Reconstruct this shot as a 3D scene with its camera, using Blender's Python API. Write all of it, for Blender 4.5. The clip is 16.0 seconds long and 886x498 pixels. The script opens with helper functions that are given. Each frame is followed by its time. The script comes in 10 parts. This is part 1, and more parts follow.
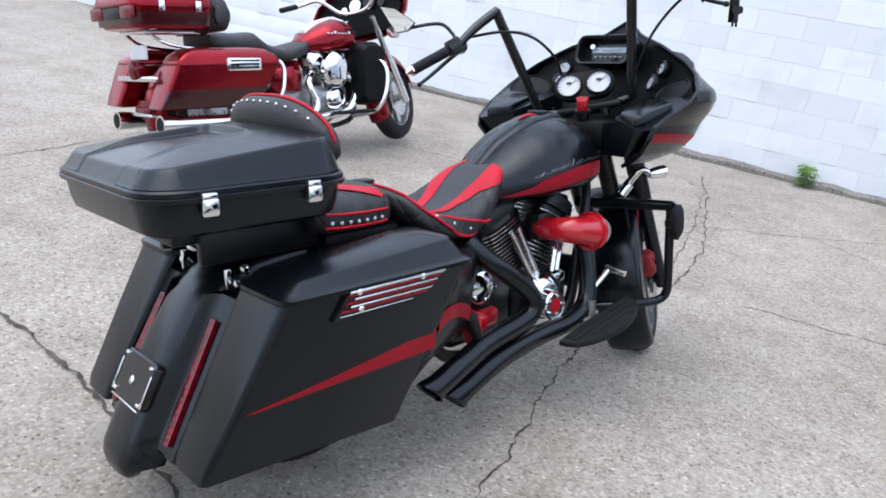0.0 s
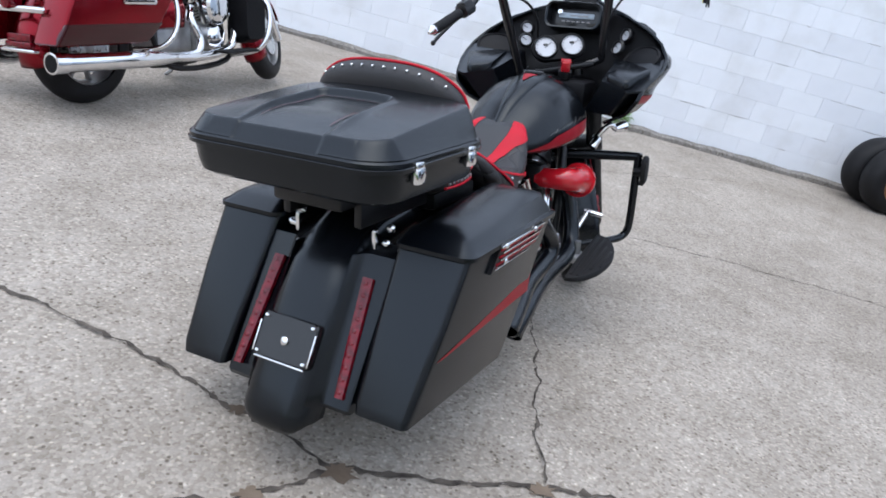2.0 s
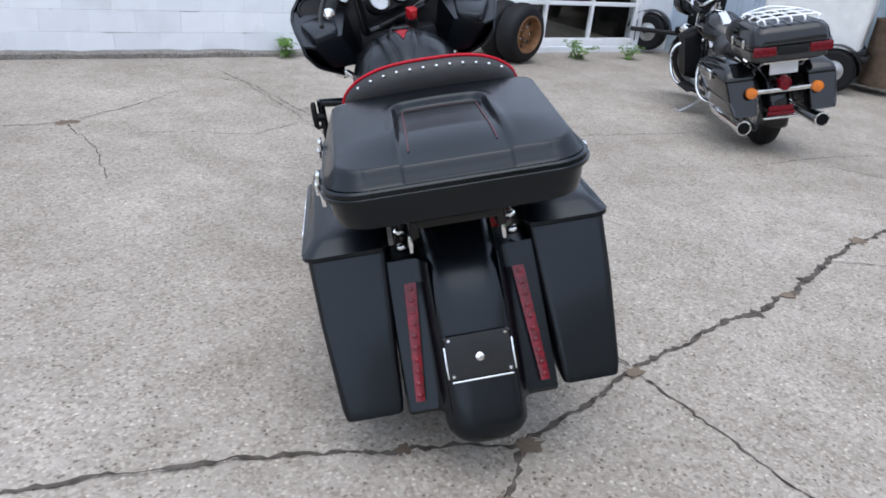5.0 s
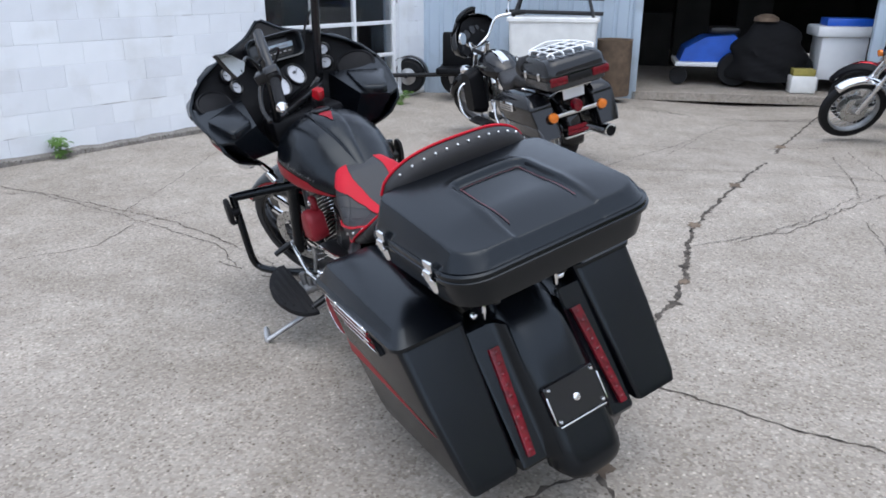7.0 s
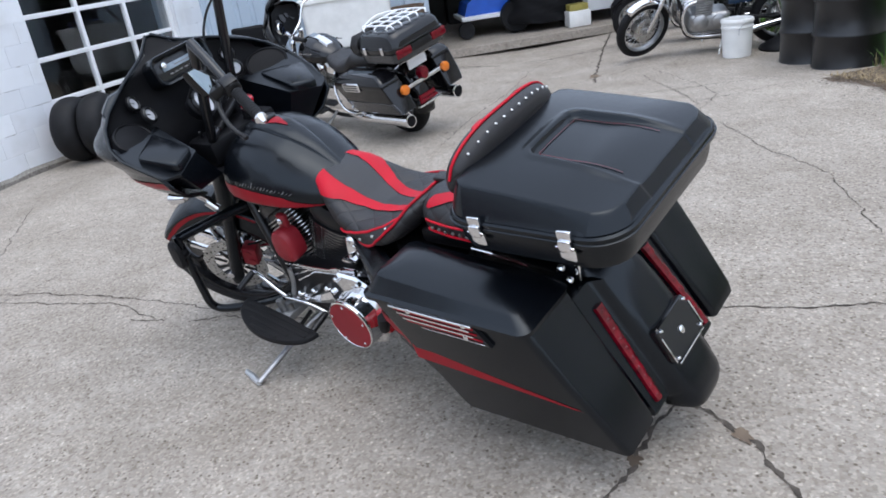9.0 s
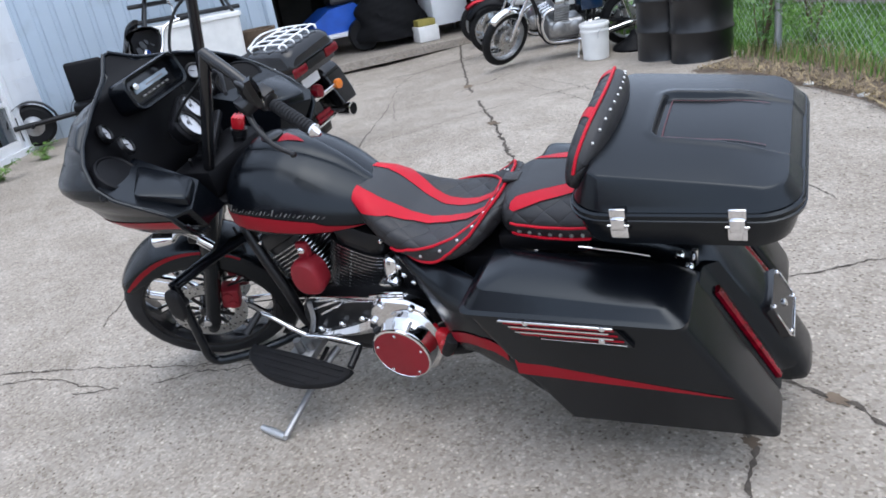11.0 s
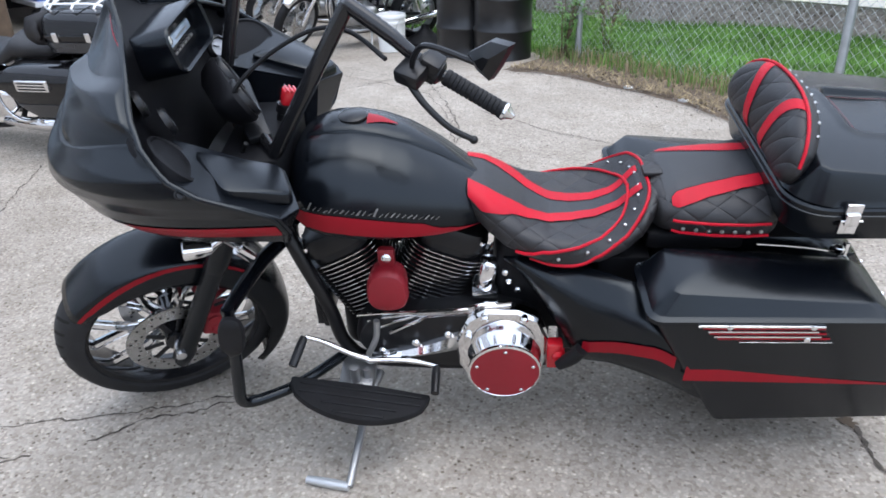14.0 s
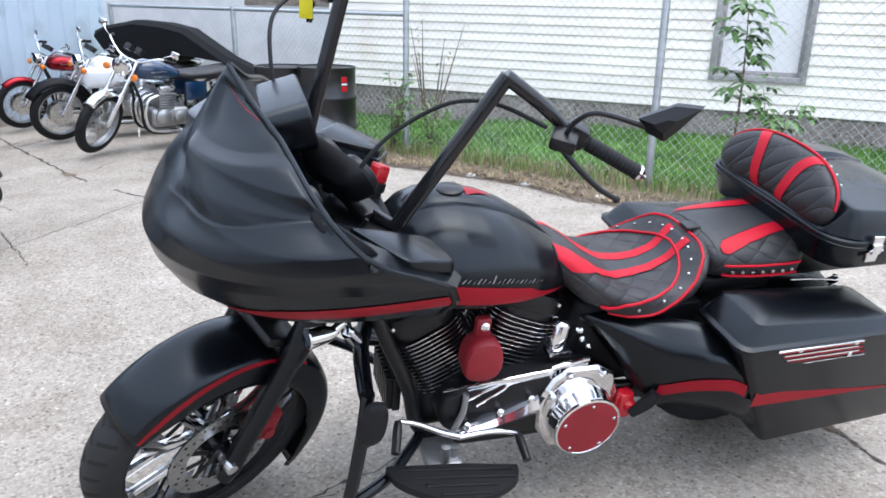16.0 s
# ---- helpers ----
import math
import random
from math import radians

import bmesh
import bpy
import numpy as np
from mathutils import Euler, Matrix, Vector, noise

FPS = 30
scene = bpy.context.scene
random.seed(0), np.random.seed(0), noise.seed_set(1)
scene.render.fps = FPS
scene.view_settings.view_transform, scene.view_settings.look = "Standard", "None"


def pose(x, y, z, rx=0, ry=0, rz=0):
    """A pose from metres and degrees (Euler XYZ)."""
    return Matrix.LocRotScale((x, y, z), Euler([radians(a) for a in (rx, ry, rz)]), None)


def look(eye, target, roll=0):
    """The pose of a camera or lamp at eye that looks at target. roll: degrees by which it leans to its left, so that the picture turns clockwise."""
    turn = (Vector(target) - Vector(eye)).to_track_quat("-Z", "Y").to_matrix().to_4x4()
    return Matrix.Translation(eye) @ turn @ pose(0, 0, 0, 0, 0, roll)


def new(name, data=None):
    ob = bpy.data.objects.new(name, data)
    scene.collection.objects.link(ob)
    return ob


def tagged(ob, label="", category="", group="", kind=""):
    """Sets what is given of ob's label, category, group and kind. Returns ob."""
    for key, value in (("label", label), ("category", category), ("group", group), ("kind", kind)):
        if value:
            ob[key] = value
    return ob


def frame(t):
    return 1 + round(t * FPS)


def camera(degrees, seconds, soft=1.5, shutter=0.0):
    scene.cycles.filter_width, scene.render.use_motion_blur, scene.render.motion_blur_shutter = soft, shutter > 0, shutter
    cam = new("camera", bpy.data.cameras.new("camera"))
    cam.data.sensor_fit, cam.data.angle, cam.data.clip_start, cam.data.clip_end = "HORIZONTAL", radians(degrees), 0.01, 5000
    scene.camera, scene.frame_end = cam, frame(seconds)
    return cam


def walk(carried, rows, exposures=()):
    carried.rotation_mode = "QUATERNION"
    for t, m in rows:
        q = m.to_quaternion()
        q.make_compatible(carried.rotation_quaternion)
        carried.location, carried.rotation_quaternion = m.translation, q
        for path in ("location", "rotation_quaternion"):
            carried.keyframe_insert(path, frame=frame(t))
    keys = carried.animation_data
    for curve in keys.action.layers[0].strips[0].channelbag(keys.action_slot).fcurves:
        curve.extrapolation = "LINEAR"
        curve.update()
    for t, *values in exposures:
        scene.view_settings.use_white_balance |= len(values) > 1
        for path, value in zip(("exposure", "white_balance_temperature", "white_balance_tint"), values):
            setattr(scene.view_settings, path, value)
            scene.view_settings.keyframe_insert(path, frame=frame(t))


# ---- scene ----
cam = camera(62.0, 16.0, soft=1.7)
PATH = [
    (0, (0.131, 0.309, 1.437), (0.043, 2.149, 0.656), 9.0),
    (0.5, (-0.085, 0.306, 1.404), (0.003, 2.172, 0.69), 11.9),
    (1, (-0.302, 0.322, 1.4), (-0.069, 2.139, 0.597), 14.3),
    (1.5, (-0.561, 0.229, 1.402), (-0.144, 2.007, 0.587), 14.8),
    (2, (-0.802, 0.187, 1.391), (-0.231, 1.921, 0.574), 15.4),
    (2.5, (-1.041, 0.275, 1.359), (-0.347, 1.937, 0.49), 14.3),
    (3, (-1.25, 0.337, 1.356), (-0.409, 1.881, 0.402), 13.6),
    (3.5, (-1.531, 0.371, 1.368), (-0.521, 1.801, 0.401), 11.4),
    (4, (-1.702, 0.519, 1.337), (-0.563, 1.848, 0.368), 9.8),
    (4.5, (-1.813, 0.714, 1.336), (-0.532, 1.93, 0.398), 6.9),
    (4.7, (-1.855, 0.776, 1.344), (-0.511, 1.967, 0.463), 6.0),
    (6.8, (-2.317, 1.467, 1.388), (-0.567, 2.135, 0.688), 1.1),
    (7, (-2.364, 1.553, 1.401), (-0.577, 2.128, 0.711), 0.2),
    (7.5, (-2.471, 1.754, 1.427), (-0.619, 2.158, 0.789), -3.4),
    (8, (-2.445, 1.939, 1.406), (-0.587, 2.212, 0.72), -5.0),
    (8.2, (-2.41, 2.019, 1.408), (-0.556, 2.237, 0.69), -6.1),
    (10.3, (-2.248, 2.753, 1.396), (-0.413, 2.509, 0.64), -10.2),
    (10.5, (-2.196, 2.827, 1.397), (-0.37, 2.525, 0.638), -10.4),
    (11, (-2.078, 2.991, 1.409), (-0.289, 2.561, 0.625), -10.1),
    (11.5, (-1.952, 3.167, 1.415), (-0.192, 2.626, 0.634), -10.1),
    (12, (-1.859, 3.33, 1.413), (-0.157, 2.588, 0.668), -7.6),
    (12.5, (-1.675, 3.446, 1.386), (-0.041, 2.603, 0.6), -4.0),
    (13, (-1.478, 3.539, 1.405), (0.105, 2.593, 0.631), -2.9),
    (13.5, (-1.375, 3.669, 1.413), (0.125, 2.643, 0.579), -1.8),
    (14, (-1.275, 3.882, 1.416), (0.116, 2.742, 0.541), -1.1),
    (14.5, (-1.1, 4.022, 1.389), (0.193, 2.771, 0.516), 1.0),
    (15, (-0.924, 4.144, 1.4), (0.285, 2.758, 0.613), 1.8),
    (15.5, (-0.784, 4.314, 1.379), (0.313, 2.782, 0.709), 2.4),
    (16, (-0.641, 4.494, 1.353), (0.309, 2.849, 0.727), 1.3),
]
EXPOSURES = [(0.0, 1.38, 6150, 9), (3.5, 1.1, 6150, 9), (7.5, 1.1, 6150, 9), (11.0, 1.27, 6150, 9), (12.0, 1.36, 6150, 9), (13.0, 1.45, 6150, 9), (14.5, 1.50, 6150, 9), (16.0, 1.7, 6150, 9)]
walk(cam, [(t, look(eye, target, roll)) for t, eye, target, roll in PATH], EXPOSURES)

# ---- light: a bright overcast sky ----
world = bpy.data.worlds.new("overcast")
scene.world = world
world.use_nodes = True
wn = world.node_tree.nodes
sky = wn.new("ShaderNodeTexSky")
sky.sky_type, sky.sun_disc = "NISHITA", False
sky.sun_elevation, sky.sun_rotation = radians(75), radians(250)
sky.air_density, sky.dust_density = 1.0, 3.0
milky = wn.new("ShaderNodeHueSaturation")
milky.inputs["Saturation"].default_value = 0.70
world.node_tree.links.new(sky.outputs[0], milky.inputs["Color"])
veil = wn.new("ShaderNodeMix")            # an even sheet of bright cloud over the sky
veil.data_type = "RGBA"
veil.inputs[0].default_value = 0.6
veil.inputs[7].default_value = (4.85, 5.35, 6.35, 1)
world.node_tree.links.new(milky.outputs[0], veil.inputs[6])
world.node_tree.links.new(veil.outputs[2], wn["Background"].inputs["Color"])
wn["Background"].inputs["Strength"].default_value = 0.15
sun = new("sun", bpy.data.lights.new("sun", "SUN"))
sun.data.energy, sun.data.angle, sun.data.color = 0.5, radians(60), (1.0, 0.98, 0.95)
sun.matrix_world = look((0, 0, 0), (0.94 * 0.259, 0.34 * 0.259, -0.966))


# ---- materials ----
def material(name, col, rough=0.5, metal=0.0, var=0.12, scale=6.0, bump=0.0, fine=180.0, rvar=0.12, spec=0.5, coat=0.0):
    """A painted, moulded or cast surface: colour and gloss drift at two scales, with fine relief."""
    m = bpy.data.materials.new(name)
    m.use_nodes = True
    nt = m.node_tree
    b = nt.nodes["Principled BSDF"]
    b.inputs["Metallic"].default_value = metal
    b.inputs["Specular IOR Level"].default_value = spec
    b.inputs["Coat Weight"].default_value = coat
    tc = nt.nodes.new("ShaderNodeTexCoord")
    big, small = nt.nodes.new("ShaderNodeTexNoise"), nt.nodes.new("ShaderNodeTexNoise")
    big.inputs["Scale"].default_value, big.inputs["Detail"].default_value = scale, 5
    small.inputs["Scale"].default_value, small.inputs["Detail"].default_value = fine, 3
    nt.links.new(tc.outputs["Object"], big.inputs["Vector"])
    nt.links.new(tc.outputs["Object"], small.inputs["Vector"])
    ramp = nt.nodes.new("ShaderNodeValToRGB")
    ramp.color_ramp.elements[0].position, ramp.color_ramp.elements[1].position = 0.3, 0.7
    ramp.color_ramp.elements[0].color = (*[c * (1 - var) for c in col], 1)
    ramp.color_ramp.elements[1].color = (*[min(1, c * (1 + var)) for c in col], 1)
    nt.links.new(big.outputs["Fac"], ramp.inputs["Fac"])
    nt.links.new(ramp.outputs["Color"], b.inputs["Base Color"])
    mr = nt.nodes.new("ShaderNodeMapRange")
    mr.inputs["To Min"].default_value, mr.inputs["To Max"].default_value = max(0.02, rough - rvar), min(1, rough + rvar)
    nt.links.new(big.outputs["Fac"], mr.inputs["Value"])
    nt.links.new(mr.outputs["Result"], b.inputs["Roughness"])
    if bump:
        bp = nt.nodes.new("ShaderNodeBump")
        bp.inputs["Strength"].default_value, bp.inputs["Distance"].default_value = bump, 0.002
        nt.links.new(small.outputs["Fac"], bp.inputs["Height"])
        nt.links.new(bp.outputs["Normal"], b.inputs["Normal"])
    return m


MATTE = material("matte_black_paint", (0.0020, 0.0026, 0.0040), 0.25, 0, 0.25, 3, 0.03, 500, 0.05, 0.37)
MATTE.node_tree.nodes["Principled BSDF"].inputs["Specular Tint"].default_value = (0.88, 0.95, 1.0, 1)
SATIN = material("satin_black_metal", (0.007, 0.007, 0.008), 0.33, 0, 0.2, 9, 0.03, 300, 0.08, 0.35)
GLOSSBLK = material("gloss_black_plastic", (0.008, 0.008, 0.009), 0.16, 0, 0.2, 9, 0, 200, 0.05)
DARK = material("dark_moulded_plastic", (0.004, 0.004, 0.005), 0.5, 0, 0.2, 20, 0.2, 700, 0.08, 0.15)
TARP = material("black_tarpaulin", (0.006, 0.006, 0.007), 0.85, 0, 0.3, 4, 0.4, 20, 0.1, 0.2)
RUBBER = material("black_rubber", (0.007, 0.007, 0.008), 0.6, 0, 0.35, 14, 0.3, 260, 0.1, 0.25)
TYRE = material("worn_tyre_rubber", (0.020, 0.020, 0.021), 0.65, 0, 0.3, 14, 0.3, 260, 0.1, 0.25)
PIN = material("faint_red_line", (0.06, 0.006, 0.010), 0.45, 0, 0.3, 9, 0.04, 400, 0.05)
STRIPE = material("satin_red_paint", (0.24, 0.003, 0.011), 0.42, 0, 0.1, 4, 0.04, 400, 0.05, 0.22)
REDGLOSS = material("gloss_red_paint", (0.42, 0.008, 0.016), 0.22, 0, 0.12, 6, 0.02, 300, 0.06, 0.5, 0.4)
REDCRINKLE = material("textured_red_powder_coat", (0.23, 0.006, 0.014), 0.55, 0, 0.12, 6, 0.35, 600, 0.06)
CHROME = material("chrome", (0.78, 0.78, 0.79), 0.07, 1, 0.06, 12, 0.01, 90, 0.04)
STEEL = material("brushed_steel", (0.55, 0.55, 0.54), 0.28, 1, 0.12, 18, 0.06, 320, 0.1)
ALLOY = material("grey_cast_alloy", (0.36, 0.36, 0.36), 0.42, 0.9, 0.2, 14, 0.2, 260, 0.1)
FIN = material("machined_fin_edge", (0.62, 0.62, 0.63), 0.26, 1.0, 0.2, 14, 0.1, 260, 0.1)
DULLSTEEL = material("zinc_plated_steel", (0.5, 0.51, 0.52), 0.45, 0.8, 0.2, 8, 0.1, 200, 0.1)
LEATHER = material("black_leather", (0.011, 0.010, 0.011), 0.48, 0, 0.2, 12, 0.5, 420, 0.08)
GREYLEATHER = material("charcoal_leather", (0.016, 0.017, 0.020), 0.5, 0, 0.2, 12, 0.5, 420, 0.08)
REDLEATHER = material("red_leather", (0.42, 0.005, 0.018), 0.45, 0, 0.1, 10, 0.4, 420, 0.07, 0.2)
REDLENS = material("red_lens", (0.125, 0.001, 0.007), 0.14, 0, 0.45, 55, 0.35, 120, 0.05, 0.4, 0.1)
AMBER = material("amber_lens", (0.65, 0.17, 0.015), 0.15, 0, 0.1, 30, 0.2, 120, 0.05, 0.5, 0.5)
DIAL = material("white_dial", (0.48, 0.49, 0.52), 0.2, 0, 0.04, 20, 0, 100, 0.03)
SILVERTXT = material("silver_lettering", (0.22, 0.21, 0.205), 0.4, 0.6, 0.1, 30)
CANDY = material("candy_red_paint", (0.22, 0.003, 0.010), 0.20, 0.75, 0.2, 3, 0, 300, 0.04, 0.5, 0.15)
DEEPRED = material("dark_red_paint", (0.035, 0.002, 0.004), 0.16, 0, 0.15, 3, 0, 300, 0.04, 0.4, 0.3)
BLACKGLOSS = material("gloss_black_paint", (0.004, 0.004, 0.005), 0.10, 0, 0.15, 3, 0, 300, 0.03, 0.4, 0.15)
SILVER = material("silver_grey_paint", (0.035, 0.036, 0.040), 0.25, 0.3, 0.1, 4, 0, 300, 0.05, 0.5, 0.4)
BLUEPAINT = material("deep_blue_paint", (0.007, 0.026, 0.065), 0.18, 0, 0.15, 3, 0, 300, 0.05, 0.5, 0.5)
BRIGHTBLUE = material("bright_blue_plastic", (0.02, 0.10, 0.5), 0.3, 0, 0.15, 5, 0, 200, 0.06)
WHITEPAINT = material("white_paint", (0.78, 0.79, 0.80), 0.35, 0, 0.05, 5, 0.03, 200, 0.06)
WHITEPLASTIC = material("white_plastic", (0.74, 0.74, 0.72), 0.4, 0, 0.08, 7, 0.05, 200, 0.08)
WHITEMETAL = material("white_enamel", (0.70, 0.71, 0.72), 0.38, 0, 0.10, 2.5, 0.05, 120, 0.1)
RUST = material("rusty_gold_rim", (0.20, 0.10, 0.045), 0.65, 0.3, 0.4, 12, 0.4, 120, 0.12)
GALV = material("galvanised_steel", (0.42, 0.44, 0.45), 0.45, 0.75, 0.15, 10, 0.1, 200, 0.1)
BARREL = material("black_drum_paint", (0.010, 0.010, 0.011), 0.33, 0, 0.3, 4, 0.12, 90, 0.12)
SOIL = material("dry_soil", (0.15, 0.115, 0.085), 0.95, 0, 0.35, 5, 0.8, 60, 0.04, 0.2)
CRACK = material("crack_dirt", (0.075, 0.064, 0.054), 0.95, 0, 0.6, 18, 0.6, 150, 0.04, 0.2)
LEAF = material("green_leaf", (0.075, 0.16, 0.03), 0.5, 0, 0.3, 12, 0.1, 80, 0.1)
WEED = material("weed_leaf", (0.10, 0.20, 0.03), 0.55, 0, 0.3, 12, 0.1, 80, 0.1)
STEM = material("brown_stem", (0.11, 0.08, 0.05), 0.8, 0, 0.3, 20, 0.3, 120, 0.1)
STRAW = material("dry_straw", (0.30, 0.235, 0.14), 0.9, 0, 0.3, 12, 0.1, 80, 0.05, 0.2)
TRIM = material("weathered_grey_trim", (0.30, 0.28, 0.27), 0.7, 0, 0.25, 5, 0.4, 60, 0.1)
CURTAIN = material("pale_blind", (0.74, 0.70, 0.69), 0.5, 0, 0.06, 4, 0.05, 60, 0.1)
# near black, put in as colour for the shade inside rooms and holes
SHADE_BLACK = material("near_black_shade", (0.022, 0.021, 0.019), 0.9, 0, 0.4, 2, 0.3, 40, 0.05, 0.2)
WOOD = material("weathered_wood", (0.13, 0.09, 0.06), 0.8, 0, 0.35, 9, 0.5, 90, 0.1)
YELLOW = material("yellow_tag", (0.75, 0.65, 0.02), 0.5, 0, 0.08, 9)
DULLYELLOW = material("dull_yellow_plastic", (0.26, 0.22, 0.05), 0.6, 0, 0.2, 9)


def concrete(name, base, stain, speck, joints=False):
    """Worn broadcast concrete with exposed aggregate: stains, patches, light and dark pebbles, pits."""
    m = bpy.data.materials.new(name)
    m.use_nodes = True
    nt, N = m.node_tree, m.node_tree.nodes
    L = nt.links.new
    b = N["Principled BSDF"]
    b.inputs["Specular IOR Level"].default_value = 0.25
    tc = N.new("ShaderNodeTexCoord")

    def noise_tex(scale, detail, rough=0.6):
        n = N.new("ShaderNodeTexNoise")
        n.inputs["Scale"].default_value, n.inputs["Detail"].default_value, n.inputs["Roughness"].default_value = scale, detail, rough
        L(tc.outputs["Object"], n.inputs["Vector"])
        return n

    def ramp(src, stops):
        r = N.new("ShaderNodeValToRGB")
        while len(r.color_ramp.elements) < len(stops):
            r.color_ramp.elements.new(0.5)
        for e, (p, c) in zip(r.color_ramp.elements, stops):
            e.position, e.color = p, (*c, 1)
        L(src, r.inputs["Fac"])
        return r

    def mix(kind, fac, a, c):
        x = N.new("ShaderNodeMix")
        x.data_type, x.blend_type = "RGBA", kind
        if isinstance(fac, float):
            x.inputs[0].default_value = fac
        else:
            L(fac, x.inputs[0])
        L(a, x.inputs[6]), L(c, x.inputs[7])
        return x.outputs[2]

    wide, mid, grain = noise_tex(0.45, 6), noise_tex(3.2, 6), noise_tex(26, 4)
    c0 = ramp(wide.outputs["Fac"], [(0.3, stain), (0.55, base), (0.75, [min(1, v * 1.12) for v in base])])
    c1 = ramp(mid.outputs["Fac"], [(0.3, (0.80, 0.79, 0.77)), (0.6, (1, 1, 1)), (0.8, (1.06, 1.05, 1.03))])
    col = mix("MULTIPLY", 1.0, c0.outputs[0], c1.outputs[0])
    peb = N.new("ShaderNodeTexVoronoi")
    peb.inputs["Scale"].default_value = speck
    L(tc.outputs["Object"], peb.inputs["Vector"])
    sep = N.new("ShaderNodeSeparateColor")
    L(peb.outputs["Color"], sep.inputs[0])
    tint = ramp(sep.outputs[0], [(0.0, (0.50, 0.46, 0.42)), (0.22, (0.84, 0.81, 0.77)), (0.62, (1, 1, 1)), (0.86, (1.20, 1.18, 1.15)), (1.0, (1.42, 1.40, 1.37))])
    inner = ramp(peb.outputs["Distance"], [(0.15, (1, 1, 1)), (0.55, (0.78, 0.77, 0.75))])
    col = mix("MULTIPLY", 0.62, col, tint.outputs[0])
    col = mix("MULTIPLY", 0.4, col, inner.outputs[0])
    g = ramp(grain.outputs["Fac"], [(0.25, (0.72, 0.71, 0.70)), (0.5, (1, 1, 1)), (0.8, (1.12, 1.11, 1.1))])
    col = mix("MULTIPLY", 0.6, col, g.outputs[0])
    chip = N.new("ShaderNodeTexVoronoi")
    chip.inputs["Scale"].default_value = speck * 0.70
    L(tc.outputs["Object"], chip.inputs["Vector"])
    csep = N.new("ShaderNodeSeparateColor")
    L(chip.outputs["Color"], csep.inputs[0])
    ctint = ramp(csep.outputs[1], [(0.0, (0.42, 0.40, 0.38)), (0.09, (0.55, 0.52, 0.49)), (0.10, (1, 1, 1)), (0.86, (1, 1, 1)), (0.87, (1.25, 1.24, 1.22)), (1.0, (1.55, 1.54, 1.52))])
    cmask = ramp(chip.outputs["Distance"], [(0.30, (1, 1, 1)), (0.42, (0, 0, 0))])
    cm = N.new("ShaderNodeRGBToBW")
    L(cmask.outputs[0], cm.inputs[0])
    white = N.new("ShaderNodeRGB")
    white.outputs[0].default_value = (1, 1, 1, 1)
    col = mix("MULTIPLY", 1.0, col, mix("MIX", cm.outputs[0], white.outputs[0], ctint.outputs[0]))
    L(col, b.inputs["Base Color"])
    b.inputs["Roughness"].default_value = 0.88
    bp = N.new("ShaderNodeBump")
    bp.inputs["Strength"].default_value, bp.inputs["Distance"].default_value = 0.4, 0.003
    L(inner.outputs[0], bp.inputs["Height"])
    bp2 = N.new("ShaderNodeBump")
    bp2.inputs["Strength"].default_value, bp2.inputs["Distance"].default_value = 0.4, 0.006
    L(grain.outputs["Fac"], bp2.inputs["Height"]), L(bp.outputs[0], bp2.inputs["Normal"]), L(bp2.outputs[0], b.inputs["Normal"])
    return m


CONCRETE = concrete("worn_concrete", (0.362, 0.328, 0.288), (0.294, 0.262, 0.226), 95)
CURB = concrete("dirty_concrete_footing", (0.26, 0.245, 0.225), (0.17, 0.16, 0.15), 60)
FOUNDATION = concrete("grey_rendered_foundation", (0.33, 0.29, 0.265), (0.24, 0.21, 0.195), 40)


def piece_paint(name, col, dirt, rough, scale):
    """Paint on separate pieces: each piece drifts a little, with streaks and grime."""
    m = material(name, col, rough, 0, 0.06, scale, 0.35, 70, 0.1, 0.3)
    nt = m.node_tree
    b = nt.nodes["Principled BSDF"]
    info, ramp = nt.nodes.new("ShaderNodeObjectInfo"), nt.nodes.new("ShaderNodeValToRGB")
    ramp.color_ramp.elements[0].color, ramp.color_ramp.elements[1].color = (0.93, 0.93, 0.94, 1), (1.03, 1.03, 1.03, 1)
    nt.links.new(info.outputs["Random"], ramp.inputs["Fac"])
    stains = nt.nodes.new("ShaderNodeTexNoise")
    stains.inputs["Scale"].default_value, stains.inputs["Detail"].default_value = 2.3, 8
    geo = nt.nodes.new("ShaderNodeNewGeometry")
    nt.links.new(geo.outputs["Position"], stains.inputs["Vector"])
    r2 = nt.nodes.new("ShaderNodeValToRGB")
    r2.color_ramp.elements[0].position, r2.color_ramp.elements[1].position = 0.30, 0.46
    r2.color_ramp.elements[0].color, r2.color_ramp.elements[1].color = (*dirt, 1), (1, 1, 1, 1)
    nt.links.new(stains.outputs["Fac"], r2.inputs["Fac"])
    old = b.inputs["Base Color"].links[0].from_socket
    for src in (ramp, r2):
        x = nt.nodes.new("ShaderNodeMix")
        x.data_type, x.blend_type = "RGBA", "MULTIPLY"
        x.inputs[0].default_value = 1
        nt.links.new(old, x.inputs[6]), nt.links.new(src.outputs[0], x.inputs[7])
        old = x.outputs[2]
    nt.links.new(old, b.inputs["Base Color"])
    return m


BLOCKPAINT = piece_paint("white_painted_block", (0.76, 0.78, 0.80), (0.90, 0.89, 0.87), 0.6, 1.5)
SHEETMETAL = piece_paint("pale_blue_sheet_metal", (0.44, 0.52, 0.60), (0.80, 0.78, 0.76), 0.5, 1.2)
LAP = piece_paint("cream_white_siding", (0.89, 0.81, 0.72), (0.92, 0.88, 0.83), 0.5, 1.5)


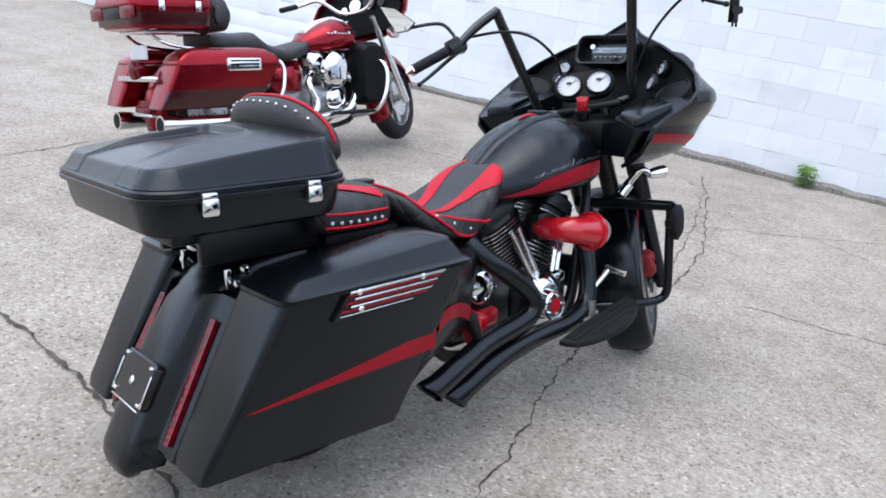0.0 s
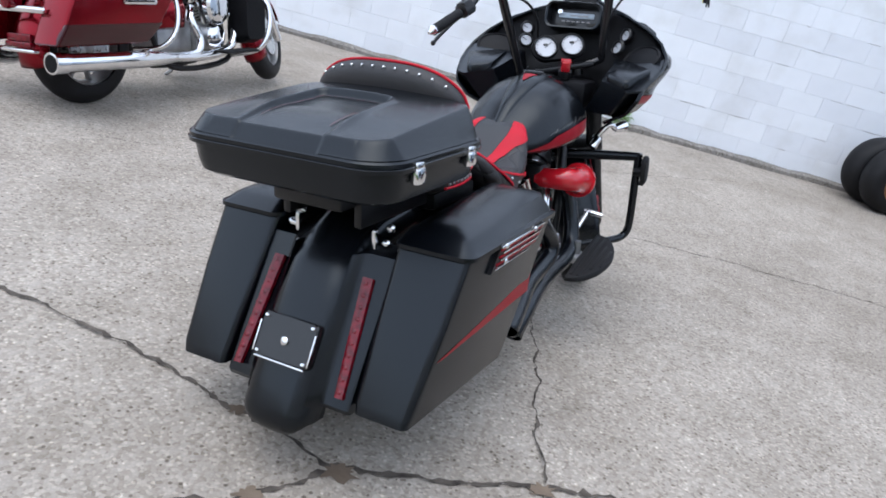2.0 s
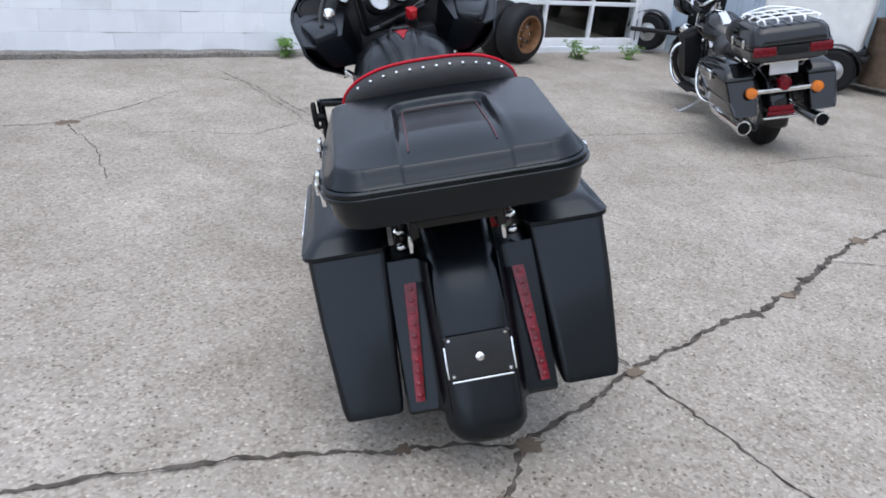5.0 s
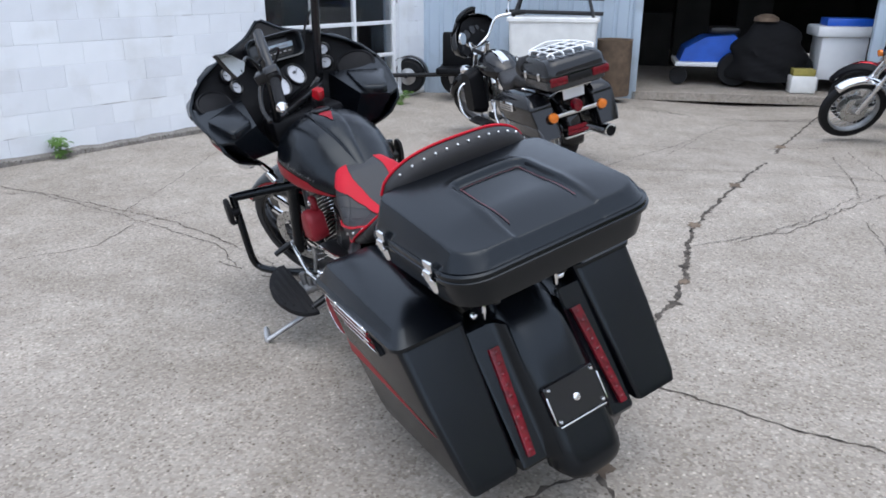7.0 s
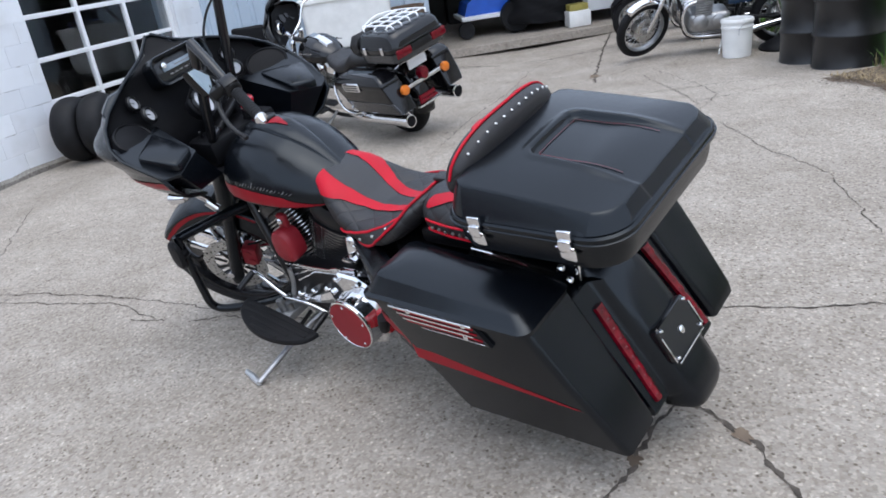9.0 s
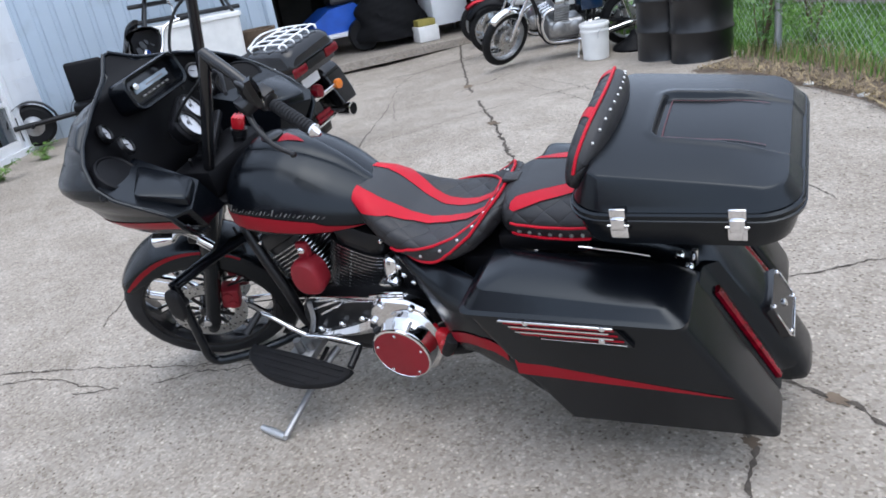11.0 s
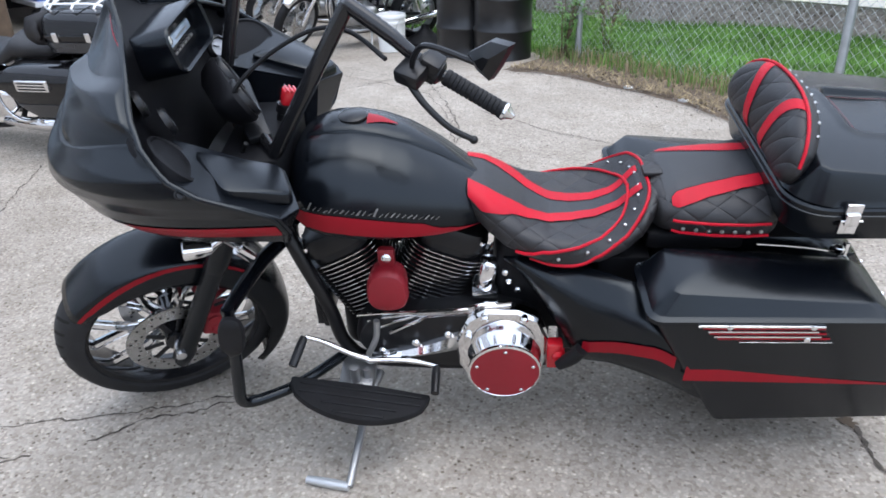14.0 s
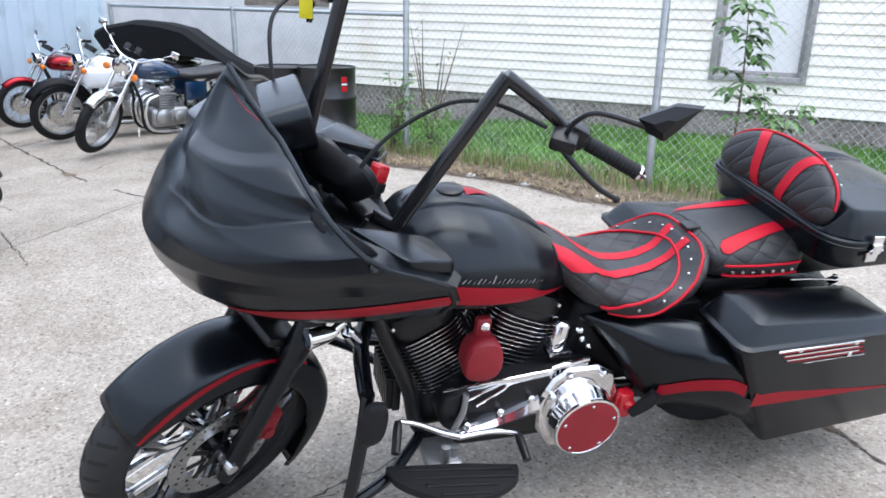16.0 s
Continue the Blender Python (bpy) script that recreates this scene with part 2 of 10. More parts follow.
def quilted(name, base, k=38.0):
    """Leather with a sewn diamond quilt as relief."""
    m = material(name, base, 0.5, 0, 0.2, 12, 0.4, 420, 0.08)
    nt = m.node_tree
    b = nt.nodes["Principled BSDF"]
    tc, sep = nt.nodes.new("ShaderNodeTexCoord"), nt.nodes.new("ShaderNodeSeparateXYZ")
    nt.links.new(tc.outputs["Object"], sep.inputs[0])

    def op(kind, a, c=None):
        n = nt.nodes.new("ShaderNodeMath")
        n.operation = kind
        for i, v in enumerate((a, c)):
            if v is None:
                continue
            if isinstance(v, float):
                n.inputs[i].default_value = v
            else:
                nt.links.new(v, n.inputs[i])
        return n.outputs[0]

    lat = op("SUBTRACT", sep.outputs[1], op("MULTIPLY", sep.outputs[2], 0.8))
    d1 = op("ABSOLUTE", op("SINE", op("MULTIPLY", op("ADD", sep.outputs[0], lat), k)))
    d2 = op("ABSOLUTE", op("SINE", op("MULTIPLY", op("SUBTRACT", sep.outputs[0], lat), k)))
    h = op("POWER", op("MULTIPLY", d1, d2), 0.35)
    bp = nt.nodes.new("ShaderNodeBump")
    bp.inputs["Strength"].default_value, bp.inputs["Distance"].default_value = 0.65, 0.006
    nt.links.new(h, bp.inputs["Height"])
    if b.inputs["Normal"].links:
        nt.links.new(b.inputs["Normal"].links[0].from_socket, bp.inputs["Normal"])
    nt.links.new(bp.outputs[0], b.inputs["Normal"])
    return m


QUILT = quilted("quilted_black_leather", (0.013, 0.012, 0.013))


def clear_glass(name, tint, rough=0.02):
    m = bpy.data.materials.new(name)
    m.use_nodes = True
    b = m.node_tree.nodes["Principled BSDF"]
    b.inputs["Base Color"].default_value = (*tint, 1)
    b.inputs["Roughness"].default_value = rough
    b.inputs["Transmission Weight"].default_value = 1.0
    b.inputs["IOR"].default_value = 1.45
    return m


GLASS = clear_glass("window_glass", (0.9, 0.93, 0.95))
MIRROR = material("mirror_glass", (0.9, 0.91, 0.92), 0.03, 1, 0.02, 5, 0, 50, 0.01)
DISPLAY = material("radio_display", (0.30, 0.36, 0.42), 0.15, 0, 0.2, 40, 0, 50, 0.03)


# ---- mesh tools ----
def part(name, bm, m, parent=None, label="", sharp=38, pose_m=None):
    """Links a bmesh as one mesh object, under a thing or a part."""
    bmesh.ops.recalc_face_normals(bm, faces=bm.faces)
    me = bpy.data.meshes.new(name)
    bm.to_mesh(me)
    bm.free()
    for p in me.polygons:
        p.use_smooth = True
    me.set_sharp_from_angle(angle=radians(sharp))
    me.materials.append(m)
    ob = new(name, me)
    if parent:
        ob.parent = parent
    if pose_m:
        ob.matrix_basis = pose_m
    if label:
        tagged(ob, label)
    return ob


def again(ob, parent, m, name=None):
    """Another object on the same mesh."""
    o = new(name or ob.name.split(".")[0], ob.data)
    o.parent = parent
    o.matrix_basis = m
    return o


def box(bm, lo, hi, bevel=0.0, m=None, seg=2):
    """A box between two corners, its edges rounded."""
    lo, hi = Vector(lo), Vector(hi)
    r = bmesh.ops.create_cube(bm, size=1)
    vs = r["verts"]
    bmesh.ops.transform(bm, matrix=Matrix.Translation((lo + hi) / 2) @ Matrix.Diagonal((*(hi - lo), 1)), verts=vs)
    if bevel:
        es = list({e for v in vs for e in v.link_edges})
        out = bmesh.ops.bevel(bm, geom=es + vs, offset=bevel, segments=seg, profile=0.5, affect="EDGES")
        vs = list({v for f in out["faces"] for v in f.verts} | {v for v in vs if v.is_valid})
    if m:
        bmesh.ops.transform(bm, matrix=m, verts=[v for v in vs if v.is_valid])
    return bm


def loft(bm, ring_list, closed=True, cap0=True, cap1=True):
    rows = [[bm.verts.new(p) for p in ring] for ring in ring_list]
    n = len(rows[0])
    for a, b in zip(rows, rows[1:]):
        for i in range(n if closed else n - 1):
            j = (i + 1) % n
            bm.faces.new((a[i], a[j], b[j], b[i]))
    if closed and cap0:
        bm.faces.new(rows[0])
    if closed and cap1:
        bm.faces.new(rows[-1])
    return rows


def curve_points(pts, sub=6):
    """A smooth line through points (Catmull-Rom)."""
    P = [Vector([float(v) for v in p]) for p in pts]
    if len(P) < 3 or sub < 2:
        return P
    out = []
    for i in range(len(P) - 1):
        a, b, c, d = P[max(0, i - 1)], P[i], P[i + 1], P[min(len(P) - 1, i + 2)]
        for k in range(sub):
            t = k / sub
            out.append(0.5 * (2 * b + (c - a) * t + (2 * a - 5 * b + 4 * c - d) * t * t + (3 * b - a - 3 * c + d) * t ** 3))
    return out + [P[-1]]


def tube(bm, pts, r, seg=10, sub=6, caps=True):
    """A round bar along a line; r is one radius or one for each given point."""
    P = curve_points(pts, sub)
    n = len(P)
    rs = [r] * n if isinstance(r, (int, float)) else [np.interp(i / (n - 1) * (len(r) - 1), range(len(r)), r) for i in range(n)]
    up = None
    rings = []
    for i, p in enumerate(P):
        d = (P[min(n - 1, i + 1)] - P[max(0, i - 1)]).normalized()
        if up is None:
            up = d.orthogonal().normalized()
        up = (up - d * up.dot(d)).normalized()
        side = d.cross(up)
        rings.append([p + float(rs[i]) * (math.cos(a) * up + math.sin(a) * side) for a in [2 * math.pi * k / seg for k in range(seg)]])
    loft(bm, rings, True, caps, caps)
    return bm


def lathe(bm, prof, m=None, seg=24):
    """Turns a profile of (radius, height) round z, then places it."""
    m = m or Matrix()
    rings = [[m @ Vector((max(r, 1e-4) * math.cos(a), max(r, 1e-4) * math.sin(a), h)) for a in [2 * math.pi * k / seg for k in range(seg)]] for r, h in prof]
    loft(bm, rings)
    return bm


def along(p, q):
    """A pose at p with z towards q."""
    p, q = Vector(p), Vector(q)
    return Matrix.Translation(p) @ (q - p).to_track_quat("Z", "Y").to_matrix().to_4x4()


def oval(n, a, b, p=2.0, c=(0, 0)):
    """Points of a superellipse."""
    out = []
    for k in range(n):
        t = 2 * math.pi * k / n
        ct, st = math.cos(t), math.sin(t)
        out.append((c[0] + a * math.copysign(abs(ct) ** (2 / p), ct), c[1] + b * math.copysign(abs(st) ** (2 / p), st)))
    return out


def rounded(x0, x1, y0, y1, r, n=5):
    """Points round a rounded rectangle."""
    out = []
    for cx, cy, a0 in ((x1 - r, y1 - r, 0), (x0 + r, y1 - r, 90), (x0 + r, y0 + r, 180), (x1 - r, y0 + r, 270)):
        for k in range(n + 1):
            a = radians(a0 + 90 * k / n)
            out.append((cx + r * math.cos(a), cy + r * math.sin(a)))
    return out


def smooth(a, b, x):
    t = min(1, max(0, (x - a) / (b - a)))
    return t * t * (3 - 2 * t)


def thing(name, m, label, category, group="", kind=""):
    e = new(name)
    e.empty_display_size = 0.1
    e.matrix_basis = m
    return tagged(e, label, category, group, kind)


def dip(x, y):
    """The yard's fall towards the garage and the far end of the fence."""
    return 0.12 * smooth(2.4, 4.8, x - 0.55 * max(0.0, y)) * smooth(3.2, 0.4, y)


def gz(x, y):
    """Height of the yard: level by the garage, falling gently to the block wall."""
    d = 0.351 * x + 0.936 * y
    return -0.05 * min(2.0, max(0.0, d - 1.7)) - 0.0195 * min(4.0, max(0.0, d - 3.7)) - dip(x, y)


# ---- the yard ----
def build_ground():
    xs = [-400, -120, -40, -15] + [-8 + 0.5 * i for i in range(37)] + [14, 20, 45, 130, 400]
    ys = [-400, -120, -40, -15, -8] + [-6 + 0.5 * i for i in range(33)] + [14, 22, 45, 130, 400]
    bm = bmesh.new()
    grid = [[bm.verts.new((x, y, gz(x, y))) for x in xs] for y in ys]
    for j in range(len(ys) - 1):
        for i in range(len(xs) - 1):
            bm.faces.new((grid[j][i], grid[j][i + 1], grid[j + 1][i + 1], grid[j + 1][i]))
    return tagged(part("ground", bm, CONCRETE), "worn grey concrete yard with exposed gravel and many cracks", "ground", kind="structure")


ground = build_ground()


def crack(line, width, seed, depth=0.0):
    """An open crack: a jagged dark strip of dirt between the slabs."""
    rnd = random.Random(seed)
    P = []
    pts = [Vector((*p, 0)) for p in line]
    for a, b in zip(pts, pts[1:]):
        n = max(2, int((b - a).length / 0.020))
        side = Vector((-(b - a).y, (b - a).x, 0)).normalized()
        for k in range(n):
            t = k / n
            P.append(a.lerp(b, t) + side * ((rnd.gauss(0, 0.004) + 0.012 * math.sin(9 * (a + b).x + k * 0.41) * math.sin(k * 0.17 + seed)) if k else 0))
    P.append(pts[-1])
    bm = bmesh.new()
    rows = []
    for i, p in enumerate(P):
        d = (P[min(len(P) - 1, i + 1)] - P[max(0, i - 1)]).normalized()
        s = Vector((-d.y, d.x, 0))
        w = width * (0.72 if width < 0.02 else 0.95) * rnd.uniform(0.15, 1.1) * (2.2 if rnd.random() < 0.05 else 1)
        if i in (0, len(P) - 1):
            w *= 0.3
        z = gz(p.x, p.y) + 0.0025
        rows.append([bm.verts.new((*(p + s * w * k)[:2], z)) for k in (-0.5, 0.5)])
    for a, b in zip(rows, rows[1:]):
        bm.faces.new((a[0], a[1], b[1], b[0]))
    return part("crack", bm, CRACK, ground)


CRACKS = [
    ([(-3.2, 3.6), (-2.3, 2.95), (-1.55, 2.48), (-1.27, 2.32), (-1.06, 2.19), (-0.88, 2.05), (-0.7, 1.9), (-0.53, 1.77), (-0.45, 1.69), (-0.17, 1.65), (0.16, 1.64), (0.69, 1.56)], 0.022),
    ([(0.69, 1.56), (0.98, 1.48), (1.31, 1.44), (1.79, 1.44), (2.2, 1.4), (3.32, 1.11), (5.44, 0.59), (7.2, 0.08), (8.44, -0.33), (9.42, -0.74)], 0.034),
    ([(-0.46, 1.67), (-0.68, 1.57), (-0.89, 1.54), (-1.05, 1.5), (-1.6, 1.42), (-2.4, 1.2)], 0.024),
    ([(0.15, 1.63), (0.09, 1.4), (0.04, 1.24), (-0.03, 1.05), (-0.08, 0.7), (0.0, 0.2)], 0.016),
    ([(0.17, 1.66), (0.24, 1.93), (0.35, 2.25), (0.47, 2.66), (0.63, 3.06), (0.9, 3.5), (1.22, 4.02), (1.52, 4.68), (1.85, 6.05), (1.94, 6.7)], 0.014),
    ([(7.61, 2.19), (7.25, 1.5), (7.16, 0.6), (7.14, 0.1), (7.25, -0.66)], 0.020),
    ([(3.3, 2.3), (3.89, 2.08), (5.15, 1.58), (6.52, 1.12), (7.14, 0.75)], 0.012),
    ([(5.12, 2.39), (4.98, 2.03), (5.16, 1.15), (5.58, 0.08)], 0.012),
    ([(3.69, 2.3), (3.78, 1.59), (3.98, 0.84), (4.09, -0.11), (3.95, -0.79)], 0.012),
    ([(5.33, 0.03), (4.3, -0.06), (3.56, 0.02), (2.82, 0.46), (2.19, 0.86), (1.79, 1.42)], 0.012),
    ([(1.75, 6.4), (1.86, 6.2), (1.56, 5.16), (1.28, 4.37), (1.17, 4.09), (0.9, 3.8)], 0.012),
    ([(0.95, 3.95), (0.84, 3.7), (0.8, 3.47), (0.69, 3.2), (0.57, 3.0)], 0.014),
    ([(1.56, 5.16), (2.35, 5.35), (3.54, 5.71)], 0.010),
    ([(0.3, 5.25), (0.59, 5.15), (0.97, 4.82), (1.42, 4.91), (1.76, 4.68)], 0.010),
    ([(-4.5, 0.8), (-2.95, 3.0), (-2.46, 4.36), (-2.3, 4.9), (-1.5, 7.0)], 0.014),
    ([(-0.59, 5.91), (-0.15, 5.79), (0.13, 5.7), (0.76, 5.93), (1.26, 6.17)], 0.012),
    ([(0.12, 5.66), (0.02, 5.09), (-0.18, 4.55)], 0.012),
    ([(-1.49, 4.08), (-1.35, 4.1), (-1.03, 4.16)], 0.008),
    ([(5.13, 0.19), (4.04, 0.21), (3.24, 0.31), (2.49, 0.71), (1.9, 1.17)], 0.010),
    ([(3.31, 0.29), (3.61, -0.55), (3.48, -1.11)], 0.008),
    ([(1.55, 3.9), (2.17, 3.74), (3.01, 3.45), (3.8, 3.0)], 0.012),
    ([(2.0, 5.9), (2.6, 5.2), (3.1, 4.6)], 0.008),
    ([(7.4, 2.11), (7.07, 0.97), (7.41, -0.31)], 0.020),
    ([(2.55, 0.4), (1.85, 0.4), (1.3, 0.31), (0.89, 0.41), (0.5, 0.5)], 0.010),
    ([(4.5, 1.65), (5.7, 1.37), (5.79, 0.63)], 0.012),
]
for i, (line, w) in enumerate(CRACKS):
    crack(line, w, 40 + i)


def dirt_patch(x, y, r, seed):
    rnd = random.Random(seed)
    bm = bmesh.new()
    c = bm.verts.new((x, y, gz(x, y) + 0.004))
    vs = []
    for k in range(22):
        a = 2 * math.pi * k / 22
        q = r * rnd.uniform(0.45, 1.1)
        vs.append(bm.verts.new((x + q * 1.4 * math.cos(a), y + q * math.sin(a), gz(x, y) + 0.0035)))
    for k in range(22):
        bm.faces.new((c, vs[k], vs[(k + 1) % 22]))
    return part("dirt_patch", bm, SOIL, ground)


for i, (x, y, r) in enumerate([(-0.43, 1.67, 0.045), (0.15, 1.63, 0.035), (0.13, 5.7, 0.07), (-0.66, 1.58, 0.03), (-0.70, 1.9, 0.025), (5.5, 0.58, 0.08), (3.3, 1.12, 0.06), (2.2, 1.4, 0.05), (1.2, 1.45, 0.03)]):
    dirt_patch(x, y, r, 7 + i)

# ---- the white block building ----
WALL_TURN = math.degrees(math.atan2(-0.351, 0.936))
WALL_M = pose(2.945, 7.06, -0.17, 0, 0, WALL_TURN)      # x along the wall, y into the building, z from its foot
WIN0, WIN1, WIN_LO, WIN_HI = 2.56, 4.84, 0.06, 2.34


def build_block_wall():
    bm = bmesh.new()
    for lo, hi in (((-9.0, 0.012, -0.3), (WIN0, 0.25, 3.4)), ((WIN1, 0.012, -0.3), (5.52, 0.25, 3.4)),
                   ((WIN0, 0.012, -0.3), (WIN1, 0.25, WIN_LO)), ((WIN0, 0.012, WIN_HI), (WIN1, 0.25, 3.4))):
        box(bm, lo, hi)
    w = part("wall_white", bm, BLOCKPAINT, pose_m=WALL_M)
    tagged(w, "white painted concrete block wall, joints showing, dirty at its foot", "wall", kind="structure")
    bm = bmesh.new()
    n = 60
    rnd = random.Random(5)
    rings = []
    for i in range(n + 1):
        x = -9 + (WIN0 + 9) * i / n
        d, h = -0.075 + rnd.uniform(-0.015, 0.015), 0.045 + rnd.uniform(-0.012, 0.012)
        rings.append([(x, 0.02, -0.1), (x, d, -0.1), (x, d, h * 0.7), (x, d + 0.02, h), (x, 0.02, h + 0.01)])
    loft(bm, rings)
    f = part("footing", bm, CURB, pose_m=WALL_M)
    tagged(f, "dirty grey concrete footing along the white wall", "footing", kind="structure")
    return w


wall_white = build_block_wall()


def build_wall_window():
    """A glazed overhead door of small panes in white bars."""
    bm = bmesh.new()
    box(bm, (WIN0, 0.06, WIN_LO), (WIN0 + 0.06, 0.13, WIN_HI), 0.004)
    box(bm, (WIN1 - 0.06, 0.06, WIN_LO), (WIN1, 0.13, WIN_HI), 0.004)
    box(bm, (WIN0 + 0.06, 0.06, WIN_HI - 0.07), (WIN1 - 0.06, 0.13, WIN_HI), 0.004)
    box(bm, (WIN0 + 0.06, 0.05, WIN_LO), (WIN1 - 0.06, 0.13, WIN_LO + 0.10), 0.004)
    win = part("window_1", bm, WHITEPAINT, pose_m=WALL_M)
    tagged(win, "large white-framed window of many panes in the block wall", "window", kind="structure")
    z0, z1 = WIN_LO + 0.10, WIN_HI - 0.07
    cols, rows = 3, 5
    x0, x1 = WIN0 + 0.06, WIN1 - 0.06
    for i in range(1, cols):
        x = x0 + (x1 - x0) * i / cols
        bm = bmesh.new()
        box(bm, (x - 0.022, 0.065, z0), (x + 0.022, 0.12, z1), 0.003)
        part("mullion", bm, WHITEPAINT, win)
    for j in range(1, rows):
        z = z0 + (z1 - z0) * j / rows
        for i in range(cols):
            bm = bmesh.new()
            a, b = x0 + (x1 - x0) * i / cols, x0 + (x1 - x0) * (i + 1) / cols
            box(bm, (a + (0.022 if i else 0), 0.068, z - 0.024), (b - (0.022 if i < cols - 1 else 0), 0.118, z + 0.024), 0.003)
            part("glazing_bar", bm, WHITEPAINT, win)
    for j in range(rows):
        for i in range(cols):
            bm = bmesh.new()
            a, b = x0 + (x1 - x0) * i / cols, x0 + (x1 - x0) * (i + 1) / cols
            c, d = z0 + (z1 - z0) * j / rows, z0 + (z1 - z0) * (j + 1) / rows
            box(bm, (a + 0.01, 0.090, c + 0.01), (b - 0.01, 0.096, d - 0.01))
            p = part("pane", bm, GLASS, win)
            p.visible_shadow = False
    # walls and ceiling behind the glass, coloured near black for the room's shade
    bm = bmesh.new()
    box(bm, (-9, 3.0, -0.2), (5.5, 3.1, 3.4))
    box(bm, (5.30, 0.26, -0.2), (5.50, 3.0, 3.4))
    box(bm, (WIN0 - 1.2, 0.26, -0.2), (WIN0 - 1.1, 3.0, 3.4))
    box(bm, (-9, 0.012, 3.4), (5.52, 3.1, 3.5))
    tagged(part("room_shell", bm, SHADE_BLACK, pose_m=WALL_M), "room behind the window, its shade coloured in near black", "wall", kind="structure")
    return win


window_1 = build_wall_window()

# ---- the metal-clad garage ----
GAR_M = pose(8.28, 2.24, -0.06, 0, 0, 90 + 5.5)       # x along the front towards the block wall, y towards the yard
DOOR_W = 2.95


def corrugated(x0, x1, z0, z1, y=0.0):
    """Vertical ribbed cladding."""
    bm = bmesh.new()
    rings = []
    x, k = x0, 0
    prof = ((0.0, 0.0), (0.065, 0.0), (0.08, -0.018), (0.12, -0.018), (0.135, 0.0))
    line = []
    while x < x1:
        for dx, dy in prof:
            if x + dx <= x1:
                line.append((x + dx, y + dy))
        x += 0.20
    line.append((x1, y))
    outer = [[(a, b, z) for a, b in line] for z in (z0, z1)]
    loft(bm, outer, closed=False)
    inner = [[(a, b + 0.03, z) for a, b in line] for z in (z1, z0)]
    loft(bm, inner, closed=False)
    return bm


def build_garage():
    w = part("wall_metal", corrugated(0.0, 3.55, -0.2, 3.3), SHEETMETAL, pose_m=GAR_M)
    tagged(w, "pale blue corrugated metal garage wall", "wall", kind="structure")
    w2 = part("wall_metal_far", corrugated(-DOOR_W - 1.6, -DOOR_W, -0.2, 3.3), SHEETMETAL, pose_m=GAR_M)
    tagged(w2, "pale blue corrugated metal wall beside the garage door", "wall", kind="structure")
    bm = bmesh.new()
    box(bm, (-DOOR_W, -0.02, 2.5), (0.0, 0.05, 3.3))
    tagged(part("door_header", bm, SHEETMETAL, pose_m=GAR_M), "pale blue sheet metal above the garage door", "wall", kind="structure")
    bm = bmesh.new()
    box(bm, (-0.05, -0.05, -0.1), (0.05, 0.06, 2.5), 0.006)
    box(bm, (-DOOR_W - 0.05, -0.05, -0.1), (-DOOR_W + 0.05, 0.06, 2.5), 0.006)
    tagged(part("door_frame", bm, SHEETMETAL, pose_m=GAR_M), "blue-grey metal posts of the open garage door", "door frame", kind="structure")
    # the garage's inner shade is put into this near-black shell colour
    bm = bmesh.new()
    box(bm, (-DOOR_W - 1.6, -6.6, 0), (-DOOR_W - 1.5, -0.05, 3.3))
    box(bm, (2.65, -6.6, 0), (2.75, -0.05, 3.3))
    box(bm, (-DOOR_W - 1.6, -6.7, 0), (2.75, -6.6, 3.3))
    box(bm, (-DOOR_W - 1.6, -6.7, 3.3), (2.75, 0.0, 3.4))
    tagged(part("garage_shell", bm, SHADE_BLACK, pose_m=GAR_M), "inside of the garage, its shade coloured in near black", "wall", kind="structure")
    bm = bmesh.new()
    box(bm, (-DOOR_W, -6.5, -0.1), (0.0, 0.06, 0.006))
    tagged(part("garage_floor", bm, CONCRETE, pose_m=GAR_M), "dirty concrete garage floor", "floor", kind="structure")


build_garage()

# ---- the house beyond the fence ----
HOUSE_M = pose(0.0, -4.15, 0.0, 0, 0, math.degrees(math.atan(0.09)))
HW0, HW1, HWLO, HWHI = 0.11, 0.957, 0.715, 2.0
HEND = 5.9


